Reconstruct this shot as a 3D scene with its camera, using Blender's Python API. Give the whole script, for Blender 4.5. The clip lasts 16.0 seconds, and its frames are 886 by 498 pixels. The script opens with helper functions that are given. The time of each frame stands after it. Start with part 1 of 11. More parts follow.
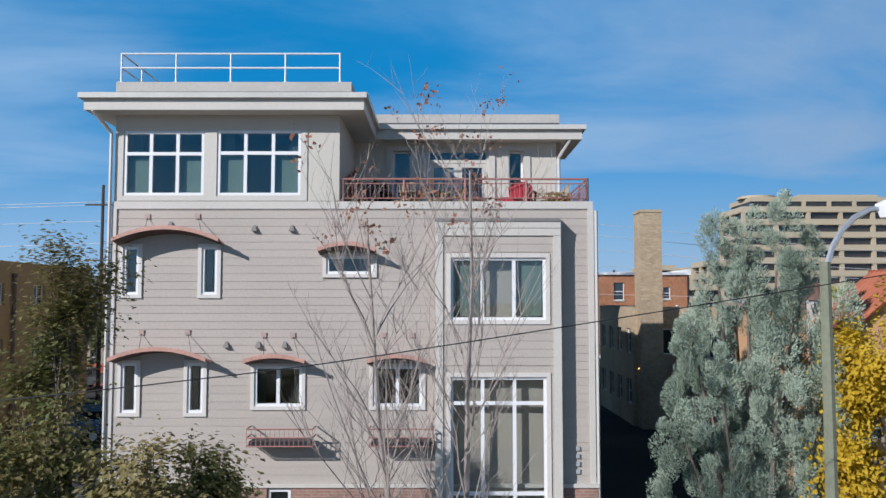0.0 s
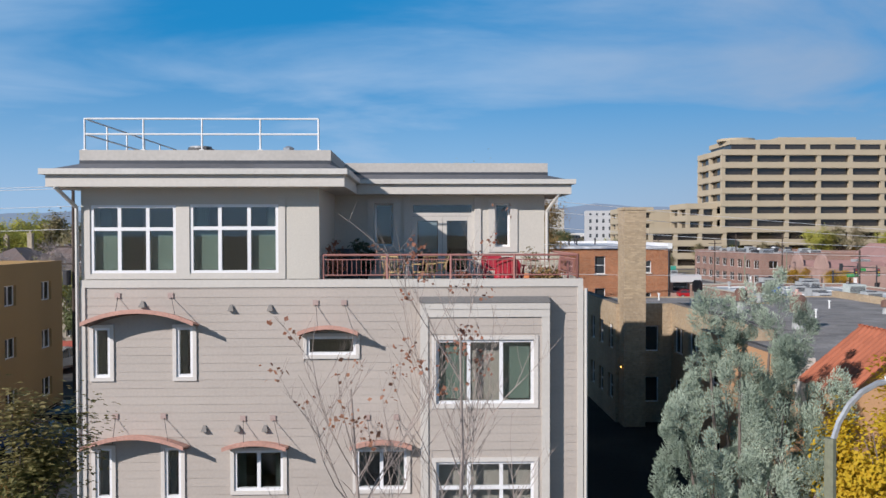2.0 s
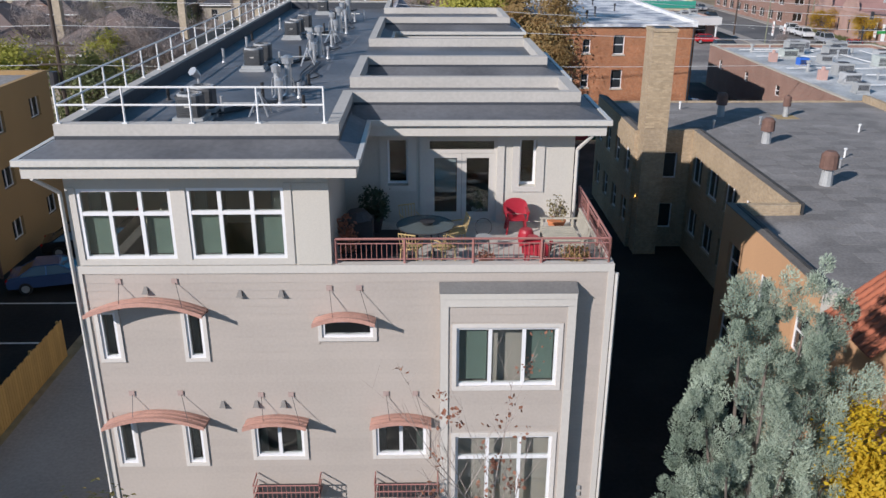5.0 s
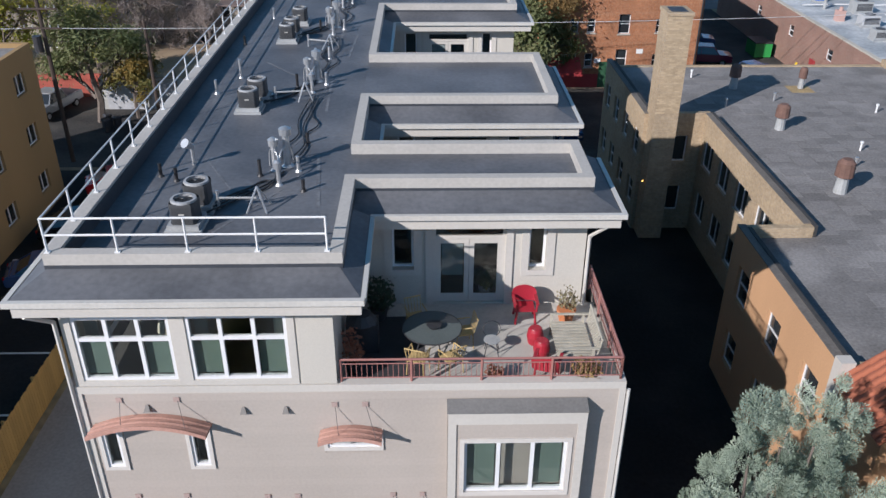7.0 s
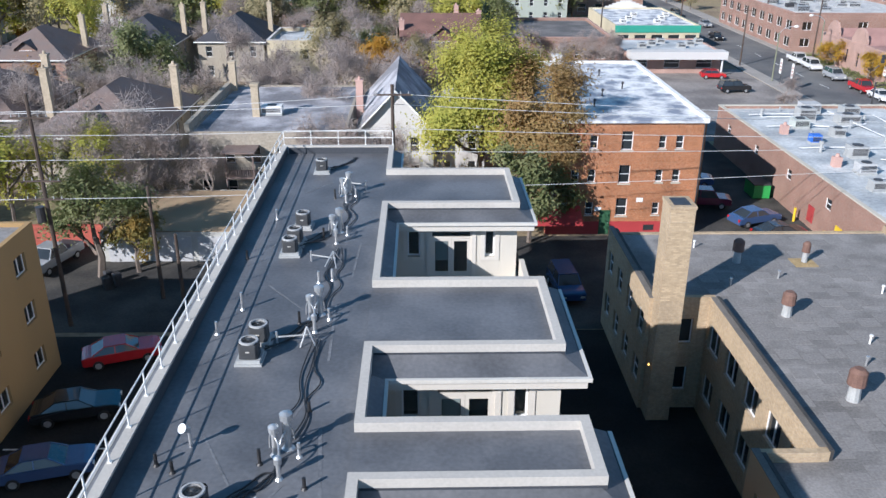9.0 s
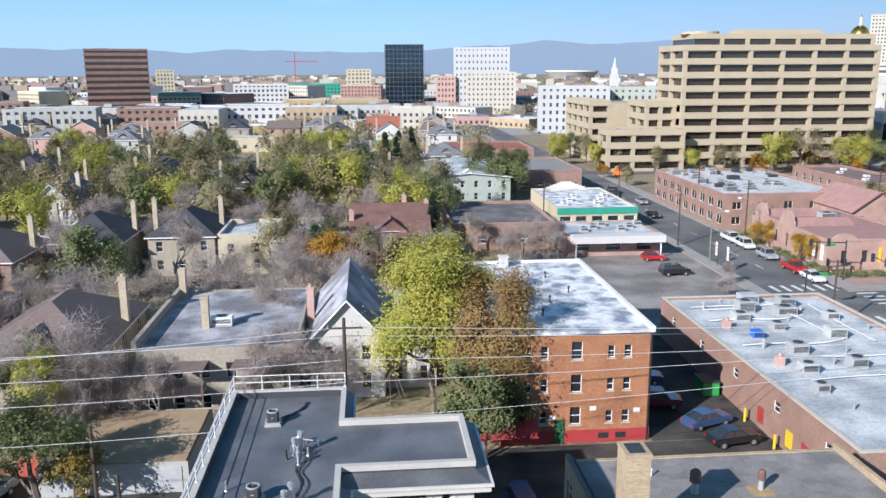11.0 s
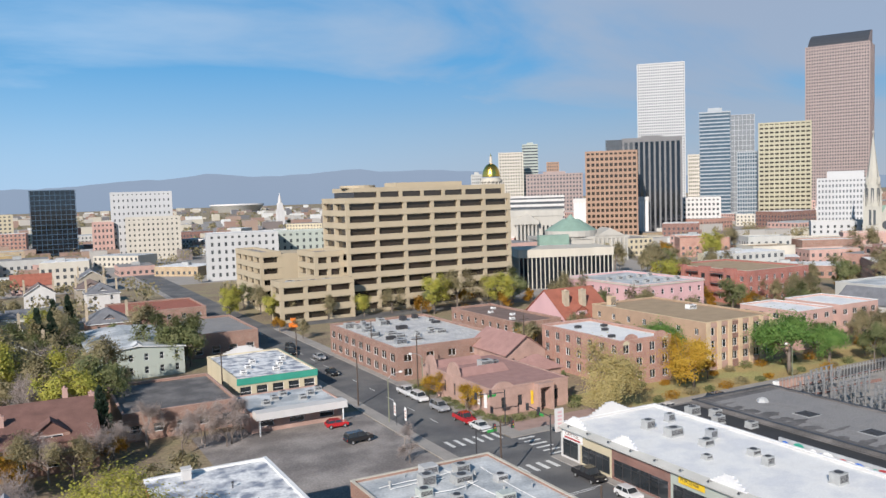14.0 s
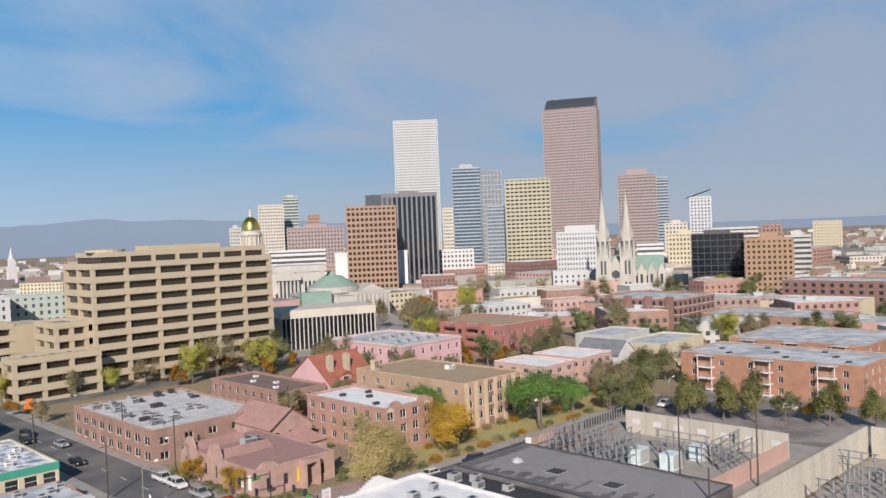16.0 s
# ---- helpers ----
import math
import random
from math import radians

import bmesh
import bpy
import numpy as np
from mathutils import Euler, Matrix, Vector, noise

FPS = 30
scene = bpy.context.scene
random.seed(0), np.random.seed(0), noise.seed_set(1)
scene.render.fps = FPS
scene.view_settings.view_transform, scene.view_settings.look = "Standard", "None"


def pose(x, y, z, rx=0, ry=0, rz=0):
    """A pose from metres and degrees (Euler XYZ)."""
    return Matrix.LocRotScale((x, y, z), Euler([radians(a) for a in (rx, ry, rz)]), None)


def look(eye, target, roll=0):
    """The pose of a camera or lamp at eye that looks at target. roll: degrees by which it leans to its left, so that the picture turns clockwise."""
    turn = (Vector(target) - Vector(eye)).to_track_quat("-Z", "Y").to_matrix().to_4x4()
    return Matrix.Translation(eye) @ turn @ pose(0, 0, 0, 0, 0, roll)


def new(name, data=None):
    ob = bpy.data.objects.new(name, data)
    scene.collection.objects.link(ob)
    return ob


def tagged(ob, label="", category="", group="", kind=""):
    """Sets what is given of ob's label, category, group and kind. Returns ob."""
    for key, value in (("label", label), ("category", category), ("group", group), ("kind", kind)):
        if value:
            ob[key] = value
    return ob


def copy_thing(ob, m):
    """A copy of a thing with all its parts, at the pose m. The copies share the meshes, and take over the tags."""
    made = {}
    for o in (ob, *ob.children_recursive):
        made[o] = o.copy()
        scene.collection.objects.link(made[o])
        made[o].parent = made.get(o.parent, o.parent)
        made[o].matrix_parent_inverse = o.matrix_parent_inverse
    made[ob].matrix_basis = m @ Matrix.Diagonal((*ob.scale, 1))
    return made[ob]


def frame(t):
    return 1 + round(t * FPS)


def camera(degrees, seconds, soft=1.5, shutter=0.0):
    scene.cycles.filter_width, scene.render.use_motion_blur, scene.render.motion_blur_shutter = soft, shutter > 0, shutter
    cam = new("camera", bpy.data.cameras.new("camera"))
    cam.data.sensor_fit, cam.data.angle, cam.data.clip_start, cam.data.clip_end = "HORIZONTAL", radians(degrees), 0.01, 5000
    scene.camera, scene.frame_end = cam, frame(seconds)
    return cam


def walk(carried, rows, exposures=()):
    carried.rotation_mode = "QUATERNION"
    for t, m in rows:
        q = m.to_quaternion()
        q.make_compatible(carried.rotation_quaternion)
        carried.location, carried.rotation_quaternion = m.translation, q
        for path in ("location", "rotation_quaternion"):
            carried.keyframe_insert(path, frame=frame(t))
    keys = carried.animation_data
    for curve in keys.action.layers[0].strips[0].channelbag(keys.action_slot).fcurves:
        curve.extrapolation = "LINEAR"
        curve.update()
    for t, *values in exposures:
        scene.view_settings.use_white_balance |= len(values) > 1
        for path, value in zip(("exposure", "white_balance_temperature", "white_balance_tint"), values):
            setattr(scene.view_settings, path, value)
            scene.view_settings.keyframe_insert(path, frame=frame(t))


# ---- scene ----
cam = camera(56.9, 16.0)
METRES, EYE, TILT, LEAN, TURN = 40.0, 6.5, 5.3, 0.0, 0.0
ROWS = [
    (0.0, 0.0000, 0.0000, 0.0185, 0.00, -1.55, -0.00),
    (0.5, -0.0011, 0.0070, 0.0347, -0.77, -1.14, -0.02),
    (1.0, -0.0024, 0.0137, 0.0585, -1.27, -0.95, -0.11),
    (1.5, -0.0027, 0.0203, 0.0862, -1.35, -2.34, -0.06),
    (2.0, -0.0038, 0.0277, 0.1133, -1.48, -6.36, -0.04),
    (2.5, -0.0052, 0.0344, 0.1387, -1.45, -10.92, -0.13),
    (3.0, -0.0071, 0.0456, 0.1640, -1.38, -14.91, -0.18),
    (5.5, -0.0151, 0.1357, 0.2913, -1.21, -28.96, -0.36),
    (6.0, -0.0161, 0.1562, 0.3179, -1.31, -30.93, -0.37),
    (6.5, -0.0169, 0.1777, 0.3451, -1.36, -32.79, -0.39),
    (7.0, -0.0183, 0.1993, 0.3723, -1.31, -34.52, -0.41),
    (7.5, -0.02, 0.2221, 0.399, -1.29, -36.09, -0.43),
    (8.0, -0.0207, 0.2407, 0.4232, -1.25, -35.56, -0.45),
    (8.5, -0.0213, 0.2637, 0.4493, -1.22, -32.29, -0.44),
    (9.0, -0.0219, 0.2846, 0.4789, -1.38, -28.66, -0.41),
    (9.5, -0.0222, 0.3048, 0.507, -2.05, -25.41, -0.35),
    (10.0, -0.022, 0.321, 0.5345, -2.99, -22.53, -0.34),
    (12.5, -0.0276, 0.34, 0.6861, -12.31, -12.47, -0.38),
    (13.0, -0.0327, 0.3299, 0.7236, -16.79, -11.06, -0.47),
    (13.5, -0.0364, 0.329, 0.7559, -22.5, -9.78, -0.59),
    (14.0, -0.0341, 0.3376, 0.7842, -28.08, -8.63, -0.73),
    (14.5, -0.0366, 0.3362, 0.815, -33.16, -7.58, -0.91),
    (15.0, -0.0379, 0.3367, 0.8437, -37.79, -6.59, -1.09),
    (15.5, -0.0405, 0.3369, 0.8713, -41.83, -5.66, -1.26),
    (16.0, -0.0429, 0.3364, 0.8948, -44.67, -4.91, -1.49),
]
walk(cam, [(t, pose(0, 0, EYE, TILT, LEAN, TURN) @ pose(METRES * x, METRES * y, METRES * z, 90 + pitch, roll, yaw)) for t, x, y, z, yaw, pitch, roll in ROWS],
     [(0.0, 0.02, 6030, 13), (1.0, 0.03, 6200, 15), (3.0, 0.06, 6450, 16), (5.5, 0.08, 6280, 16), (6.5, 0.1, 6220, 16), (7.5, 0.17, 6120, 16), (8.5, 0.42, 6050, 14), (9.0, 0.58, 6050, 14), (9.5, 0.66, 6050, 14), (10.2, 0.66, 6050, 14), (12.5, 0.38, 6450, 13), (14.5, 0.25, 6750, 15), (16.0, 0.2, 6900, 17)])

# ---- world, sun ----
world = bpy.data.worlds.new("sky_world")
scene.world = world
world.use_nodes = True
wn, wl = world.node_tree.nodes, world.node_tree.links
SUN_DIR = Vector((9.4, 8.6, -6.65)).normalized()
sky = wn.new("ShaderNodeTexSky")
sky.sky_type = 'NISHITA'
sky.sun_disc = False
sky.sun_elevation = math.asin(-SUN_DIR.z)
sky.sun_rotation = math.atan2(-SUN_DIR.x, -SUN_DIR.y)
sky.altitude, sky.air_density, sky.dust_density, sky.ozone_density = 1600, 1.1, 0.1, 4.0
# thin streaky high cloud, thicker towards the horizon
tc = wn.new("ShaderNodeTexCoord")
sep = wn.new("ShaderNodeSeparateXYZ")
wl.new(tc.outputs["Generated"], sep.inputs[0])
zmax = wn.new("ShaderNodeMath"); zmax.operation = 'ADD'; zmax.inputs[1].default_value = 0.22
wl.new(sep.outputs[2], zmax.inputs[0])
dx = wn.new("ShaderNodeMath"); dx.operation = 'DIVIDE'
dy = wn.new("ShaderNodeMath"); dy.operation = 'DIVIDE'
wl.new(sep.outputs[0], dx.inputs[0]); wl.new(zmax.outputs[0], dx.inputs[1])
wl.new(sep.outputs[1], dy.inputs[0]); wl.new(zmax.outputs[0], dy.inputs[1])
comb = wn.new("ShaderNodeCombineXYZ")
wl.new(dx.outputs[0], comb.inputs[0]); wl.new(dy.outputs[0], comb.inputs[1])
cmap = wn.new("ShaderNodeMapping")
cmap.inputs["Rotation"].default_value = (0, 0, radians(-24))
cmap.inputs["Scale"].default_value = (0.55, 1.0, 1)
wl.new(comb.outputs[0], cmap.inputs[0])
cl = wn.new("ShaderNodeTexNoise")
cl.inputs["Scale"].default_value, cl.inputs["Detail"].default_value = 1.5, 8
cl.inputs["Roughness"].default_value, cl.inputs["Distortion"].default_value = 0.55, 0.5
wl.new(cmap.outputs[0], cl.inputs["Vector"])
cp_ = wn.new("ShaderNodeTexNoise")  # broad patches of open blue
cp_.inputs["Scale"].default_value, cp_.inputs["Detail"].default_value = 0.55, 3
wl.new(comb.outputs[0], cp_.inputs["Vector"])
csum = wn.new("ShaderNodeMath"); csum.operation = 'MULTIPLY_ADD'; csum.inputs[1].default_value = 0.9
wl.new(cp_.outputs["Fac"], csum.inputs[0]); wl.new(cl.outputs["Fac"], csum.inputs[2])
veil = wn.new("ShaderNodeMapRange")  # the sheet thickens towards the north-west
veil.inputs["From Min"].default_value, veil.inputs["From Max"].default_value = 0.0, 0.9
veil.inputs["To Min"].default_value, veil.inputs["To Max"].default_value = 0.0, 0.33
wl.new(sep.outputs[0], veil.inputs[0])
veil2 = wn.new("ShaderNodeMapRange")  # and a little towards the south-west
veil2.inputs["From Min"].default_value, veil2.inputs["From Max"].default_value = 0.0, -0.45
veil2.inputs["To Min"].default_value, veil2.inputs["To Max"].default_value = 0.0, 0.16
wl.new(sep.outputs[0], veil2.inputs[0])
vsum = wn.new("ShaderNodeMath"); wl.new(veil.outputs[0], vsum.inputs[0]); wl.new(veil2.outputs[0], vsum.inputs[1])
bank = wn.new("ShaderNodeMapRange"); bank.interpolation_type = 'SMOOTHSTEP'  # a low bank of cloud far off
bank.inputs["From Min"].default_value, bank.inputs["From Max"].default_value = 0.10, 0.24
bank.inputs["To Min"].default_value, bank.inputs["To Max"].default_value = 0.13, 0.0
wl.new(sep.outputs[2], bank.inputs[0])
vbank = wn.new("ShaderNodeMath"); wl.new(vsum.outputs[0], vbank.inputs[0]); wl.new(bank.outputs[0], vbank.inputs[1])
vadd = wn.new("ShaderNodeMath"); wl.new(csum.outputs[0], vadd.inputs[0]); wl.new(vbank.outputs[0], vadd.inputs[1])
cr = wn.new("ShaderNodeMapRange"); cr.interpolation_type = 'SMOOTHSTEP'
cr.inputs["From Min"].default_value, cr.inputs["From Max"].default_value = 0.87, 1.36
cr.inputs["To Max"].default_value = 0.8
wl.new(vadd.outputs[0], cr.inputs[0])
low = wn.new("ShaderNodeMapRange")  # pale haze along the horizon
low.inputs["From Min"].default_value, low.inputs["From Max"].default_value = 0.0, 0.25
low.inputs["To Min"].default_value, low.inputs["To Max"].default_value = 0.85, 0.0
low.interpolation_type = 'SMOOTHSTEP'
wl.new(sep.outputs[2], low.inputs[0])
cmx = wn.new("ShaderNodeMath"); cmx.operation = 'MAXIMUM'
wl.new(cr.outputs[0], cmx.inputs[0]); wl.new(low.outputs[0], cmx.inputs[1])
hs = wn.new("ShaderNodeHueSaturation"); hs.inputs["Saturation"].default_value = 1.85; hs.inputs["Value"].default_value = 1.16; hs.inputs["Hue"].default_value = 0.492
wl.new(sky.outputs[0], hs.inputs["Color"])
cmix = wn.new("ShaderNodeMix"); cmix.data_type = 'RGBA'
tone = wn.new("ShaderNodeMapRange"); tone.inputs["From Min"].default_value, tone.inputs["From Max"].default_value = 0.05, 0.7
wl.new(sep.outputs[0], tone.inputs[0])
cc_ = wn.new("ShaderNodeMix"); cc_.data_type = 'RGBA'  # bluish cloud overhead, greyer haze to the north-west
cc_.inputs["A"].default_value, cc_.inputs["B"].default_value = (5.7, 8.5, 11.6, 1), (5.3, 6.1, 7.4, 1)
wl.new(tone.outputs[0], cc_.inputs["Factor"]); wl.new(cc_.outputs["Result"], cmix.inputs["B"])
deep = wn.new("ShaderNodeMix"); deep.data_type = 'RGBA'; deep.inputs["Factor"].default_value = 0.6
deep.inputs["B"].default_value = (0.35, 4.9, 10.7, 1)
wl.new(hs.outputs[0], deep.inputs["A"])
wl.new(cmx.outputs[0], cmix.inputs["Factor"]); wl.new(deep.outputs["Result"], cmix.inputs["A"])
zen = wn.new("ShaderNodeMapRange"); zen.interpolation_type = 'SMOOTHSTEP'  # the deep high-altitude zenith
zen.inputs["From Min"].default_value, zen.inputs["From Max"].default_value = 0.34, 0.8
zen.inputs["To Min"].default_value, zen.inputs["To Max"].default_value = 1.0, 0.32
wl.new(sep.outputs[2], zen.inputs[0])
dome = wn.new("ShaderNodeMix"); dome.data_type, dome.blend_type = 'RGBA', 'MULTIPLY'
dome.inputs["Factor"].default_value = 1
wl.new(cmix.outputs["Result"], dome.inputs["A"]); wl.new(zen.outputs[0], dome.inputs["B"])
bg = wn["Background"]
bg.inputs["Strength"].default_value = 0.062
wl.new(dome.outputs["Result"], bg.inputs["Color"])
sun = new("sun", bpy.data.lights.new("sun", 'SUN'))
sun.data.energy, sun.data.angle, sun.data.color = 4.9, radians(0.55), (1.0, 0.955, 0.88)
sun.matrix_world = look((0, 0, 80), Vector((0, 0, 80)) + SUN_DIR)

# ---- materials ----
def mat(name, col, rough=0.8, var=0.18, big=0.25, fine=9.0, bump=0.15, metal=0.0, rand=0.0, spec=0.5, tint=None, streak=False):
    """Painted, plastered or mineral surface: stains at one scale, grain at another, a little relief."""
    m = bpy.data.materials.new(name); m.use_nodes = True
    n, l = m.node_tree.nodes, m.node_tree.links
    b = n["Principled BSDF"]
    b.inputs["Roughness"].default_value, b.inputs["Metallic"].default_value = rough, metal
    b.inputs["Specular IOR Level"].default_value = spec
    g = n.new("ShaderNodeNewGeometry")
    src = g.outputs["Position"]
    if streak:
        mp = n.new("ShaderNodeMapping"); mp.inputs["Scale"].default_value = (1, 1, 0.22)
        l.new(src, mp.inputs[0]); src = mp.outputs[0]
    a = n.new("ShaderNodeTexNoise"); a.inputs["Scale"].default_value, a.inputs["Detail"].default_value = big, 5
    c = n.new("ShaderNodeTexNoise"); c.inputs["Scale"].default_value, c.inputs["Detail"].default_value = fine, 4
    l.new(src, a.inputs["Vector"]); l.new(g.outputs["Position"], c.inputs["Vector"])
    s = n.new("ShaderNodeMath"); s.operation = 'ADD'
    l.new(a.outputs["Fac"], s.inputs[0]); l.new(c.outputs["Fac"], s.inputs[1])
    last = s
    if rand:
        o = n.new("ShaderNodeObjectInfo")
        k = n.new("ShaderNodeMath"); k.operation = 'MULTIPLY_ADD'
        k.inputs[1].default_value = rand
        l.new(o.outputs["Random"], k.inputs[0]); l.new(s.outputs[0], k.inputs[2])
        last = k
    r = n.new("ShaderNodeMapRange")
    r.inputs["From Min"].default_value, r.inputs["From Max"].default_value = 0.65, 1.35 + rand
    r.inputs["To Min"].default_value, r.inputs["To Max"].default_value = 1 - var, 1 + var
    l.new(last.outputs[0], r.inputs[0])
    mul = n.new("ShaderNodeMix"); mul.data_type, mul.blend_type = 'RGBA', 'MULTIPLY'
    mul.inputs["Factor"].default_value = 1
    mul.inputs["A"].default_value = (*col, 1)
    if tint:
        t = n.new("ShaderNodeMix"); t.data_type = 'RGBA'
        t.inputs["A"].default_value, t.inputs["B"].default_value = (*col, 1), (*tint, 1)
        w = n.new("ShaderNodeValToRGB"); w.color_ramp.elements[0].position, w.color_ramp.elements[1].position = 0.42, 0.62
        l.new(a.outputs["Fac"], w.inputs[0]); l.new(w.outputs[0], t.inputs["Factor"])
        l.new(t.outputs["Result"], mul.inputs["A"])
    l.new(r.outputs[0], mul.inputs["B"])
    l.new(mul.outputs["Result"], b.inputs["Base Color"])
    if bump:
        p = n.new("ShaderNodeBump"); p.inputs["Strength"].default_value, p.inputs["Distance"].default_value = bump, 0.02
        l.new(c.outputs["Fac"], p.inputs["Height"]); l.new(p.outputs[0], b.inputs["Normal"])
    return m


def brickmat(name, c1, c2, mortar, w=0.22, h=0.075, var=0.25, scale=1.0):
    """Brickwork too far off to pick apart: courses along the wall, with stains over them."""
    m = mat(name, c1, 0.88, var, 0.4, 6.0, 0)
    n, l = m.node_tree.nodes, m.node_tree.links
    g = [k for k in n if k.type == 'NEW_GEOMETRY'][0]
    mul = [k for k in n if k.type == 'MIX'][0]
    sp = n.new("ShaderNodeSeparateXYZ"); l.new(g.outputs["Position"], sp.inputs[0])
    ad = n.new("ShaderNodeMath"); l.new(sp.outputs[0], ad.inputs[0]); l.new(sp.outputs[1], ad.inputs[1])
    cb = n.new("ShaderNodeCombineXYZ"); l.new(ad.outputs[0], cb.inputs[0]); l.new(sp.outputs[2], cb.inputs[1])
    b = n.new("ShaderNodeTexBrick"); l.new(cb.outputs[0], b.inputs["Vector"])
    b.inputs["Color1"].default_value, b.inputs["Color2"].default_value, b.inputs["Mortar"].default_value = (*c1, 1), (*c2, 1), (*mortar, 1)
    b.inputs["Scale"].default_value = 1.0
    b.inputs["Brick Width"].default_value, b.inputs["Row Height"].default_value = w * scale, h * scale
    b.inputs["Mortar Size"].default_value = 0.008 * scale
    l.new(b.outputs["Color"], mul.inputs["A"])
    bp = n.new("ShaderNodeBump"); bp.inputs["Strength"].default_value, bp.inputs["Distance"].default_value = 0.4, 0.01
    bp.invert = True
    l.new(b.outputs["Fac"], bp.inputs["Height"]); l.new(bp.outputs[0], n["Principled BSDF"].inputs["Normal"])
    return m


def glassmat(name, col, rough=0.06, spec=0.8):
    m = mat(name, col, rough, 0.35, 0.15, 1.1, 0.0, 0.0, 0.6, spec)
    return m


def clearglass(name):
    m = bpy.data.materials.new(name); m.use_nodes = True
    n, l = m.node_tree.nodes, m.node_tree.links
    n.remove(n["Principled BSDF"])
    t, g, x, f = n.new("ShaderNodeBsdfTransparent"), n.new("ShaderNodeBsdfGlossy"), n.new("ShaderNodeMixShader"), n.new("ShaderNodeLayerWeight")
    t.inputs["Color"].default_value = (0.80, 0.84, 0.83, 1)
    g.inputs["Roughness"].default_value = 0.02
    f.inputs["Blend"].default_value = 0.5
    pw = n.new("ShaderNodeMath"); pw.operation = 'POWER'; pw.inputs[1].default_value = 3.5
    ma = n.new("ShaderNodeMath"); ma.operation = 'MULTIPLY_ADD'; ma.inputs[1].default_value, ma.inputs[2].default_value = 0.85, 0.09
    l.new(f.outputs["Facing"], pw.inputs[0]); l.new(pw.outputs[0], ma.inputs[0])
    l.new(ma.outputs[0], x.inputs[0]); l.new(t.outputs[0], x.inputs[1]); l.new(g.outputs[0], x.inputs[2])
    l.new(x.outputs[0], n["Material Output"].inputs[0])
    return m


def leafmat(name, col, col2, rough=0.6, thin=0.4):
    m = bpy.data.materials.new(name); m.use_nodes = True
    n, l = m.node_tree.nodes, m.node_tree.links
    b = n["Principled BSDF"]; b.inputs["Roughness"].default_value = rough
    b.inputs["Specular IOR Level"].default_value = 0.25
    g = n.new("ShaderNodeNewGeometry"); x = n.new("ShaderNodeMix"); x.data_type = 'RGBA'
    x.inputs["A"].default_value, x.inputs["B"].default_value = (*col, 1), (*col2, 1)
    ns = n.new("ShaderNodeTexNoise"); ns.inputs["Scale"].default_value = 0.55
    l.new(g.outputs["Position"], ns.inputs["Vector"])
    a = n.new("ShaderNodeMath"); a.operation = 'MULTIPLY_ADD'; a.inputs[1].default_value = 0.28
    l.new(g.outputs["Random Per Island"], a.inputs[0])
    r = n.new("ShaderNodeMapRange"); r.inputs["From Min"].default_value, r.inputs["From Max"].default_value = 0.35, 0.65
    r.inputs["To Max"].default_value = 0.6
    l.new(ns.outputs["Fac"], r.inputs[0]); l.new(r.outputs[0], a.inputs[2]); l.new(a.outputs[0], x.inputs["Factor"])
    l.new(x.outputs["Result"], b.inputs["Base Color"])
    tr = n.new("ShaderNodeBsdfTranslucent"); l.new(x.outputs["Result"], tr.inputs["Color"])
    ms = n.new("ShaderNodeMixShader"); ms.inputs[0].default_value = thin
    l.new(b.outputs[0], ms.inputs[1]); l.new(tr.outputs[0], ms.inputs[2]); l.new(ms.outputs[0], n["Material Output"].inputs[0])
    return m


CASING = mat("pale_taupe_casing", (0.60, 0.565, 0.525), 0.6, 0.08, 0.8, 12, 0.03)
SIDING = mat("taupe_siding", (0.42, 0.372, 0.33), 0.7, 0.1, 0.5, 14, 0.15, rand=0.25)
STUCCO = mat("cream_stucco", (0.53, 0.50, 0.445), 0.85, 0.08, 0.35, 30, 0.2, streak=True)
TRIM = mat("cream_trim", (0.545, 0.515, 0.47), 0.6, 0.06, 0.5, 12, 0.05)
PARAPET = mat("weathered_cream_render", (0.455, 0.43, 0.395), 0.75, 0.12, 0.6, 10, 0.06)
WHITE = mat("white_vinyl", (0.76, 0.76, 0.77), 0.4, 0.05, 1, 10, 0)
WHITEPAINT = mat("white_paint", (0.75, 0.75, 0.74), 0.5, 0.1, 1, 10, 0.03)
MEMBRANE = mat("roof_membrane", (0.098, 0.102, 0.113), 0.55, 0.26, 0.4, 7, 0.06, tint=(0.126, 0.13, 0.141))
MEMDARK = mat("dark_flashing", (0.05, 0.055, 0.065), 0.5, 0.2, 0.5, 8, 0.05)
GUTTER = mat("cream_gutter", (0.56, 0.54, 0.50), 0.35, 0.1, 1, 12, 0.02)
COPPER = mat("copper_red_awning", (0.48, 0.27, 0.215), 0.55, 0.2, 1.5, 20, 0.05, spec=0.4)
REDRAIL = mat("brick_red_rail_paint", (0.33, 0.15, 0.13), 0.5, 0.12, 2, 20, 0.02)
STEEL = mat("galvanised_steel", (0.55, 0.56, 0.57), 0.4, 0.15, 3, 25, 0.03, 0.7)
DARKMETAL = mat("dark_metal", (0.05, 0.05, 0.055), 0.5, 0.25, 3, 25, 0.03, 0.2)
GREYMETAL = mat("grey_painted_metal", (0.35, 0.36, 0.36), 0.5, 0.2, 2, 20, 0.03)
RUST = mat("rusty_vent", (0.16, 0.09, 0.07), 0.8, 0.3, 3, 25, 0.1)
BLACKPIPE = mat("black_pipe", (0.02, 0.02, 0.022), 0.5, 0.2, 3, 25, 0.0)
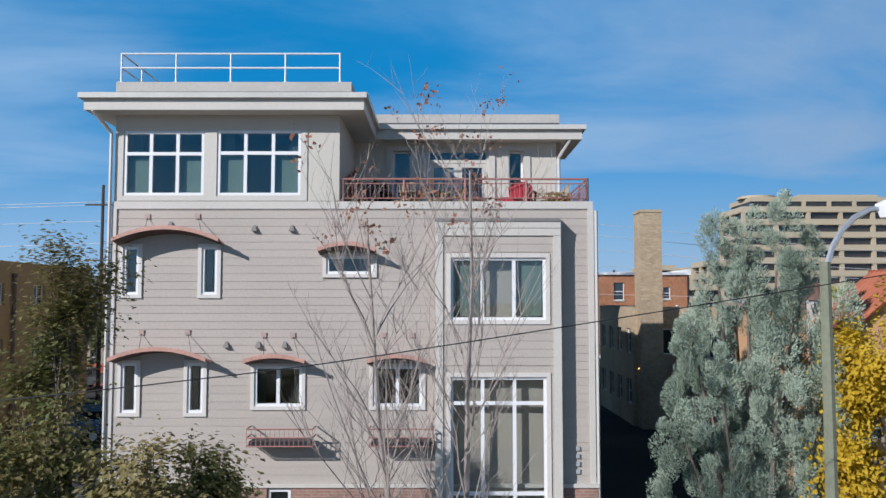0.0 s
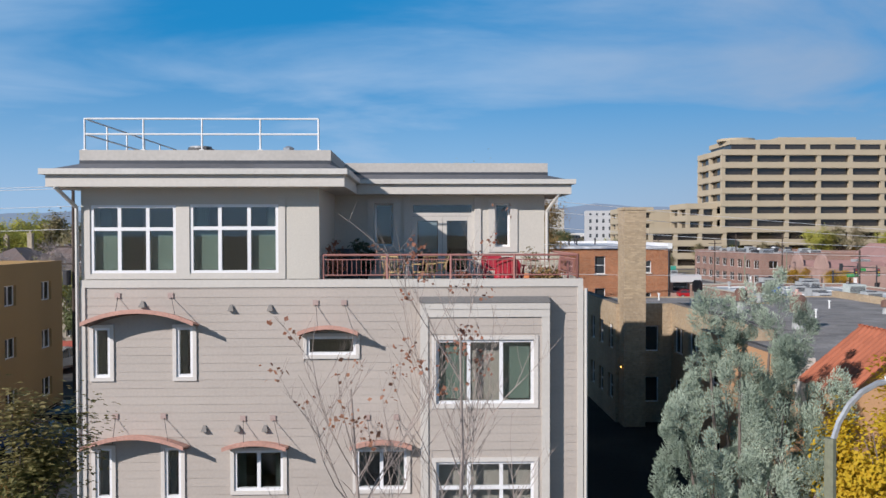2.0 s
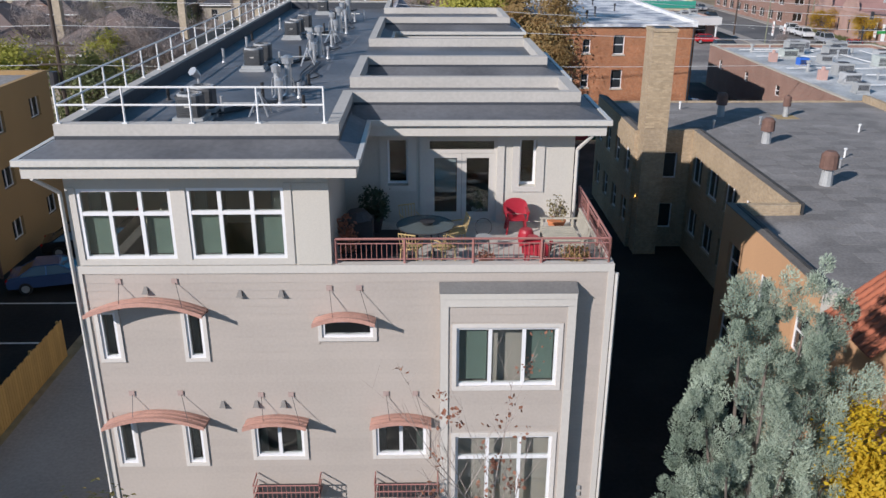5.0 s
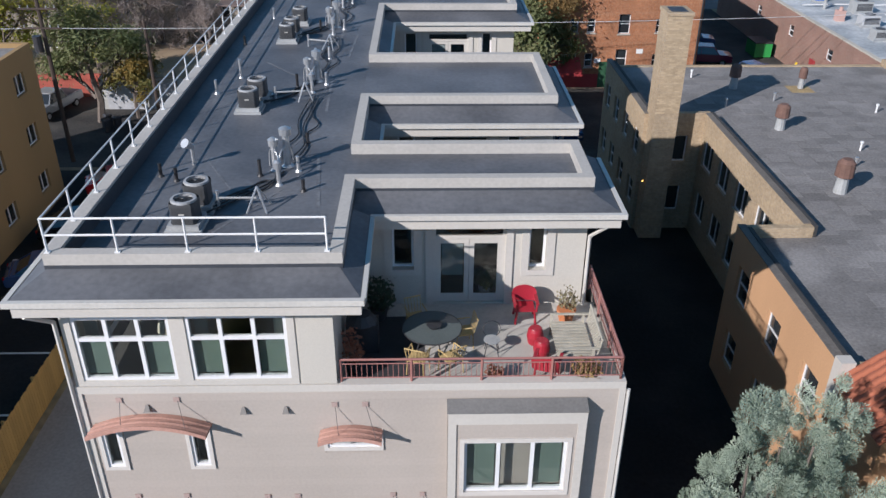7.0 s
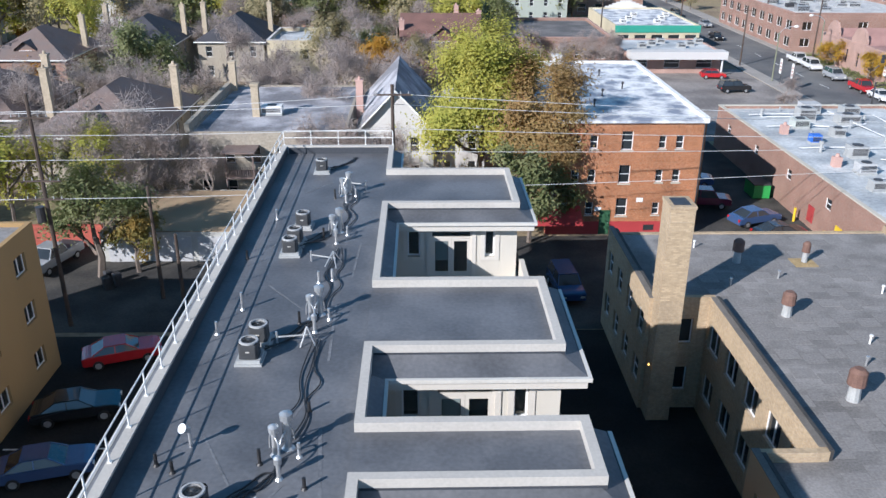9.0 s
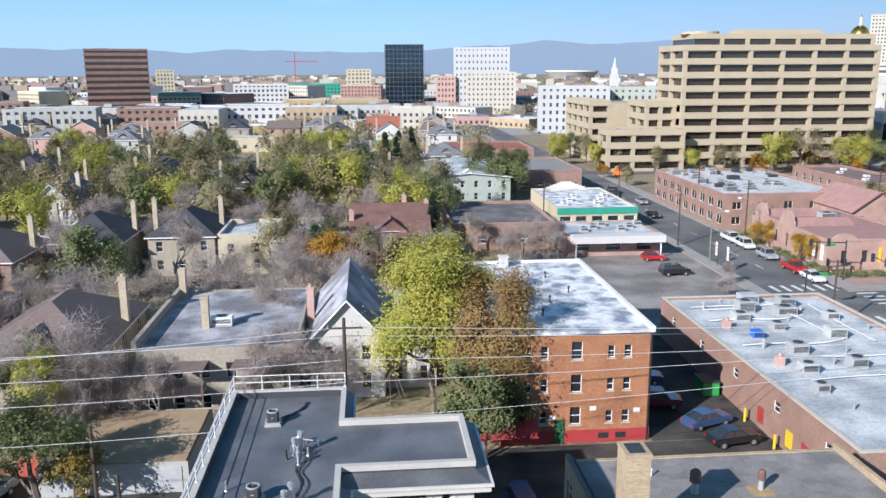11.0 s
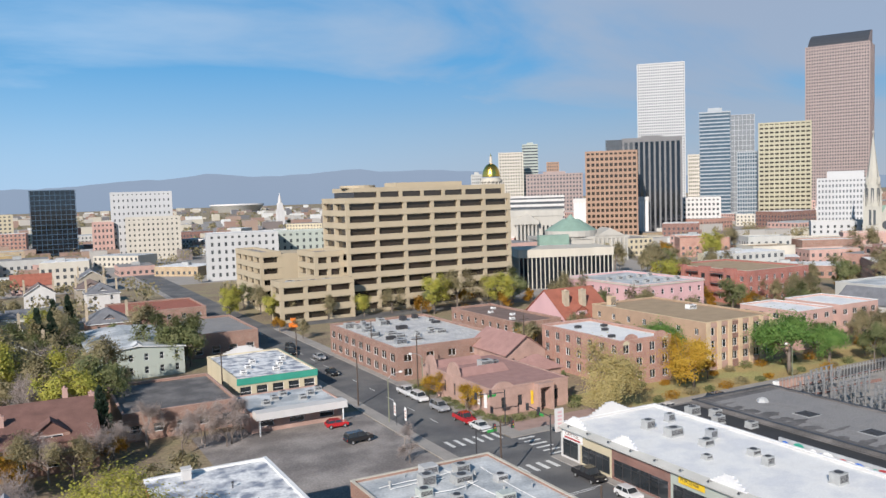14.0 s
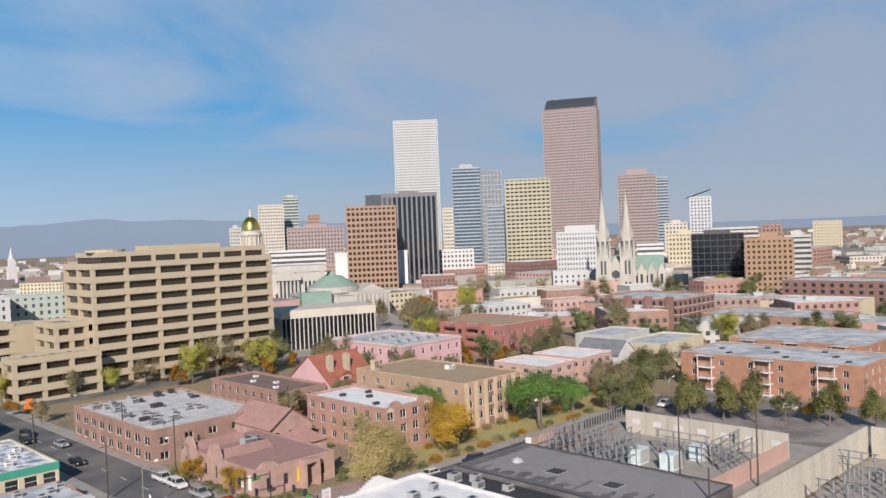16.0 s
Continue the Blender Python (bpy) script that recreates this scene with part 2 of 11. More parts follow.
GRANITE = mat("pink_granite", (0.285, 0.225, 0.212), 0.7, 0.12, 0.2, 6, 0.0)
BRONZE = mat("brown_granite", (0.30, 0.19, 0.13), 0.7, 0.12, 0.2, 6, 0.0)
GLASS = clearglass("window_glass")
DGLASS = glassmat("dark_window_glass", (0.03, 0.035, 0.04))
TGLASS = glassmat("bronze_window_band", (0.035, 0.028, 0.022), 0.12)
BGLASS = glassmat("blue_curtain_glass", (0.06, 0.10, 0.14), 0.08)
BLKGLASS = glassmat("black_curtain_glass", (0.012, 0.016, 0.022), 0.05)
# Far tower panes: distance haze is put into this pale glass colour.
PGLASS = glassmat("pale_haze_glass", (0.17, 0.185, 0.20), 0.2)
MGLASS = glassmat("grey_window_glass", (0.075, 0.083, 0.092), 0.15)
PALETOWER = mat("pale_tower_cladding", (0.45, 0.455, 0.46), 0.8, 0.08, 0.1, 4, 0, streak=True)
OLIVETOWER = mat("olive_cream_precast", (0.375, 0.35, 0.255), 0.85, 0.1, 0.1, 4, 0, streak=True)
BLUEGREY = mat("blue_grey_spandrel", (0.28, 0.31, 0.335), 0.5, 0.12, 0.1, 4, 0)
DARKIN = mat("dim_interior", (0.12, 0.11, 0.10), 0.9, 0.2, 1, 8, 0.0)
CURTAIN = mat("green_grey_curtain", (0.20, 0.235, 0.215), 0.9, 0.15, 2, 18, 0.1)
BLINDCLOTH = mat("blue_grey_blind", (0.34, 0.38, 0.40), 0.9, 0.1, 2, 18, 0.05)
CREAMCLOTH = mat("cream_cloth", (0.7, 0.64, 0.52), 0.9, 0.1, 2, 18, 0.1)
ASPHALT = mat("asphalt", (0.105, 0.105, 0.11), 0.9, 0.3, 0.12, 6, 0.2, tint=(0.14, 0.138, 0.135))
OLDASPH = mat("faded_asphalt", (0.19, 0.172, 0.165), 0.9, 0.4, 0.16, 3, 0.2, tint=(0.25, 0.228, 0.215))
# Asphalt in darker copies: the shade of alleys and yards is in the colour.
SHADEASPH = mat("shade_black_pavement", (0.02, 0.02, 0.021), 0.9, 0.3, 0.2, 6, 0.2, tint=(0.03, 0.029, 0.028), spec=0.2)
REARASPH = mat("shade_dark_patched_asphalt", (0.045, 0.044, 0.044), 0.92, 0.35, 0.25, 6, 0.2, tint=(0.07, 0.066, 0.06), spec=0.25)
CONCRETE = mat("concrete_pavement", (0.30, 0.28, 0.26), 0.9, 0.2, 0.3, 8, 0.15)
GROUND = mat("lawn_and_earth", (0.26, 0.20, 0.135), 0.95, 0.5, 0.09, 1.6, 0.3, tint=(0.215, 0.185, 0.105))
PAINTLINE = mat("road_paint", (0.62, 0.62, 0.60), 0.8, 0.25, 0.8, 12, 0.05)
TANBRICK = brickmat("tan_brick", (0.43, 0.325, 0.205), (0.35, 0.26, 0.165), (0.40, 0.335, 0.26))
ORANGESTUCCO = mat("orange_stucco", (0.52, 0.305, 0.165), 0.9, 0.15, 0.3, 20, 0.2, streak=True)
YELLOWSTUCCO = mat("ochre_stucco", (0.35, 0.225, 0.10), 0.9, 0.1, 0.3, 20, 0.15, streak=True)
MINERAL = mat("mineral_sheet_roof", (0.185, 0.176, 0.171), 0.95, 0.34, 0.5, 9, 0.3, tint=(0.23, 0.219, 0.213))
SHEETROOF = mat("worn_mineral_sheet", (0.232, 0.22, 0.214), 0.95, 0.42, 1.1, 9, 0.3, tint=(0.185, 0.176, 0.172), rand=0.12)
ORANGEBRICK = brickmat("orange_brick", (0.39, 0.15, 0.065), (0.31, 0.115, 0.05), (0.36, 0.22, 0.14), var=0.38)
REDBRICK = brickmat("red_brick", (0.38, 0.2, 0.155), (0.33, 0.17, 0.13), (0.38, 0.29, 0.25))
DARKBRICK = brickmat("dark_red_brick", (0.22, 0.11, 0.09), (0.18, 0.09, 0.075), (0.25, 0.19, 0.17))
BROWNBRICK = brickmat("brown_brick", (0.30, 0.17, 0.13), (0.25, 0.14, 0.11), (0.31, 0.24, 0.2))
PINKPAINT = mat("pink_paint", (0.54, 0.34, 0.35), 0.85, 0.12, 0.3, 12, 0.1, streak=True)
GOLDGRASS = mat("golden_autumn_grass", (0.40, 0.30, 0.13), 0.95, 0.45, 0.12, 2.5, 0.3, tint=(0.27, 0.25, 0.10))
BRICKPAVE = mat("brick_paving", (0.34, 0.235, 0.205), 0.9, 0.25, 0.5, 9, 0.15)
SALMON = mat("salmon_brick", (0.47, 0.305, 0.265), 0.88, 0.15, 0.3, 12, 0.1)
SANDSTONE = mat("pink_sandstone", (0.38, 0.25, 0.21), 0.92, 0.25, 0.5, 6, 0.3)
REDROOF = mat("red_tile_roof", (0.31, 0.105, 0.07), 0.85, 0.25, 0.6, 10, 0.3)
PINKROOF = mat("pink_shingle_roof", (0.33, 0.19, 0.17), 0.9, 0.2, 0.6, 10, 0.3)
BROWNROOF = mat("brown_shingle_roof", (0.19, 0.14, 0.125), 0.9, 0.35, 0.5, 10, 0.3, tint=(0.14, 0.115, 0.11))
REDDISHROOF = mat("reddish_shingle_roof", (0.17, 0.09, 0.075), 0.9, 0.3, 0.5, 10, 0.3)
OLDSTONE = mat("weathered_stone_wall", (0.37, 0.33, 0.27), 0.95, 0.32, 0.6, 5, 0.3, tint=(0.28, 0.25, 0.21), streak=True)
TANSTONE = mat("tan_chimney_stone", (0.42, 0.35, 0.26), 0.95, 0.25, 0.8, 6, 0.3)
WORNROOF = mat("worn_grey_felt_roof", (0.20, 0.20, 0.22), 0.9, 0.35, 0.35, 4, 0.15, tint=(0.36, 0.36, 0.39))
DOORGREY = mat("grey_garage_paint", (0.42, 0.43, 0.45), 0.7, 0.15, 0.8, 10, 0.05)
DARKROOF = mat("charcoal_shingle_roof", (0.05, 0.05, 0.06), 0.9, 0.3, 0.5, 10, 0.3)
GREYSHINGLE = mat("grey_shingle_roof", (0.16, 0.165, 0.18), 0.9, 0.3, 0.5, 10, 0.3)
WHITEROOF = mat("white_roof_coating", (0.78, 0.78, 0.77), 0.7, 0.16, 0.3, 6, 0.1, tint=(0.60, 0.61, 0.63))
SPECKROOF = mat("dirty_white_gravel_roof", (0.58, 0.575, 0.565), 0.85, 0.4, 0.35, 2.2, 0.15, tint=(0.38, 0.38, 0.385))
# Bluish dark patches hold tree shadow as well as worn coating.
PATCHROOF = mat("worn_shadowed_silver_coating", (0.80, 0.80, 0.80), 0.6, 0.25, 0.5, 3, 0.1, tint=(0.20, 0.22, 0.27))
GREYROOF = mat("pale_grey_roof", (0.37, 0.40, 0.425), 0.75, 0.32, 0.25, 3.5, 0.1, tint=(0.49, 0.51, 0.52))
DARKTAR = mat("dark_patched_tar_roof", (0.11, 0.105, 0.105), 0.9, 0.35, 0.25, 5, 0.15, tint=(0.15, 0.142, 0.14))
TARROOF = mat("tar_roof", (0.265, 0.255, 0.25), 0.9, 0.38, 0.2, 4, 0.15, tint=(0.19, 0.185, 0.185))
TANROOF = mat("tan_gravel_roof", (0.34, 0.25, 0.16), 0.95, 0.2, 0.3, 12, 0.2)
TOWERTAN = mat("tan_precast_concrete", (0.42, 0.352, 0.25), 0.85, 0.1, 0.15, 6, 0.1, streak=True)
CREAMWALL = mat("cream_wall", (0.50, 0.44, 0.315), 0.88, 0.12, 0.3, 10, 0.1, streak=True)
GREYWALL = mat("grey_painted_wall", (0.42, 0.42, 0.40), 0.88, 0.15, 0.3, 10, 0.1, streak=True)
WHITEWALL = mat("white_wall", (0.54, 0.53, 0.52), 0.85, 0.1, 0.3, 10, 0.08, streak=True)
GREENWALL = mat("sage_painted_wall", (0.36, 0.40, 0.36), 0.85, 0.12, 0.3, 10, 0.08, streak=True)
LIMESTONE = mat("limestone", (0.49, 0.455, 0.39), 0.85, 0.12, 0.2, 6, 0.1, streak=True)
TEAL = mat("teal_fascia_paint", (0.04, 0.30, 0.22), 0.5, 0.12, 0.6, 10, 0.03)
GOLD = mat("gold_leaf", (0.9, 0.55, 0.12), 0.25, 0.1, 0.5, 6, 0.0, 1.0)
COPPERGREEN = mat("green_copper_roof", (0.20, 0.30, 0.25), 0.7, 0.15, 0.3, 6, 0.05)
BARK = mat("grey_bark", (0.16, 0.13, 0.11), 0.95, 0.3, 2, 20, 0.4)
PALEBARK = mat("pale_bark", (0.29, 0.245, 0.22), 0.95, 0.25, 2, 20, 0.3)
POLEWOOD = mat("weathered_pole_wood", (0.075, 0.055, 0.045), 0.95, 0.3, 1, 20, 0.3)
FENCEWOOD = mat("yellow_cedar_fence", (0.42, 0.27, 0.09), 0.85, 0.2, 1, 15, 0.2, rand=0.5)
BLOCKRED = mat("red_painted_block", (0.36, 0.085, 0.06), 0.85, 0.25, 0.7, 8, 0.15)
REDPAINT = mat("red_paint", (0.37, 0.05, 0.055), 0.4, 0.1, 1, 10, 0.02)
GREENPAINT = mat("green_paint", (0.03, 0.30, 0.07), 0.5, 0.15, 1, 10, 0.03)
BLUEPAINT = mat("blue_tarp", (0.03, 0.14, 0.55), 0.5, 0.15, 1, 10, 0.05)
YELLOWPAINT = mat("yellow_paint", (0.7, 0.47, 0.03), 0.5, 0.12, 1, 10, 0.02)
ORANGEPAINT = mat("orange_paint", (0.8, 0.22, 0.03), 0.5, 0.12, 1, 10, 0.02)
TERRACOTTA = mat("terracotta", (0.52, 0.19, 0.08), 0.85, 0.15, 3, 20, 0.1)
TEAKGREY = mat("weathered_teak", (0.42, 0.39, 0.32), 0.85, 0.2, 3, 25, 0.15)
CANE = mat("pale_cane", (0.50, 0.36, 0.16), 0.7, 0.2, 3, 25, 0.1)
RUG = mat("grey_woven_rug", (0.44, 0.42, 0.38), 0.95, 0.15, 2, 30, 0.2)
LF_GREEN = leafmat("green_leaves", (0.12, 0.155, 0.06), (0.30, 0.30, 0.15))
LF_LIME = leafmat("yellow_green_leaves", (0.30, 0.32, 0.06), (0.58, 0.52, 0.13))
LF_OLIVE = leafmat("olive_autumn_leaves", (0.22, 0.20, 0.105), (0.41, 0.345, 0.21))
LF_BROWN = leafmat("tan_autumn_leaves", (0.32, 0.20, 0.085), (0.40, 0.30, 0.13))
LF_ORANGE = leafmat("orange_autumn_leaves", (0.32, 0.16, 0.025), (0.46, 0.27, 0.04))
LF_YELLOW = leafmat("golden_leaves", (0.50, 0.32, 0.02), (0.68, 0.50, 0.04))
LF_BLUE = leafmat("blue_green_juniper_sprays", (0.175, 0.23, 0.175), (0.50, 0.575, 0.46), 0.85, 0.04)
LF_DARK = leafmat("dark_needle_sprays", (0.035, 0.065, 0.04), (0.08, 0.11, 0.075))
LF_RED = leafmat("russet_leaves", (0.32, 0.13, 0.085), (0.46, 0.25, 0.16))
LF_TWIG = leafmat("fine_grey_twigs", (0.34, 0.285, 0.26), (0.50, 0.43, 0.40), 0.9)

# ---- mesh helpers ----
def part(name, bm, material, parent=None, label="", smooth=False, m=None):
    me = bpy.data.meshes.new(name)
    bm.to_mesh(me); bm.free()
    for k in (material if isinstance(material, (list, tuple)) else [material]):
        me.materials.append(k)
    if smooth:
        for p in me.polygons:
            p.use_smooth = True
    ob = new(name, me)
    ob.parent = parent
    if m is not None:
        ob.matrix_basis = m
    return tagged(ob, label)


def share(name, me, parent, m, label=""):
    ob = new(name, me)
    ob.parent = parent
    ob.matrix_basis = m
    return tagged(ob, label)


def thing(name, x, y, z, label, category, group="", rz=0, kind=""):
    ob = new(name)
    ob.empty_display_size = 0.2
    ob.matrix_basis = pose(x, y, z, 0, 0, rz)
    return tagged(ob, label, category, group, kind)


def B():
    return bmesh.new()


def quad(bm, pts, mi=0):
    f = bm.faces.new([bm.verts.new(p) for p in pts])
    f.material_index = mi
    return f


def bx(bm, x0, x1, y0, y1, z0, z1, mi=0):
    v = [bm.verts.new(p) for p in ((x0, y0, z0), (x1, y0, z0), (x1, y1, z0), (x0, y1, z0), (x0, y0, z1), (x1, y0, z1), (x1, y1, z1), (x0, y1, z1))]
    for i in ((3, 2, 1, 0), (4, 5, 6, 7), (0, 1, 5, 4), (1, 2, 6, 5), (2, 3, 7, 6), (3, 0, 4, 7)):
        bm.faces.new([v[k] for k in i]).material_index = mi
    return bm


def frustum(bm, cx, cy, z0, z1, r0, r1, n=12, mi=0, cap=True):
    a = [bm.verts.new((cx + r0 * math.cos(2 * math.pi * i / n), cy + r0 * math.sin(2 * math.pi * i / n), z0)) for i in range(n)]
    b = [bm.verts.new((cx + r1 * math.cos(2 * math.pi * i / n), cy + r1 * math.sin(2 * math.pi * i / n), z1)) for i in range(n)]
    for i in range(n):
        bm.faces.new((a[i], a[(i + 1) % n], b[(i + 1) % n], b[i])).material_index = mi
    if cap:
        bm.faces.new(b).material_index = mi
        bm.faces.new(a[::-1]).material_index = mi
    return bm


def tube(bm, p, q, r, n=6, r2=None, mi=0):
    p, q = Vector(p), Vector(q)
    d = (q - p)
    if d.length < 1e-6:
        return bm
    d.normalize()
    s = d.orthogonal().normalized(); t = d.cross(s)
    r2 = r if r2 is None else r2
    a = [bm.verts.new(p + r * (s * math.cos(2 * math.pi * i / n) + t * math.sin(2 * math.pi * i / n))) for i in range(n)]
    b = [bm.verts.new(q + r2 * (s * math.cos(2 * math.pi * i / n) + t * math.sin(2 * math.pi * i / n))) for i in range(n)]
    for i in range(n):
        bm.faces.new((a[i], a[(i + 1) % n], b[(i + 1) % n], b[i])).material_index = mi
    bm.faces.new(b).material_index = mi; bm.faces.new(a[::-1]).material_index = mi
    return bm


def lathe(bm, cx, cy, prof, n=8):
    """A turned shape: rings of the given (radius, height) pairs, joined into one skin."""
    rings = [[bm.verts.new((cx + r * math.cos(2 * math.pi * i / n), cy + r * math.sin(2 * math.pi * i / n), z)) for i in range(n)] for r, z in prof]
    for a, b in zip(rings, rings[1:]):
        for i in range(n):
            bm.faces.new((a[i], a[(i + 1) % n], b[(i + 1) % n], b[i]))
    bm.faces.new(rings[-1]); bm.faces.new(rings[0][::-1])
    return bm


def wall_face(bm, o, u, n, width, height, rects=(), depth=0.15, mi=0):
    """A wall face at o along u, with its outside towards n; rects (u0, u1, z0, z1) are openings with reveals."""
    o, u, n = Vector(o), Vector(u), Vector(n)
    us = sorted({0.0, width, *[r[0] for r in rects], *[r[1] for r in rects]})
    zs = sorted({0.0, height, *[r[2] for r in rects], *[r[3] for r in rects]})
    up = Vector((0, 0, 1))
    for j in range(len(zs) - 1):
        zc = (zs[j] + zs[j + 1]) / 2
        run = None
        for i in range(len(us)):
            solid = False
            if i < len(us) - 1:
                uc = (us[i] + us[i + 1]) / 2
                solid = not any(r[0] < uc < r[1] and r[2] < zc < r[3] for r in rects)
            if solid and run is None:
                run = us[i]
            elif not solid and run is not None:
                quad(bm, [o + u * run + up * zs[j], o + u * us[i] + up * zs[j], o + u * us[i] + up * zs[j + 1], o + u * run + up * zs[j + 1]], mi)
                run = None
    for a, b, c, d in rects:
        k = -n * depth
        P = lambda s, t: o + u * s + up * t
        quad(bm, [P(a, c), P(b, c), P(b, c) + k, P(a, c) + k], mi)
        quad(bm, [P(b, d), P(a, d), P(a, d) + k, P(b, d) + k], mi)
        quad(bm, [P(a, d), P(a, c), P(a, c) + k, P(a, d) + k], mi)
        quad(bm, [P(b, c), P(b, d), P(b, d) + k, P(b, c) + k], mi)


WINDOWS = {}


def window_mesh(w, h, style):
    """Frame and pane meshes, in the x-z plane with the outside towards -y, origin at the lower left corner."""
    key = (round(w, 2), round(h, 2), style)
    if key not in WINDOWS:
        f = B(); t = 0.06 if style != "big" else 0.09
        if style == "heavy":
            t = 0.09
        bx(f, 0, t, 0, 0.09, 0, h); bx(f, w - t, w, 0, 0.09, 0, h)
        bx(f, t, w - t, 0, 0.09, 0, t); bx(f, t, w - t, 0, 0.09, h - t, h)
        if style == "sash":
            bx(f, t, w - t, 0.01, 0.08, h / 2 - 0.03, h / 2 + 0.03)
        if style in ("pair", "heavy"):
            bx(f, w / 2 - 0.04, w / 2 + 0.04, 0.01, 0.08, t, h - t)
        if style == "triple":
            for k in (1, 2):
                bx(f, w * k / 3 - 0.03, w * k / 3 + 0.03, 0.01, 0.08, t, h - t)
        g = B(); bx(g, t, w - t, 0.045, 0.06, t, h - t)
        out = []
        for nm, b_ in (("window", f), ("pane", g)):
            me = bpy.data.meshes.new(nm); b_.to_mesh(me); b_.free(); out.append(me)
        WINDOWS[key] = out
    return WINDOWS[key]


TINTED = {}


def tint_copy(me, m):
    key = (me.name, m.name)
    if key not in TINTED:
        c = me.copy(); c.materials.clear(); c.materials.append(m); TINTED[key] = c
    return TINTED[key]


def window(parent, o, u, n, rect, style="sash", frame_mat=None, glass=None, depth=0.15, sill=None, name="window"):
    """A window in a wall opening: frame with its pane under it."""
    a, b, c, d = rect
    fm, gm = window_mesh(b - a, d - c, style)
    o, u, n = Vector(o), Vector(u), Vector(n)
    p = o + u * a + Vector((0, 0, c)) - n * (depth - 0.01)
    m = Matrix.Identity(4)
    m.col[0], m.col[1], m.col[2] = (*u, 0), (*(-n), 0), (0, 0, 1, 0)
    m.translation = p
    w = share(name, tint_copy(fm, frame_mat or WHITE), parent, m)
    share("pane", tint_copy(gm, glass or DGLASS), w, Matrix.Identity(4))
    return w


def grid_rects(width, cols, rows, w, h, z1, dz, margin=None):
    margin = width / cols / 2 if margin is None else margin
    step = (width - 2 * margin) / max(cols - 1, 1)
    return [(margin + step * i - w / 2, margin + step * i + w / 2, z1 + dz * j, z1 + dz * j + h) for j in range(rows) for i in range(cols)]


def face_frame(face, x0, x1, y0, y1):
    return {"S": ((x0, y0, 0), (1, 0, 0), (0, -1, 0), x1 - x0), "N": ((x1, y1, 0), (-1, 0, 0), (0, 1, 0), x1 - x0),
            "W": ((x0, y1, 0), (0, -1, 0), (-1, 0, 0), y1 - y0), "E": ((x1, y0, 0), (0, 1, 0), (1, 0, 0), y1 - y0)}[face]


def block(name, label, category, x, y, w, d, h, wall, roof, wins=None, parapet=0.5, cap=None, style="sash", frame_mat=None,
          glass=None, z=0, rz=0, group="", base=None, cornice=None, far=False):
    """A flat-roofed building from its lower-left corner; wins: face -> (cols, rows, width, height, first sill, storey)."""
    t = thing(name, x, y, z, label, category, group, rz)
    wb = B()
    rects = {}
    for face in "SWNE":
        o, u, n, width = face_frame(face, 0, w, 0, d)
        r = grid_rects(width, *wins[face]) if wins and face in wins else []
        rects[face] = r
        wall_face(wb, o, u, n, width, h + parapet, r, 0.16)
    if parapet:
        k = 0.28
        for face, (a, b, c, e) in {"S": (0, w, 0, k), "N": (0, w, d - k, d), "W": (0, k, k, d - k), "E": (w - k, w, k, d - k)}.items():
            quad(wb, [(a, c, h + parapet), (b, c, h + parapet), (b, e, h + parapet), (a, e, h + parapet)])
        quad(wb, [(k, k, h - .02), (k, d - k, h - .02), (k, d - k, h + parapet), (k, k, h + parapet)])
        quad(wb, [(w - k, d - k, h - .02), (w - k, k, h - .02), (w - k, k, h + parapet), (w - k, d - k, h + parapet)])
        quad(wb, [(w - k, k, h - .02), (k, k, h - .02), (k, k, h + parapet), (w - k, k, h + parapet)])
        quad(wb, [(k, d - k, h - .02), (w - k, d - k, h - .02), (w - k, d - k, h + parapet), (k, d - k, h + parapet)])
    part("wall", wb, wall, t)
    part("roof", bx(B(), 0.2, w - 0.2, 0.2, d - 0.2, h - 0.3, h), roof, t)
    if cap:
        c = B(); k = 0.06; zz = h + parapet
        bx(c, -k, w + k, -k, 0.34, zz, zz + 0.1); bx(c, -k, w + k, d - 0.34, d + k, zz, zz + 0.1)
        bx(c, -k, 0.34, 0.34, d - 0.34, zz, zz + 0.1); bx(c, w - 0.34, w + k, 0.34, d - 0.34, zz, zz + 0.1)
        part("coping", c, cap, t)
    if cornice:
        c = B(); zz = h + parapet - 0.55
        bx(c, -0.25, w + 0.25, -0.25, -0.003, zz, zz + 0.35); bx(c, -0.25, -0.003, 0, d, zz, zz + 0.35); bx(c, w + 0.003, w + 0.25, 0, d, zz, zz + 0.35)
        part("cornice", c, cornice, t)
    if base:
        c = B(); bm_, bh = base
        bx(c, -0.05, w + 0.05, -0.05, -0.003, 0, bh); bx(c, -0.05, -0.003, 0, d, 0, bh); bx(c, w + 0.003, w + 0.05, 0, d, 0, bh)
        part("plinth", c, bm_, t)
    for face in rects:
        o, u, n, width = face_frame(face, 0, w, 0, d)
        if far:
            pb = B()
            for r0, r1, s0, s1 in rects[face]:
                q = [Vector(o) + Vector(u) * k + Vector((0, 0, z_)) - Vector(n) * .1 for k, z_ in ((r0, s0), (r1, s0), (r1, s1), (r0, s1))]
                quad(pb, q)
            if rects[face]:
                tagged(part("window_grid", pb, glass or DGLASS, t), kind="stuff")
            continue
        for r in rects[face]:
            window(t, o, u, n, r, style, frame_mat, glass, 0.16)
    return t


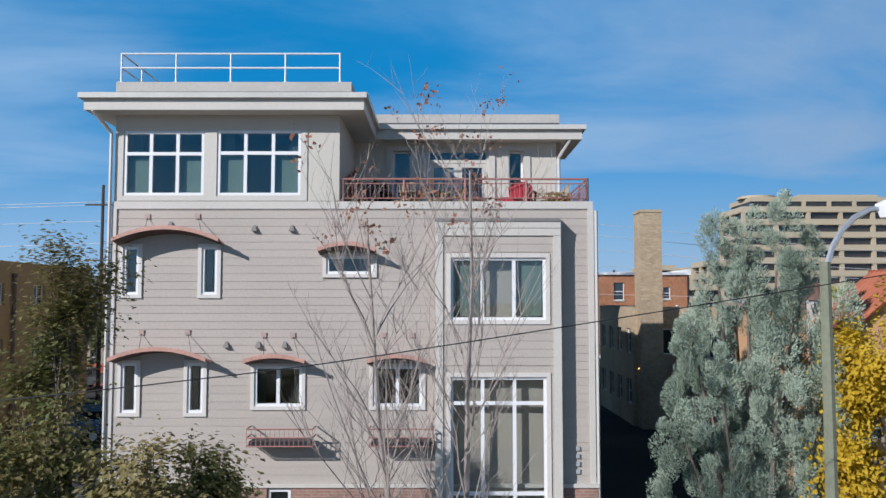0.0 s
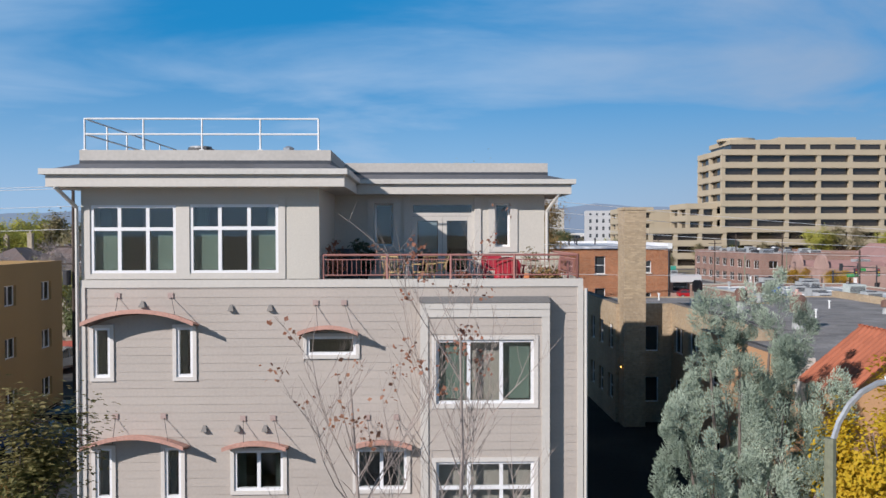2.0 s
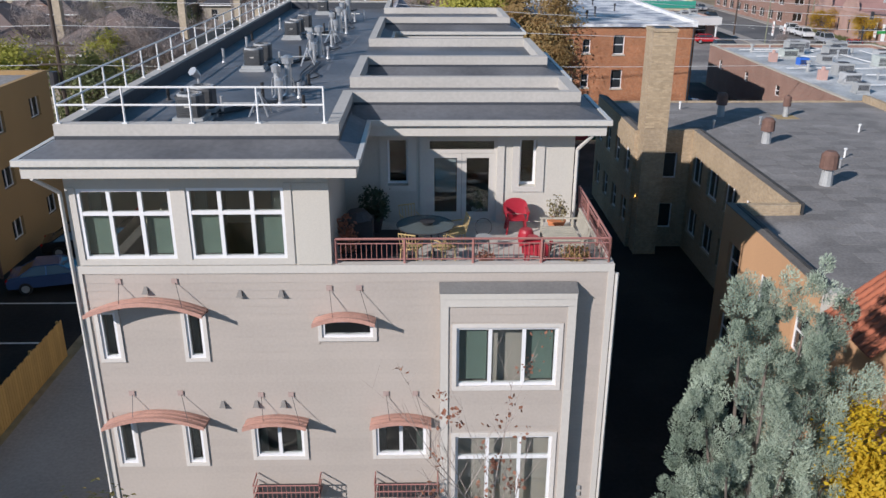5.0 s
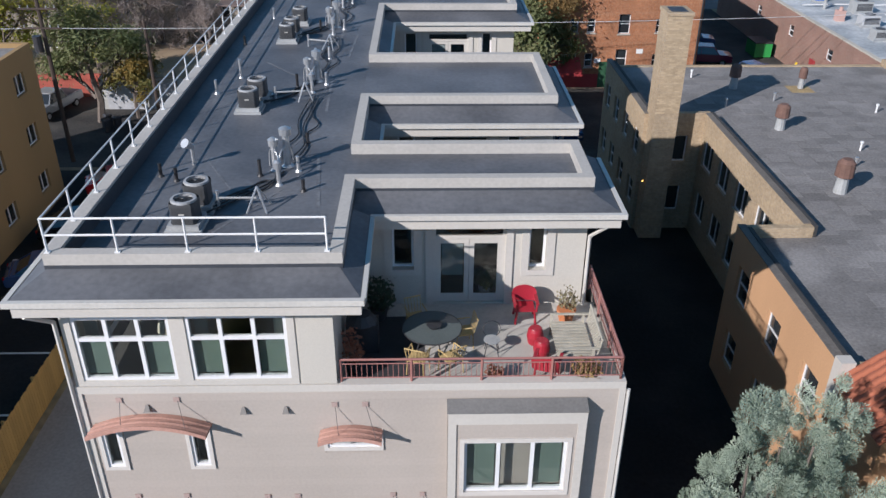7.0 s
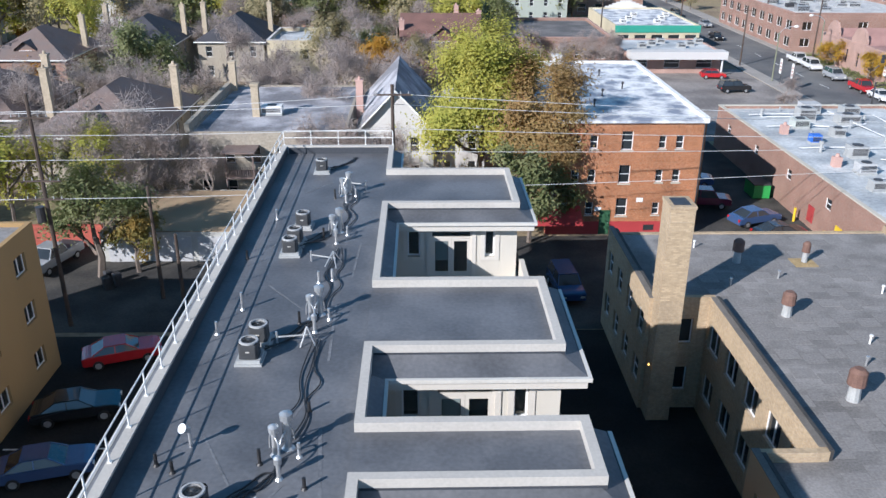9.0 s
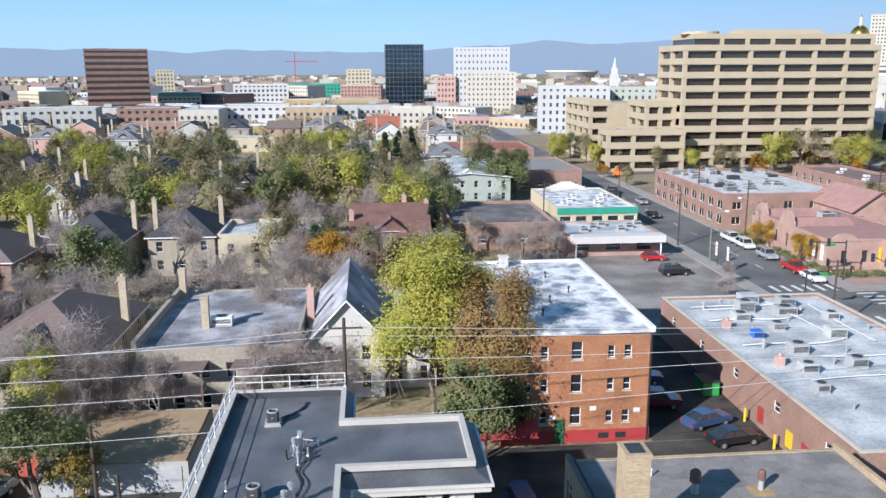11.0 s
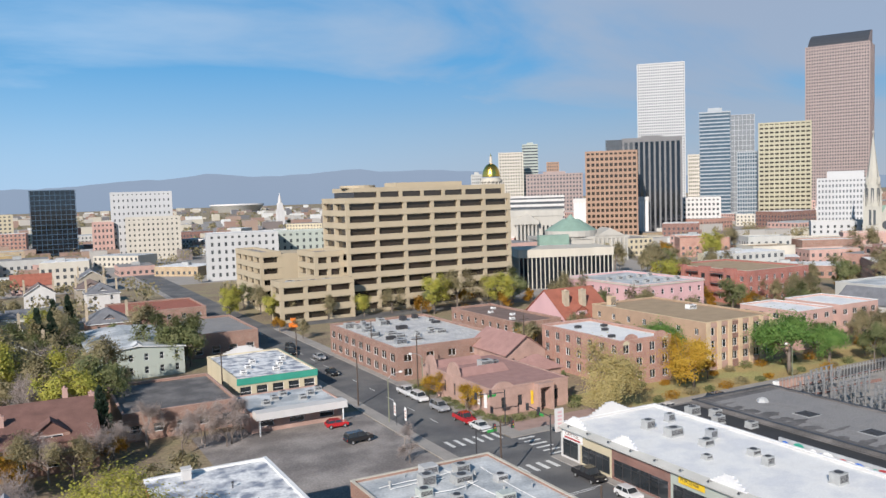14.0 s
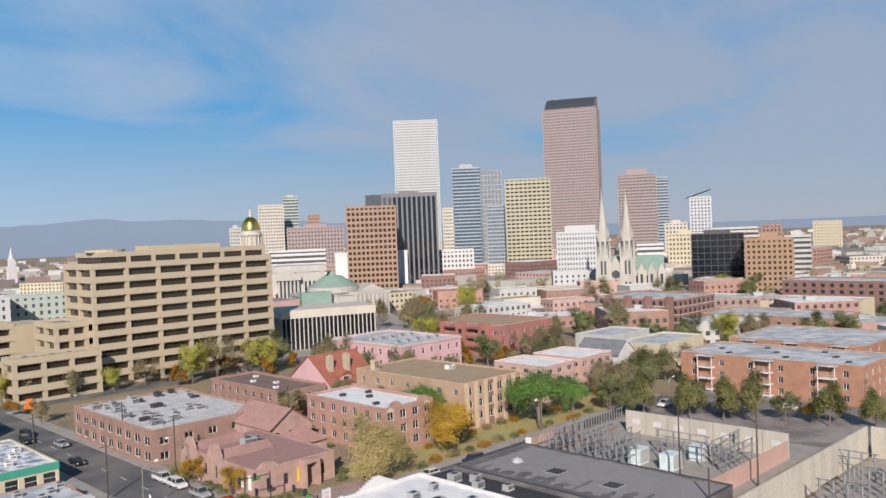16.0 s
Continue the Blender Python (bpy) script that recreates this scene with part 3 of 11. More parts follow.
def gable_house(name, label, x, y, w, d, eave, ridge, wall, roof, axis="y", wins=None, rz=0, trim=None, chimneys=(), group="houses", hip=False, dormer=None):
    """A pitched-roof house from its lower-left corner, ridge along axis."""
    t = thing(name, x, y, 0, label, "house", group, rz)
    wb = B(); rects = {}
    for face in "SWNE":
        o, u, n, width = face_frame(face, 0, w, 0, d)
        r = grid_rects(width, *wins[face]) if wins and face in wins else []
        rects[face] = r
        wall_face(wb, o, u, n, width, eave, r, 0.14)
    rb = B(); ov = 0.45; th = 0.16
    s = (ridge - eave)
    def slab(a, b, c, e):
        up = Vector((0, 0, th))
        P = [Vector(v) for v in (a, b, c, e)]
        lo = [rb.verts.new(v) for v in P]; hi = [rb.verts.new(v + up) for v in P]
        rb.faces.new(hi)
        rb.faces.new(lo[::-1])
        for i in range(4):
            rb.faces.new((lo[i], lo[(i + 1) % 4], hi[(i + 1) % 4], hi[i]))
    if hip:
        k = min(w, d) / 2
        L, R, F, K = -ov, w + ov, -ov, d + ov
        ze = eave - 0.05
        if w >= d:
            r0, r1 = (k, d / 2, ridge), (w - k, d / 2, ridge)
        else:
            r0, r1 = (w / 2, k, ridge), (w / 2, d - k, ridge)
        c = [(L, F, ze), (R, F, ze), (R, K, ze), (L, K, ze)]
        V = [rb.verts.new(p) for p in c]; q0, q1 = rb.verts.new(r0), rb.verts.new(r1)
        if w >= d:
            for f_ in ((V[0], V[1], q1, q0), (V[1], V[2], q1), (V[2], V[3], q0, q1), (V[3], V[0], q0)):
                rb.faces.new(f_)
        else:
            for f_ in ((V[0], V[1], q0), (V[1], V[2], q1, q0), (V[2], V[3], q1), (V[3], V[0], q0, q1)):
                rb.faces.new(f_)
        rb.faces.new(V[::-1])
        fa = B()
        bx(fa, L, R, F, F + .05, ze - .18, ze - .003); bx(fa, L, R, K - .05, K, ze - .18, ze - .003)
        bx(fa, L, L + .05, F + .05, K - .05, ze - .18, ze - .003); bx(fa, R - .05, R, F + .05, K - .05, ze - .18, ze - .003)
        part("fascia", fa, trim or WHITEPAINT, t)
    elif axis == "y":
        k = s / (w / 2)
        slab((-ov, -ov, eave - ov * k), (w / 2, -ov, ridge), (w / 2, d + ov, ridge), (-ov, d + ov, eave - ov * k))
        slab((w / 2, -ov, ridge), (w + ov, -ov, eave - ov * k), (w + ov, d + ov, eave - ov * k), (w / 2, d + ov, ridge))
        for yy, fl in ((0, 1), (d, -1)):
            p = [(0, yy, eave), (w, yy, eave), (w / 2, yy, ridge)]
            quad(wb, p[::fl])
        tb = B()
        for sx in (-1, 1):
            a = Vector((w / 2, -ov - .03, ridge + .1)); b = Vector((w / 2 + sx * (w / 2 + ov), -ov - .03, eave - ov * k + .1))
            tube(tb, a, b, 0.1, 4)
        part("bargeboard", tb, trim or WHITEPAINT, t)
    else:
        k = s / (d / 2)
        slab((-ov, -ov, eave - ov * k), (w + ov, -ov, eave - ov * k), (w + ov, d / 2, ridge), (-ov, d / 2, ridge))
        slab((-ov, d / 2, ridge), (w + ov, d / 2, ridge), (w + ov, d + ov, eave - ov * k), (-ov, d + ov, eave - ov * k))
        for xx, fl in ((0, -1), (w, 1)):
            p = [(xx, 0, eave), (xx, d, eave), (xx, d / 2, ridge)]
            quad(wb, p[::fl])
    part("wall", wb, wall, t)
    part("roof", rb, roof, t)
    for cx, cy, cw, cz, cm in chimneys:
        c = B(); bx(c, cx - cw / 2, cx + cw / 2, cy - cw / 2, cy + cw / 2, eave - 1, cz)
        bx(c, cx - cw / 2 - .06, cx + cw / 2 + .06, cy - cw / 2 - .06, cy + cw / 2 + .06, cz, cz + .15)
        frustum(c, cx, cy, cz + .15, cz + .45, cw * .25, cw * .2, 8)
        part("chimney", c, cm, t)
    if dormer:
        dx_, dy_, dw, dh = dormer
        c = B(); bx(c, dx_ - dw / 2, dx_ + dw / 2, dy_, dy_ + 2.4, eave, eave + dh)
        dm = part("dormer", c, wall, t)
        r = B()
        for sx in (-1, 1):
            v = [(dx_, dy_ - .3, eave + dh + dw * .4), (dx_ + sx * (dw / 2 + .3), dy_ - .3, eave + dh - .1), (dx_ + sx * (dw / 2 + .3), dy_ + 3, eave + dh - .1), (dx_, dy_ + 3, eave + dh + dw * .4)]
            quad(r, v); quad(r, [(p[0], p[1], p[2] - .1) for p in v][::-1])
        quad(r, [(dx_ - dw / 2, dy_ - .01, eave + dh), (dx_ + dw / 2, dy_ - .01, eave + dh), (dx_, dy_ - .01, eave + dh + dw * .4)])
        part("dormer_roof", r, roof, dm)
        window(dm, (dx_ - dw / 2, dy_ - 0.2, eave), (1, 0, 0), (0, -1, 0), (dw * .2, dw * .8, .3, dh - .15), "pair", depth=0.1)
    for face in rects:
        o, u, n, width = face_frame(face, 0, w, 0, d)
        for r in rects[face]:
            window(t, o, u, n, r, "sash", trim, None, 0.14)
    return t

# ---- ground, streets ----
g = B()
for i in range(72):
    a, b = 2 * math.pi * i / 72, 2 * math.pi * (i + 1) / 72
    quad(g, [(0, 0, 0), (4800 * math.cos(a), 4800 * math.sin(a), 0), (4800 * math.cos(b), 4800 * math.sin(b), 0)])
bmesh.ops.remove_doubles(g, verts=g.verts, dist=0.001)
tagged(part("ground", g, GROUND), "autumn lawn and bare earth running to the horizon", "ground", kind="structure")


def sheet(name, x0, x1, y0, y1, z, m, label, category, thick=0.0):
    b = B()
    if thick:
        bx(b, x0, x1, y0, y1, -0.05, z)
    else:
        quad(b, [(x0, y0, z), (x1, y0, z), (x1, y1, z), (x0, y1, z)])
    return tagged(part(name, b, m), label, category, kind="structure")


sheet("road_main", 55, 66.5, -60, 700, 0.03, ASPHALT, "worn dark asphalt street with parked cars", "road")
rc = B(); quad(rc, [(66.5, 107, .03), (112, 107.4, .03), (112, 118.5, .03), (66.5, 117.6, .03)]); quad(rc, [(112, 107.4, .03), (124, 114.4, .03), (124, 118.7, .03), (112, 118.5, .03)]); quad(rc, [(124, 114.4, .03), (182, 114.4, .03), (182, 119.8, .03), (124, 118.7, .03)])
tagged(part("road_cross", rc, ASPHALT), "asphalt cross street bending past a substation", "road", kind="structure")
sheet("road_front", -120, 54.9, 2, 14, 0.03, ASPHALT, "asphalt street before the building", "road")
sheet("road_far", -400, 54.9, 300, 312, 0.03, ASPHALT, "asphalt street behind the houses", "road")
sheet("road_north", 66.6, 420, 248, 258, 0.03, ASPHALT, "asphalt street beside an office block", "road")
sheet("pavement_west", 52.6, 55, -60, 700, 0.15, CONCRETE, "pale concrete pavement with a raised kerb", "pavement", 0.15)
sheet("pavement_east", 66.5, 69, -60, 107, 0.15, CONCRETE, "pale concrete pavement with a raised kerb", "pavement", 0.15)
sheet("pavement_church", 66.5, 69.5, 120.1, 248, 0.15, CONCRETE, "pale concrete pavement with a raised kerb", "pavement", 0.15)
pc = B(); quad(pc, [(66.5, 117.6, .15), (182, 119.8, .15), (182, 122, .15), (66.5, 120, .15)]); quad(pc, [(66.5, 117.6, 0), (182, 119.8, 0), (182, 119.8, .15), (66.5, 117.6, .15)])
tagged(part("pavement_corner", pc, CONCRETE), "pale concrete pavement on the street corner", "pavement", kind="structure")
sheet("plaza_corner", 69.6, 88, 120.1, 124.5, 0.14, BRICKPAVE, "red-brown brick paved corner before the church", "pavement", 0.14)
sheet("lawn_east", 88.1, 182, 120.1, 134, 0.025, GOLDGRASS, "golden autumn lawn before the flats", "lawn")
sheet("pavement_front", -40, 52.5, 14, 16.5, 0.15, CONCRETE, "pale concrete pavement before the building", "pavement", 0.15)
sheet("driveway", -15.9, -8.95, 16.6, 50, 0.02, CONCRETE, "grey concrete drive beside the building", "driveway")
sheet("alley", 4.2, 14.45, 16.6, 57.4, 0.02, SHADEASPH, "shaded narrow alley between two buildings", "alley")
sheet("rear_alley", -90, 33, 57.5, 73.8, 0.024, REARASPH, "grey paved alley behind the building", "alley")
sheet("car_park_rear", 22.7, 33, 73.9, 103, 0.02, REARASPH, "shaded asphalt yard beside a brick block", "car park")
sheet("car_park_corner", 23, 52.5, 103.1, 147, 0.02, OLDASPH, "grey asphalt car park with few cars", "car park")
sheet("car_park_side", -40, -16.4, 16.6, 57, 0.016, SHADEASPH, "asphalt car park behind a fence, shade put into its colour", "car park")
sheet("city_pavement", 160, 1500, 260, 1500, 0.012, CONCRETE, "pale paved city blocks far off", "pavement")
sheet("city_pavement_west", -600, 160, 400, 1500, 0.012, CONCRETE, "pale paved city blocks far off", "pavement")


def stripe(x0, x1, y0, y1, label, z=0.036):
    tagged(part("road_marking", bx(B(), x0, x1, y0, y1, 0.031, z), PAINTLINE), label, "road marking", "road markings", "structure")


for i in range(6):
    stripe(56.6 + i * 1.7, 57.2 + i * 1.7, 118.6, 121.8, "worn white zebra bar on asphalt")
    stripe(67.2, 70.2, 107.9 + i * 1.7, 108.45 + i * 1.7, "worn white zebra bar on asphalt")
    stripe(56.2 + i * 1.7, 56.9 + i * 1.7, 103, 106, "worn white zebra bar on asphalt")
for i in range(14):
    stripe(60.9, 61.05, 132 + i * 9, 135 + i * 9, "worn white lane dash on asphalt")
for i in range(6):
    stripe(-22.8, -17.4, 24 + i * 4.2, 24.12 + i * 4.2, "white bay line on dark asphalt", 0.022 + 0.014)

# ---- the apartment building ----
FY = 21.8
APT = thing("apartment_building", 0, FY, 0, "taupe sided and cream stucco four-storey apartment building with roof terraces", "building")
L, R, DEEP = -8.85, 4.0, 33.5
Z4 = 9.95
low = {"tall_a": (-8.55, -8.13, 7.45, 8.73), "tall_b": (-6.45, -6.03, 7.45, 8.73), "slot": (-3.12, -1.86, 8.0, 8.48),
       "tall_c": (-8.53, -8.11, 4.33, 5.63), "tall_d": (-6.77, -6.35, 4.33, 5.63), "pair_a": (-5.0, -3.74, 4.5, 5.55), "pair_b": (-1.86, -0.56, 4.5, 5.55),
       "base": (-4.6, -4.0, 1.55, 2.35)}
sh = lambda r: (r[0] - L, r[1] - L, r[2], r[3])
wb = B()
wall_face(wb, (L, 0, 0), (1, 0, 0), (0, -1, 0), R - L, Z4 - .2, [sh(r) for r in low.values()], 0.2)
wall_face(wb, (L, DEEP, 0), (0, -1, 0), (-1, 0, 0), DEEP, Z4 - .2, grid_rects(DEEP, 8, 3, 1.2, 1.3, 1.4, 3.1), 0.2)
wall_face(wb, (R, 0, 0), (0, 1, 0), (1, 0, 0), DEEP, Z4 - .2, grid_rects(DEEP, 7, 3, 1.3, 1.4, 1.3, 3.1), 0.2)
wall_face(wb, (R, DEEP, 0), (-1, 0, 0), (0, 1, 0), R - L, Z4 - .2)
part("wall", wb, SIDING, APT, "taupe lap siding wall")
for k in range(8):
    for r in grid_rects(DEEP, 8, 3, 1.2, 1.3, 1.4, 3.1)[k::8]:
        window(APT, (L, DEEP, 0), (0, -1, 0), (-1, 0, 0), r, "sash", WHITE, DGLASS, 0.2)
for k, r in enumerate(grid_rects(DEEP, 7, 3, 1.3, 1.4, 1.3, 3.1)):
    window(APT, (R, 0, 0), (0, 1, 0), (1, 0, 0), r, "sash", WHITE, DGLASS, 0.2)
# top storey: left volume, recessed units at right
tw = {"big_a": (-8.6, -6.45, 10.12, 11.86), "big_b": (-6.08, -3.84, 10.12, 11.88)}
ub = B()
H4 = 2.4
wall_face(ub, (L, 0, Z4), (1, 0, 0), (0, -1, 0), -2.8 - L, H4, [(a - L, b - L, c - Z4, d - Z4) for a, b, c, d in tw.values()], 0.18)
wall_face(ub, (L, DEEP, Z4), (0, -1, 0), (-1, 0, 0), DEEP, H4)
wall_face(ub, (-2.8, 0, 9.6), (0, 1, 0), (1, 0, 0), 3.85, H4 + .35)
part("stucco_wall", ub, STUCCO, APT, "cream stucco top-storey wall")
# floors and rooms inside, coloured dark to stand in for dim light
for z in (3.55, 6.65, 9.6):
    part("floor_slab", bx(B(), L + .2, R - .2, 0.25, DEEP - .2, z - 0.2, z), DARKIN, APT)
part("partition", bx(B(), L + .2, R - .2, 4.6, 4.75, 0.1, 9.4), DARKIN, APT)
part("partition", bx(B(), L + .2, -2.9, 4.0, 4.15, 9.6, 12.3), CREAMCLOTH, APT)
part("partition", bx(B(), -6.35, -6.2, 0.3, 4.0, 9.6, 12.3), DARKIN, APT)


def unit(y_wall, y_par, y_back):
    """A set-back roof-terrace unit: wall with doors, windows, eave, parapet and flat roof."""
    rects = {"win": (-1.6, -1.02, 10.75, 12.05), "door": (-0.5, 1.45, 9.68, 12.08), "win2": (2.08, 2.55, 10.72, 12.05)}
    b = B()
    wall_face(b, (-2.8, y_wall, 9.6), (1, 0, 0), (0, -1, 0), 6.4, 2.75, [(a + 2.8, c + 2.8, d - 9.6, e - 9.6) for a, c, d, e in rects.values()], 0.2)
    wall_face(b, (3.6, y_wall, 9.6), (0, 1, 0), (1, 0, 0), y_back - y_wall, 2.75)
    wall_face(b, (3.6, y_back - .1, 9.6), (-1, 0, 0), (0, 1, 0), 6.4, 2.75)
    part("stucco_wall", b, STUCCO, APT)
    for k in ("win", "win2"):
        a, c, d, e = rects[k]
        window(APT, (-2.8, y_wall, 9.6), (1, 0, 0), (0, -1, 0), (a + 2.8, c + 2.8, d - 9.6, e - 9.6), "plain", WHITE, GLASS, 0.2)
        f = B(); bx(f, a - .2, c + .22, y_wall - .04, y_wall - .003, d - .16, d); bx(f, a - .2, c + .22, y_wall - .04, y_wall - .003, e, e + .14)
        bx(f, a - .2, a, y_wall - .04, y_wall - .003, d, e); bx(f, c, c + .22, y_wall - .04, y_wall - .003, d, e)
        part("window_trim", f, TRIM, APT)
    a, c, d, e = rects["door"]
    fr = B(); yy = y_wall + .05
    bx(fr, a, a + .08, yy, yy + .1, d, e); bx(fr, c - .08, c, yy, yy + .1, d, e); bx(fr, a + .08, c - .08, yy, yy + .1, e - .08, e)
    bx(fr, a + .08, c - .08, yy, yy + .1, d + 1.98, d + 2.08)
    part("door_frame", fr, TRIM, APT)
    part("transom_pane", bx(B(), a + .08, c - .08, yy + .04, yy + .055, d + 2.08, e - .08), GLASS, APT)
    mid = (a + c) / 2
    for x0, x1, hx in ((a + .08, mid - .005, mid - .12), (mid + .005, c - .08, mid + .12)):
        f = B(); z0, z1 = d + .01, d + 1.97
        bx(f, x0, x0 + .13, yy + .01, yy + .06, z0, z1); bx(f, x1 - .13, x1, yy + .01, yy + .06, z0, z1)
        bx(f, x0 + .13, x1 - .13, yy + .01, yy + .06, z0, z0 + .25); bx(f, x0 + .13, x1 - .13, yy + .01, yy + .06, z1 - .13, z1)
        dr = part("terrace_door", f, TRIM, APT, "cream glazed terrace door")
        part("pane", bx(B(), x0 + .13, x1 - .13, yy + .03, yy + .045, z0 + .25, z1 - .13), GLASS, dr)
        h = B(); tube(h, (hx, yy - .05, z0 + .9), (hx, yy - .05, z0 + 1.08), .012); tube(h, (hx, yy - .05, z0 + .99), (hx, yy + .01, z0 + .99), .01)
        part("handle", h, STEEL, dr)
    for p0, p1 in ((a - .2, a - .003), (c + .003, c + .2)):
        part("door_casing", bx(B(), p0, p1, y_wall - .05, y_wall - .003, 9.65, e + .15), TRIM, APT)
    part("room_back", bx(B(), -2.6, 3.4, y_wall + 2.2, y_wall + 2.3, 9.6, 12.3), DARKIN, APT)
    part("blind", bx(B(), a + .24, mid - .16, yy + .075, yy + .09, 10.5, 11.5), BLINDCLOTH, APT, "pale roller blind half drawn")
    # eave slab, gutter, skirt, parapet, roof
    ye = y_wall - .6
    part("eave", bx(B(), -2.08, 4.32, ye, y_back, 12.3, 12.66), TRIM, APT)
    gt = B(); bx(gt, -2.08, 4.44, ye - .12, ye - .003, 12.6, 12.74); bx(gt, 4.323, 4.44, ye, y_back, 12.6, 12.74)
    part("gutter", gt, GUTTER, APT)
    s = B()
    quad(s, [(-2.6, ye - .02, 12.70), (4.36, ye - .02, 12.70), (3.6, y_par, 12.95), (-2.6, y_par, 12.95)])
    quad(s, [(4.36, ye - .02, 12.70), (4.36, y_back, 12.70), (3.6, y_back, 12.95), (3.6, y_par, 12.95)])
    part("skirt_roof", s, MEMBRANE, APT)
    t = .28
    for x0, x1, y0, y1 in ((-2.8, 3.75, y_par, y_par + t), (3.75 - t, 3.75, y_par + t, y_back - t), (-2.8, 3.75, y_back - t, y_back)):
        part("parapet", bx(B(), x0, x1, y0, y1, 12.5, 13.3), PARAPET, APT)
    part("flashing", bx(B(), -2.5, 3.755, y_par - .012, y_par - .002, 12.9, 13.02), MEMDARK, APT)
    part("roof", bx(B(), -2.8, 3.75 - t, y_par + t, y_back - t, 12.7, 12.99), MEMBRANE, APT, "dark grey roof membrane with seams")
    for k in range(1, 4):
        xx = -2.8 + k * 1.75
        part("roof_seam", bx(B(), xx, xx + .06, y_par + t + .02, y_back - t - .02, 12.986, 12.993), MEMBRANE, APT)


unit(3.85, 4.2, 6.85)
unit(10.3, 10.8, 15.95)
unit(23.6, 24.15, 29.55)
# wells between the units
DECK = mat("pale_terrace_paving", (0.47, 0.45, 0.415), 0.85, 0.16, 0.8, 10, 0.1)
for y0, y1 in ((0.0, 3.85), (6.85, 10.3), (15.95, 23.6), (29.55, 33.4)):
    part("terrace_floor", bx(B(), -2.8, 3.98, y0 + .02, y1, 9.45, 9.65), DECK, APT, "pale terrace deck")
    if y0 > 0:
        b = B(); bx(b, 3.75, 3.98, y0, y1, 9.65, 10.6); bx(b, -2.95, -2.8, y0, y1, 9.6, 12.32)
        part("terrace_wall", b, STUCCO, APT)
# main roof
sl = B(); bx(sl, -9.45, -2.08, -.65, DEEP + .6, 12.3, 12.66)
part("eave", sl, TRIM, APT, "cream boxed eave")
gt = B(); bx(gt, -9.57, -2.0, -.77, -.653, 12.6, 12.74); bx(gt, -9.57, -9.453, -.65, DEEP + .6, 12.6, 12.74)
for y0, y1 in ((-.65, 3.1), (6.86, 9.6), (15.96, 22.9), (29.56, DEEP + .6)):
    bx(gt, -2.077, -1.97, y0, y1, 12.6, 12.74)
part("gutter", gt, GUTTER, APT)
s = B()
part("skirt_roof", (quad(s, [(-9.5, -.7, 12.70), (-2.04, -.7, 12.70), (-2.6, .3, 12.95), (-8.95, .3, 12.95)]), s)[1], MEMBRANE, APT); s = B()
quad(s, [(-9.5, DEEP + .6, 12.7), (-9.5, -.7, 12.7), (-8.95, .3, 12.95), (-8.95, DEEP + .6, 12.95)])
for y0, y1 in ((-.7, 3.2), (6.86, 9.65), (15.96, 22.95), (29.56, DEEP + .6)):
    part("skirt_roof", (lambda b: quad(b, [(-2.04, y0, 12.705), (-2.04, y1, 12.705), (-2.6, y1, 12.955), (-2.6, max(y0, .3), 12.955)]) and b)(B()), MEMBRANE, APT)
part("skirt_roof", s, MEMBRANE, APT)
for x0, x1, y0, y1 in ((-9.0, -2.52, .3, .58), (-9.0, -8.7, .58, DEEP + .2), (-2.8, -2.52, .58, 4.2), (-2.8, -2.52, 6.85, 10.8), (-2.8, -2.52, 15.95, 24.15), (-2.8, -2.52, 29.55, DEEP + .2), (-9.0, -2.52, DEEP + .2, DEEP + .5)):
    part("parapet", bx(B(), x0, x1, y0, y1, 12.6, 13.3), PARAPET, APT, "cream rendered parapet")
fl = B(); bx(fl, -9.0, -2.52, .288, .298, 12.88, 13.03); bx(fl, -2.518, -2.508, .3, 4.2, 12.88, 13.03)
part("flashing", fl, MEMDARK, APT)
part("roof", bx(B(), -8.7, -2.8, .58, DEEP + .2, 12.6, 12.85), MEMBRANE, APT, "dark grey main roof membrane")
iu = B(); bx(iu, -8.698, -8.66, .6, DEEP + .18, 12.85, 13.22); bx(iu, -8.6, -2.82, .582, .61, 12.85, 13.22); bx(iu, -8.6, -2.82, DEEP + .17, DEEP + .198, 12.85, 13.22)
part("upstand", iu, MEMDARK, APT)
for k in range(1, 9):
    part("roof_seam", bx(B(), -8.6, -2.85, .6 + k * 3.9, .66 + k * 3.9, 12.846, 12.852), MEMBRANE, APT)
# white pipe railing on the roof
def rail_run(b, p0, p1, n, z0, zs, r, post_r):
    p0, p1 = Vector((*p0, 0)), Vector((*p1, 0))
    for z in zs:
        tube(b, p0 + Vector((0, 0, z)), p1 + Vector((0, 0, z)), r, 6)
RAIL = thing("roof_railing", -5.9, FY + .4, 13.3, "white painted pipe railing along the roof parapet", "railing")
for p0, p1, n in (((-3.0, 0), (3.05, 0), 4), ((-3.0, 0), (-3.0, 33.6), 22), ((-3.0, 33.6), (3.3, 33.6), 4)):
    b = B(); rail_run(b, p0, p1, n, 0, (.42, .82), .025, .025)
    part("rail", b, WHITEPAINT, RAIL)
    for i in range(n + 1):
        x, y = p0[0] + (p1[0] - p0[0]) * i / n, p0[1] + (p1[1] - p0[1]) * i / n
        if i == 0 and p0 != (-3.0, 0) or (i == 0 and n == 22):
            continue
        b = B(); tube(b, (x, y, -.02), (x, y, .82), .028, 6); bx(b, x - .06, x + .06, y - .06, y + .06, -.0, .02)
        part("post", b, WHITEPAINT, RAIL)
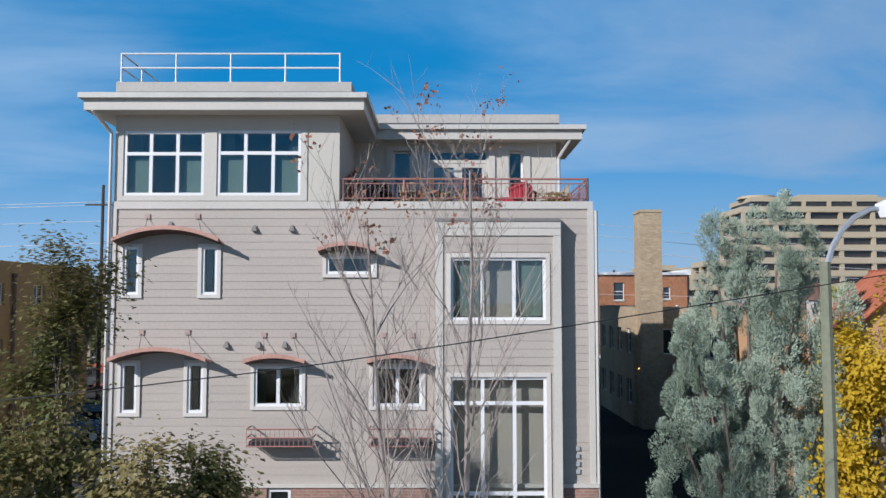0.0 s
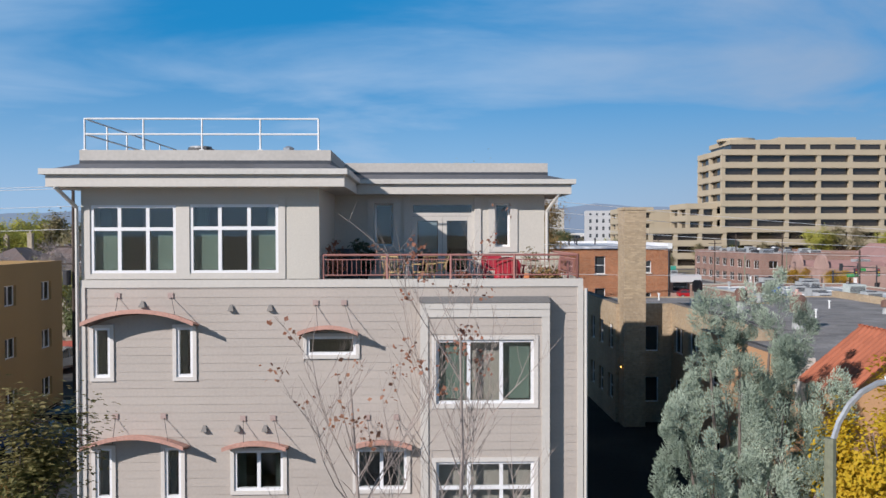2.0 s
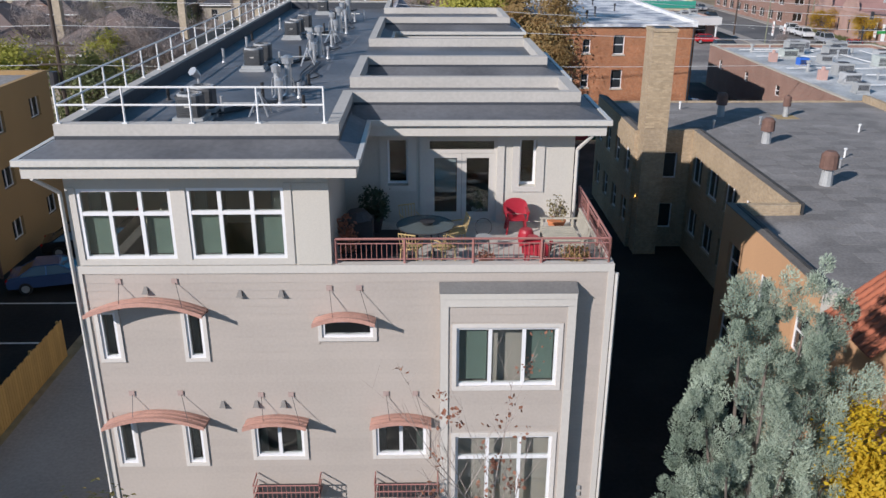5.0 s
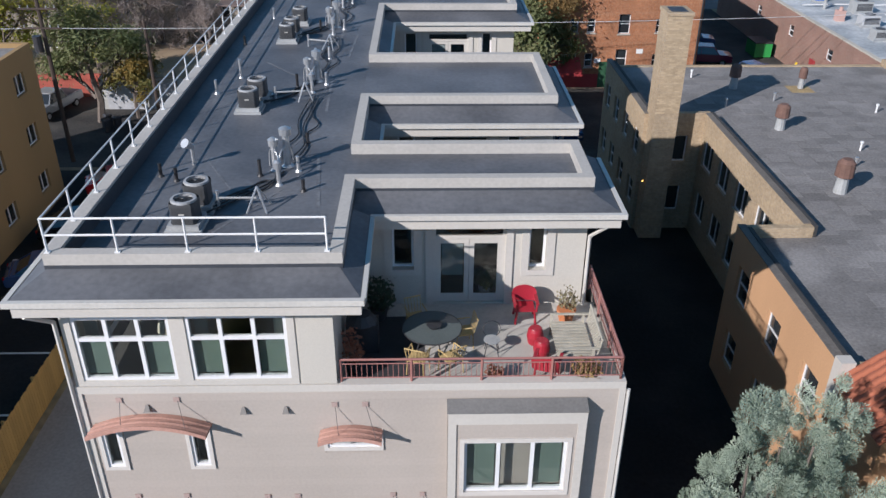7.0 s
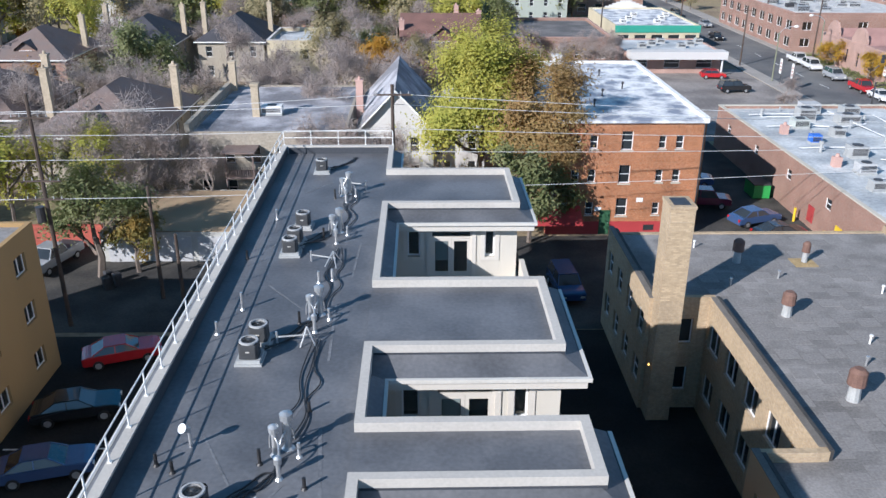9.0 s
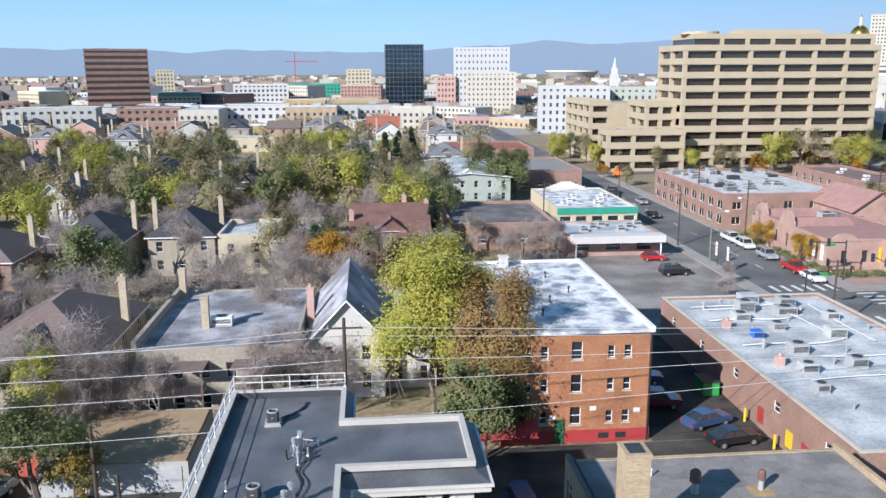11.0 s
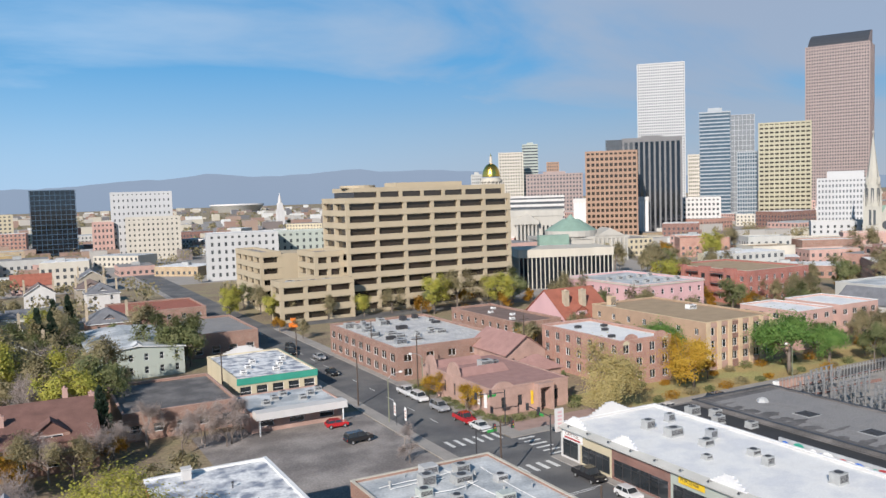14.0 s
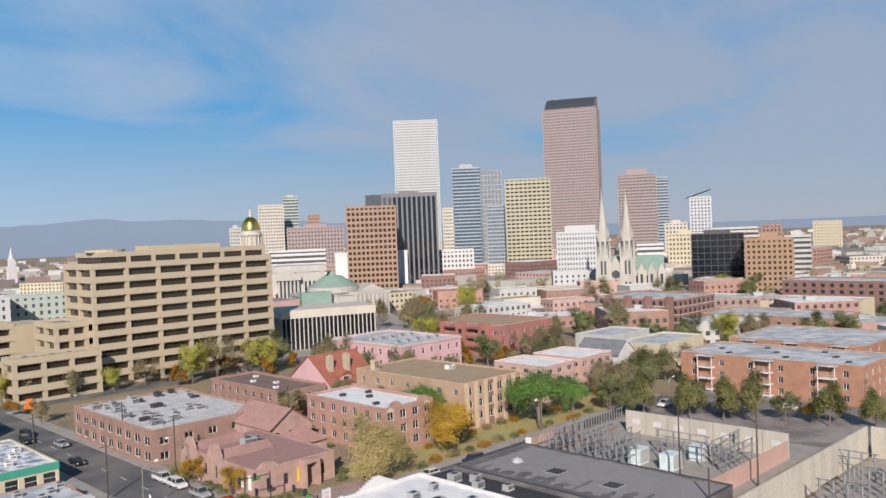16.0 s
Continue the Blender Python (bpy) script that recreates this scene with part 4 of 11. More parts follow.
# red terrace railing
TR = thing("terrace_railing", .6, FY + .08, 9.95, "brick-red painted metal railing along the terrace edge", "railing")
def baluster_run(p0, p1, posts):
    p0, p1 = Vector(p0), Vector(p1); d = (p1 - p0); ln = d.length; d.normalize()
    b = B(); tube(b, p0 + Vector((0, 0, .62)), p1 + Vector((0, 0, .62)), .03, 6); tube(b, p0 + Vector((0, 0, .5)), p1 + Vector((0, 0, .5)), .015, 5); tube(b, p0 + Vector((0, 0, .1)), p1 + Vector((0, 0, .1)), .018, 5)
    part("rail", b, REDRAIL, TR)
    for i in range(posts + 1):
        p = p0 + d * ln * i / posts
        part("post", tube(B(), p + Vector((0, 0, -.12)), p + Vector((0, 0, .64)), .035, 6), REDRAIL, TR)
    n = int(ln / .12)
    for i in range(1, n):
        p = p0 + d * ln * i / n
        part("baluster", tube(B(), p + Vector((0, 0, .1)), p + Vector((0, 0, .5)), .009, 4), REDRAIL, TR)
baluster_run((-3.3, 0, 0), (3.3, 0, 0), 4)
baluster_run((3.3, 0, 0), (3.3, 4.2, 0), 3)
# trim bands, corner boards, base
tb = B(); bx(tb, L - .02, R + .02, -.05, .2, 9.75, Z4 - .003); bx(tb, R, R + .03, .2, 4.6, 9.75, Z4 - .003)
part("band", tb, TRIM, APT, "cream trim band")
for x0, x1 in ((L - .03, L + .1), (R - .12, R + .03)):
    part("corner_board", bx(B(), x0, x1, -.055, -.003, 2.5, 9.75), TRIM, APT)
part("corner_board", bx(B(), R + .003, R + .04, 0, .14, 2.5, 9.75), TRIM, APT)
bs = B(); bx(bs, L - .06, -.3, -.08, -.003, 0, 1.5); bx(bs, L - .06, -4.62, -.08, -.003, 1.5, 2.4); bx(bs, -3.98, -.3, -.08, -.003, 1.5, 2.4); bx(bs, 3.1, R + .08, -.08, -.003, 0, 2.4)
part("brick_base", bs, BROWNBRICK, APT, "brown brick base course")
part("belt_course", bx(B(), L - .08, R + .1, -.12, -.003, 2.4, 2.5), TRIM, APT)
# panel around the top windows
for x0, x1, z0, z1 in ((-8.75, -3.66, 9.97, 10.1), (-6.42, -6.1, 10.1, 11.9), (-8.75, -8.62, 10.1, 11.9), (-3.82, -3.66, 10.1, 12.0)):
    part("window_casing", bx(B(), x0, x1, -.03, -.003, z0, z1), TRIM, APT)
part("corner_panel", bx(B(), -3.6, -2.79, -.025, -.003, 9.97, 12.0), STUCCO, APT)


def big_window(a, b, c, d, y, cols, splits, parent, name="window"):
    """A white grid window with rows split at the given heights; each light has its own pane."""
    f = B(); t = .07
    bx(f, a, b, y, y + .12, c, c + t); bx(f, a, b, y, y + .12, d - t, d); bx(f, a, a + t, y, y + .12, c + t, d - t); bx(f, b - t, b, y, y + .12, c + t, d - t)
    w = part(name, f, WHITE, parent, "white framed window")
    zs = [c + t, *splits, d - t]
    m = B()
    for s_ in splits:
        bx(m, a + t, b - t, y + .005, y + .11, s_ - .045, s_ + .045)
    for i in range(1, cols):
        x = a + (b - a) * i / cols
        for j in range(len(zs) - 1):
            bx(m, x - .045, x + .045, y + .008, y + .105, zs[j] + (.045 if j else 0), zs[j + 1] - (.045 if j < len(zs) - 2 else 0))
    part("mullion", m, WHITE, w)
    for i in range(cols):
        x0, x1 = a + (b - a) * i / cols, a + (b - a) * (i + 1) / cols
        for j in range(len(zs) - 1):
            gx0, gx1 = x0 + .04, x1 - .04
            part("pane", bx(B(), gx0, gx1, y + .05, y + .065, zs[j], zs[j + 1]), GLASS, w)
    return w


big_window(*tw["big_a"], -.0, 3, (11.25,), APT)
big_window(*tw["big_b"], -.0, 3, (11.27,), APT)
for k in ("tall_a", "tall_b", "tall_c", "tall_d", "slot", "base"):
    big_window(*low[k], -.02, 1, (), APT)
for k in ("pair_a", "pair_b"):
    big_window(*low[k], -.02, 2, (), APT)
for k in low:
    if k == "base":
        continue
    a, b, c, d = low[k]; f = B(); t = .095
    bx(f, a - t, b + t, -.06, -.005, c - t, c); bx(f, a - t, b + t, -.06, -.005, d, d + t * .8); bx(f, a - t, a, -.06, -.005, c, d); bx(f, b, b + t, -.06, -.005, c, d)
    part("window_trim", f, CASING, APT)
# projecting bay
BY = -.36
bay = B()
br = [(0.2, 2.7, 6.78, 8.42), (0.2, 2.7, .9, 5.3)]
wall_face(bay, (-.12, BY, 0), (1, 0, 0), (0, -1, 0), 3.14, 9.2, [(a + .12, b + .12, c, d) for a, b, c, d in br], .18)
wall_face(bay, (-.12, 0, 0), (0, -1, 0), (-1, 0, 0), .36, 9.2)
wall_face(bay, (3.02, BY, 0), (0, 1, 0), (1, 0, 0), .36, 9.2)
part("bay_wall", bay, SIDING, APT, "taupe projecting bay")
bt = B(); bx(bt, -.2, 3.1, BY - .08, 0, 9.2, 9.36); bx(bt, -.2, 3.1, BY - .06, BY - .003, 9.0, 9.2)
bx(bt, -.2, 0, BY - .05, BY - .003, 0, 9.0); bx(bt, 2.9, 3.1, BY - .05, BY - .003, 0, 9.0)
part("bay_trim", bt, TRIM, APT)
q = B(); quad(q, [(-.22, BY - .1, 9.365), (3.12, BY - .1, 9.365), (3.12, -.06, 9.5), (-.22, -.06, 9.5)])
quad(q, [(-.22, -.06, 9.5), (-.22, BY - .1, 9.365), (-.22, -.06, 9.365)]); quad(q, [(3.12, BY - .1, 9.365), (3.12, -.06, 9.5), (3.12, -.06, 9.365)])
part("bay_roof", q, mat("grey_bay_shingle", (.17, .165, .16), .95, .2, 1, 14, .2), APT)
big_window(*br[0], BY + .02, 3, (), APT)
big_window(.2, 2.7, .9, 5.3, BY + .02, 3, (2.3, 4.62), APT)
for a, b, c, d in br:
    f = B(); t = .11
    bx(f, a - t, b + t, BY - .045, BY - .005, c - t, c); bx(f, a - t, b + t, BY - .045, BY - .005, d, d + t); bx(f, a - t, a, BY - .045, BY - .005, c, d); bx(f, b, b + t, BY - .045, BY - .005, c, d)
    part("window_trim", f, CASING, APT)
# lap boards on the front and on the bay
def boards(x0, x1, z0, z1, y, holes, step=.212):
    z = z0
    while z < z1 - .02:
        zt = min(z + step, z1)
        cuts = sorted((max(a, x0), min(b, x1)) for a, b, c, d in holes if c < zt - .001 and d > z + .001 and b > x0 and a < x1)
        spans, x = [], x0
        for a, b in cuts:
            if a > x + .02:
                spans.append((x, a))
            x = max(x, b)
        if x < x1 - .02:
            spans.append((x, x1))
        for a, b in spans:
            v = B()
            P = [(a, y - .017, z), (b, y - .017, z), (b, y - .006, zt + .01), (a, y - .006, zt + .01), (a, y, z), (b, y, z), (b, y, zt + .01), (a, y, zt + .01)]
            q = [v.verts.new(p) for p in P]
            for i in ((0, 1, 2, 3), (0, 4, 5, 1), (1, 5, 6, 2), (0, 3, 7, 4)):
                v.faces.new([q[k] for k in i])
            part("lap_board", v, SIDING, APT)
        z = zt
ex = .075
holes = [(a - ex, b + ex, c - ex, d + ex * .8) for k, (a, b, c, d) in low.items() if k != "base"] + [(-.2, 3.1, 0, 9.4)]
boards(L + .1, R - .12, 2.5, 9.74, -.004, holes)
boards(0, 2.9, .3, 9.0, BY - .004, [(a - .11, b + .11, c - .11, d + .11) for a, b, c, d in br])
# downpipes
def downpipe(x, y, top, bend):
    b = B(); tube(b, (x, y, .3), (x, y, top - .5), .05, 6); tube(b, (x, y, top - .5), (x + bend[0], y + bend[1], top), .05, 6)
    part("downpipe", b, GUTTER, APT)
downpipe(L - .08, -.08, 12.3, (-.3, -.55)); downpipe(R + .1, -.02, 9.7, (0, 0.0)); downpipe(3.66, 3.75, 12.3, (.3, -.45))
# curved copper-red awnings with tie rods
# awning underside gets its own dark brown, which stands for the shade there
AWNSOFFIT = mat("shade_brown_soffit", (.09, .055, .045), .8, .2, 2, 18, .05)
PLATE = mat("dusty_pink_paint", (.40, .30, .27), .7, .15, 2, 18, .05)
def awning(x0, x1, z_end, rise, z_tie, reach=.62):
    aw = thing("awning", (x0 + x1) / 2, FY, z_end, "arched copper-red metal awning hung on thin rods", "awning", "window awnings")
    b = B(); n = 14; w = (x1 - x0)
    def pt(i, y, dz):
        u = i / n * 2 - 1
        return (u * w / 2, y, rise * (1 - u * u) + dz - .2 * (y + .03))
    for i in range(n):
        for dz0, dz1, fl in ((0, 0, 1), (.03, .03, -1)):
            q = [pt(i, -reach, dz0 - .015), pt(i + 1, -reach, dz0 - .015), pt(i + 1, -.03, dz0), pt(i, -.03, dz0)]
            quad(b, q if fl < 0 else q[::-1])
        quad(b, [pt(i, -reach, -.02), pt(i + 1, -reach, -.02), pt(i + 1, -reach, .02), pt(i, -reach, .02)])
        quad(b, [pt(i, -reach + .02, .02), pt(i + 1, -reach + .02, .02), pt(i + 1, -reach + .02, -.02), pt(i, -reach + .02, -.02)])
    for i in (0, n):
        quad(b, [pt(i, -reach, -.02), pt(i, -reach, .02), pt(i, -.03, .03), pt(i, -.03, -.02)])
    part("canopy", b, COPPER, aw)
    for yy in (-reach * .68, -reach * .36):  # lapped sheets along the arch
        sm = B()
        for i in range(n):
            quad(sm, [pt(i, yy - .035, .022), pt(i + 1, yy - .035, .022), pt(i + 1, yy + .02, .044), pt(i, yy + .02, .044)])
            quad(sm, [pt(i, yy - .035, .0), pt(i + 1, yy - .035, .0), pt(i + 1, yy - .035, .022), pt(i, yy - .035, .022)])
        part("lap", sm, COPPER, aw)
    lip = B()
    for i in range(n):
        a_, b_ = pt(i, -reach - .012, -.075), pt(i + 1, -reach - .012, -.075)
        c_, d_ = pt(i + 1, -reach - .012, .03), pt(i, -reach - .012, .03)
        quad(lip, [a_, b_, c_, d_]); quad(lip, [pt(i, -reach + .008, .03), pt(i + 1, -reach + .008, .03), pt(i + 1, -reach + .008, -.075), pt(i, -reach + .008, -.075)])
        quad(lip, [d_, c_, pt(i + 1, -reach + .008, .03), pt(i, -reach + .008, .03)])
    part("front_lip", lip, COPPER, aw)
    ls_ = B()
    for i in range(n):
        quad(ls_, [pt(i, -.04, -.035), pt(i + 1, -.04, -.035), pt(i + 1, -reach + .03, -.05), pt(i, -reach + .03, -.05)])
    part("soffit", ls_, AWNSOFFIT, aw, "awning underside coloured dark brown for its shade")
    for sx in (-.24, .24):
        part("rod", tube(B(), (sx * w, 0, z_tie - z_end), (sx * w + (.12 if sx < 0 else .28), -reach + .05, rise * .8), .008, 4), DARKMETAL, aw)
        part("plate", bx(B(), sx * w - .07, sx * w + .07, -.05, -.036, z_tie - z_end - .07, z_tie - z_end + .07), PLATE, aw)
    return aw
awning(-8.66, -5.86, 8.78, .32, 9.55)
awning(-3.28, -1.77, 8.52, .16, 9.35)
awning(-8.68, -6.13, 5.66, .28, 6.45)
awning(-5.18, -3.58, 5.62, .14, 6.38)
awning(-1.98, -.42, 5.62, .14, 6.38)
# small wedge vents and lamps on the siding
# vent taupe is darkened to stand for the shaded side of each hood
VENTTAUPE = mat("shade_dark_vent", (.20, .185, .17), .7, .15, 2, 18, .03)
for x, z in ((-5.05, 9.15), (-4.05, 9.15), (-5.75, 6.05), (-4.9, 6.05), (-4.2, 6.05), (-7.3, 9.25)):
    b = B(); v = [b.verts.new(p) for p in ((-.08, 0, 0), (.08, 0, 0), (.08, -.1, 0), (-.08, -.1, 0), (-.03, 0, .16), (.03, 0, .16))]
    for i in ((0, 1, 2, 3), (3, 2, 5, 4), (0, 3, 4), (1, 5, 2)):
        b.faces.new([v[k] for k in i])
    tagged(part("wall_vent", b, VENTTAUPE, None, m=pose(x, FY - .04, z)), "small taupe hooded vent on the siding", "vent", "wall vents")
# planters under two windows
def planter(x0, x1):
    p = thing("window_planter", (x0 + x1) / 2, FY - .05, 3.55, "red metal window-box rack fixed under a window", "planter", "window planters")
    w = (x1 - x0) / 2
    b = B()
    for z in (0, .22, .44):
        tube(b, (-w, -.55, z), (w, -.55, z), .02, 5); tube(b, (-w, 0, z), (-w, -.55, z), .02, 5); tube(b, (w, 0, z), (w, -.55, z), .02, 5)
    part("rim", b, REDRAIL, p)
    for i in range(15):
        part("bar", tube(B(), (-w + 2 * w * i / 14, -.55, 0), (-w + 2 * w * i / 14, -.55, .44), .009, 4), REDRAIL, p)
    part("tray", bx(B(), -w + .05, w - .05, -.5, -.05, .0, .12), DARKMETAL, p)
planter(-5.05, -3.35); planter(-1.9, -.25)
# number bars on the corner
NP = thing("number_plaque", 3.55, FY - .045, 2.75, "column of small dark bars on the siding", "plaque")
for i in range(4):
    part("bar", bx(B(), -.05, .05, -.02, -.0, i * .2, i * .2 + .12), GREYMETAL, NP)
# curtains, lamp and armchair seen behind the top windows
def drape(x0, x1, y, z0, z1):
    b = B(); n = 12
    for i in range(n):
        xa, xb = x0 + (x1 - x0) * i / n, x0 + (x1 - x0) * (i + 1) / n
        ya, yb = y + .04 * (i % 2), y + .04 * ((i + 1) % 2)
        quad(b, [(xa, ya, z0), (xb, yb, z0), (xb, yb, z1), (xa, ya, z1)])
    tagged(part("curtain", b, CURTAIN), "pale grey-green pleated curtain", "curtain", "curtains")
for x0, x1 in ((-8.5, -8.2), (-6.0, -5.7), (-4.2, -3.95)):
    drape(x0, x1, FY + .35, 9.62, 11.95)
# flat panels added behind panes, green for curtains and for the reflection in them
GREENBACKING = mat("dull_green_backing", (.15, .205, .175), .9, .12, 2, 18, .05)
for k in ("big_a", "big_b"):
    a, b_, c, d = tw[k]; w3 = (b_ - a) / 3
    for x0 in (a + .06, b_ - w3 + .05):
        part("window_screen", bx(B(), x0, x0 + w3 - .12, .16, .175, c + .08, 11.22), GREENBACKING, APT, "dull green panel behind a pane, for curtain and reflection")
for x0 in (.28, 1.93):
    part("window_screen", bx(B(), x0, x0 + .68, BY + .19, BY + .2, 6.88, 8.34), GREENBACKING, APT, "dull green panel behind a pane, for curtain and reflection")
for k in ("tall_a", "tall_b", "tall_c", "tall_d"):
    a, b_, c, d = low[k]; drape(a + .05, a + .2, FY + .3, c - .1, d)
for k in ("pair_a", "pair_b"):
    a, b_, c, d = low[k]; drape(a + .05, a + .25, FY + .3, c - .1, d); drape(b_ - .25, b_ - .05, FY + .3, c - .1, d)
lp = thing("table_lamp", -6.9, FY + 1.1, 9.6, "table lamp with a cream drum shade", "lamp")
part("shade", frustum(B(), 0, 0, 1.15, 1.5, .24, .18, 14), CREAMCLOTH, lp); part("stand", frustum(B(), 0, 0, 0, 1.15, .1, .03, 10), DARKMETAL, lp)
# neighbours

# ---- tan brick neighbour across the alley ----
NB = thing("brick_neighbour", 11.2, 26.0, 0, "tan brick flat-roofed apartment block with a tall chimney", "building")
NX, NH = 18.3, 7.0
nb = B()
specs = [  # origin, direction, outward normal, length, window columns
    ((.6, 9.3, 0), (0, -1, 0), (-1, 0, 0), 9.3, 3), ((3.3, 22.3, 0), (0, -1, 0), (-1, 0, 0), 13.0, 5), ((0, 32.5, 0), (0, -1, 0), (-1, 0, 0), 10.2, 4),
    ((3.3, 9.3, 0), (-1, 0, 0), (0, 1, 0), 2.7, 1), ((0, 22.3, 0), (1, 0, 0), (0, -1, 0), 3.3, 1), ((.6, 0, 0), (1, 0, 0), (0, -1, 0), 17.7, 5),
    ((NX, 32.5, 0), (-1, 0, 0), (0, 1, 0), NX, 6), ((NX, 0, 0), (0, 1, 0), (1, 0, 0), 32.5, 1)]
nwin = []
for i, (o, u, n, ln, cols) in enumerate(specs):
    r = grid_rects(ln, 1, 2, 1.8, 1.5, 1.2, 3.0) if i == 4 else grid_rects(ln, cols, 2, 1.6 if i == 1 else 1.2, 1.5, 1.2, 3.0) if ln > 2.9 else grid_rects(ln, 1, 2, 1.1, 1.4, 1.3, 3.0)
    wall_face(nb, o, u, n, ln, NH - (.38 if i == 6 else 0), r, .14, 1 if i in (0, 5) else 0)
    nwin.append((o, u, n, r))
part("wall", nb, [TANBRICK, ORANGESTUCCO], NB, "tan brick and orange stucco wall")
for o, u, n, r in nwin:
    for q in r:
        window(NB, o, u, n, q, "pair" if q[1] - q[0] > 1.5 else "sash", WHITE, DGLASS, .14)
par = B(); t = .3
for x0, x1, y0, y1 in ((.6, .6 + t, 0, 9.3), (3.3, 3.3 + t, 9.3, 22.3), (0, t, 22.3, 32.5), (.6 + t, 3.3 + t, 9.0, 9.3), (t, 3.3 + t, 22.3, 22.6), (t, NX - t, 32.2, 32.5), (NX - t, NX, 0, 32.5), (.6 + t, NX - t, 0, t)):
    bx(par, x0 + .01, x1, y0 + .01, y1 - .01, NH - .75, NH - (.382 if y0 > 32 else .002))
part("parapet", par, TANBRICK, NB)
cp = B()
for x0, x1, y0, y1 in ((.56, .94, -.04, 9.3), (3.26, 3.64, 9.34, 22.26), (-.04, .34, 22.26, 32.54)):
    bx(cp, x0 + .03, x1 - .02, y0, y1, NH, NH + .035)
part("coping", cp, mat("tarred_coping", (.15, .135, .12), .85, .3, 1, 12, .1), NB)
for x0, y0, y1 in ((.905, .35, 9.0), (3.605, 9.05, 22.3), (.305, 22.65, 32.1)):  # black upstand strip inside the parapet
    part("flashing", bx(B(), x0, x0 + .16, y0, y1, NH - .44, NH + .06), mat("black_roof_edge", (.05, .048, .047), .8, .3, 1, 12, .1), NB)
for x0, y0, y1 in ((.9, .3, 9.0), (3.6, 9.0, 22.6), (.3, 22.6, 32.2)):
    part("roof", bx(B(), x0, NX - .3, y0, y1, NH - .9, NH - .45), MINERAL, NB, "grey mineral sheet roof")
for k in range(18):
    for j in range(13):
        if j * 1.35 + 3.8 < NX - 1.6:
            y0 = .4 + k * 1.76
            part("roof_sheet", bx(B(), 3.75 + j * 1.1, 3.75 + j * 1.1 + 1.04, y0 + (.5 if j % 2 else 0) * .9, y0 + (.5 if j % 2 else 0) * .9 + .9, NH - .45, NH - .443), SHEETROOF, NB)
ch = B(); bx(ch, .2, 1.45, 21.1, 22.6, 0, 12.45); bx(ch, .16, 1.49, 21.06, 22.64, 12.45, 12.62)
bx(ch, .4, 1.25, 21.3, 22.4, 12.62, 12.63, 1)
part("chimney", ch, [TANBRICK, DARKMETAL], NB, "tall tan brick chimney stack")
BRK = bpy.data.meshes.new("brick"); bb = bx(B(), 0, .235, -.012, 0, 0, .075); bb.to_mesh(BRK); bb.free(); BRK.materials.append(mat("tan_brick_face", (.44, .34, .225), .9, .25, 2, 14, .15, rand=1.2))
chim = [o for o in scene.objects if o.name.split(".")[0] == "chimney" and o.parent == NB][0]
for r_ in range(56):
    for c_ in range(5):
        x_ = .2 + c_ * .25 + (.125 if r_ % 2 else 0)
        if x_ + .235 <= 1.46:
            share("brick", BRK, chim, pose(x_, 21.1, 7.4 + r_ * .0895))
part("end_pier", bx(B(), .52, .98, -.06, .35, 5.6, NH + .2), TRIM, NB)
part("patch", bx(B(), 10.0, 11.4, 27.0, 28.3, NH - .442, NH - .437), mat("ochre_roof_stain", (.36, .26, .13), .95, .4, 1.5, 9, .1), NB, "ochre stained roof patch")
# rusty roof vents
def roof_vent(x, y, z, h, r):
    v = thing("roof_vent", x, y, z, "rusty turban vent on a grey pipe", "vent", "roof vents")
    part("pipe", frustum(B(), 0, 0, 0, h * .55, r * .75, r * .6, 10), GREYMETAL, v)
    c = B(); frustum(c, 0, 0, h * .5, h * .9, r, r * .95, 12); frustum(c, 0, 0, h * .9, h, r * .95, r * .55, 12)
    part("cowl", c, RUST, v, smooth=False)
for x, y, h, r in ((17.9, 53.8, 1.5, .34), (18.1, 47.0, 1.4, .36), (17.8, 39.2, 1.6, .4), (22.0, 53.8, 1.3, .24), (26, 46, .8, .3)):
    roof_vent(x, y, 6.56, h, r)
for i, (x, y) in enumerate(((16, 56), (19.5, 51.5), (21, 44), (19.8, 42), (23.5, 37.5), (22, 34), (25, 40), (16.4, 50.6), (24.5, 49.5), (18.5, 31), (21, 29))):
    b = B(); tube(b, (0, 0, 0), (0, 0, .45), .05, 7); frustum(b, 0, 0, .42, .5, .09, .09, 8)
    tagged(part("roof_pipe", b, STEEL if i % 2 else WHITEPAINT, None, m=pose(x, y, 6.555)), "short metal vent pipe on a flat roof", "vent pipe", "roof pipes")
# red tile gable beside the neighbour's front
PT = thing("tiled_porch", 11.9, 23.4, 0, "tan gabled entrance wing with a red clay tile roof", "porch")
pw = B(); PW, PD, PE, PR = 3.4, 2.55, 6.7, 8.1
wall_face(pw, (0, 0, 0), (1, 0, 0), (0, -1, 0), PW, PE, [(1.1, 2.3, 3.6, 5.2)], .15); wall_face(pw, (0, PD, 0), (0, -1, 0), (-1, 0, 0), PD, PE); wall_face(pw, (PW, 0, 0), (0, 1, 0), (1, 0, 0), PD, PE)
quad(pw, [(0, 0, PE), (PW, 0, PE), (PW / 2, 0, PR)])
part("wall", pw, ORANGESTUCCO, PT)
window(PT, (0, 0, 0), (1, 0, 0), (0, -1, 0), (1.1, 2.3, 3.6, 5.2), "sash", WHITE, DGLASS, .15)
tile = B(); n = 5
for i in range(n):
    a, b = math.pi * i / n, math.pi * (i + 1) / n
    quad(tile, [(.11 * math.cos(a), 0, .07 * math.sin(a)), (.09 * math.cos(a), .42, .07 * math.sin(a) + .02), (.09 * math.cos(b), .42, .07 * math.sin(b) + .02), (.11 * math.cos(b), 0, .07 * math.sin(b))])
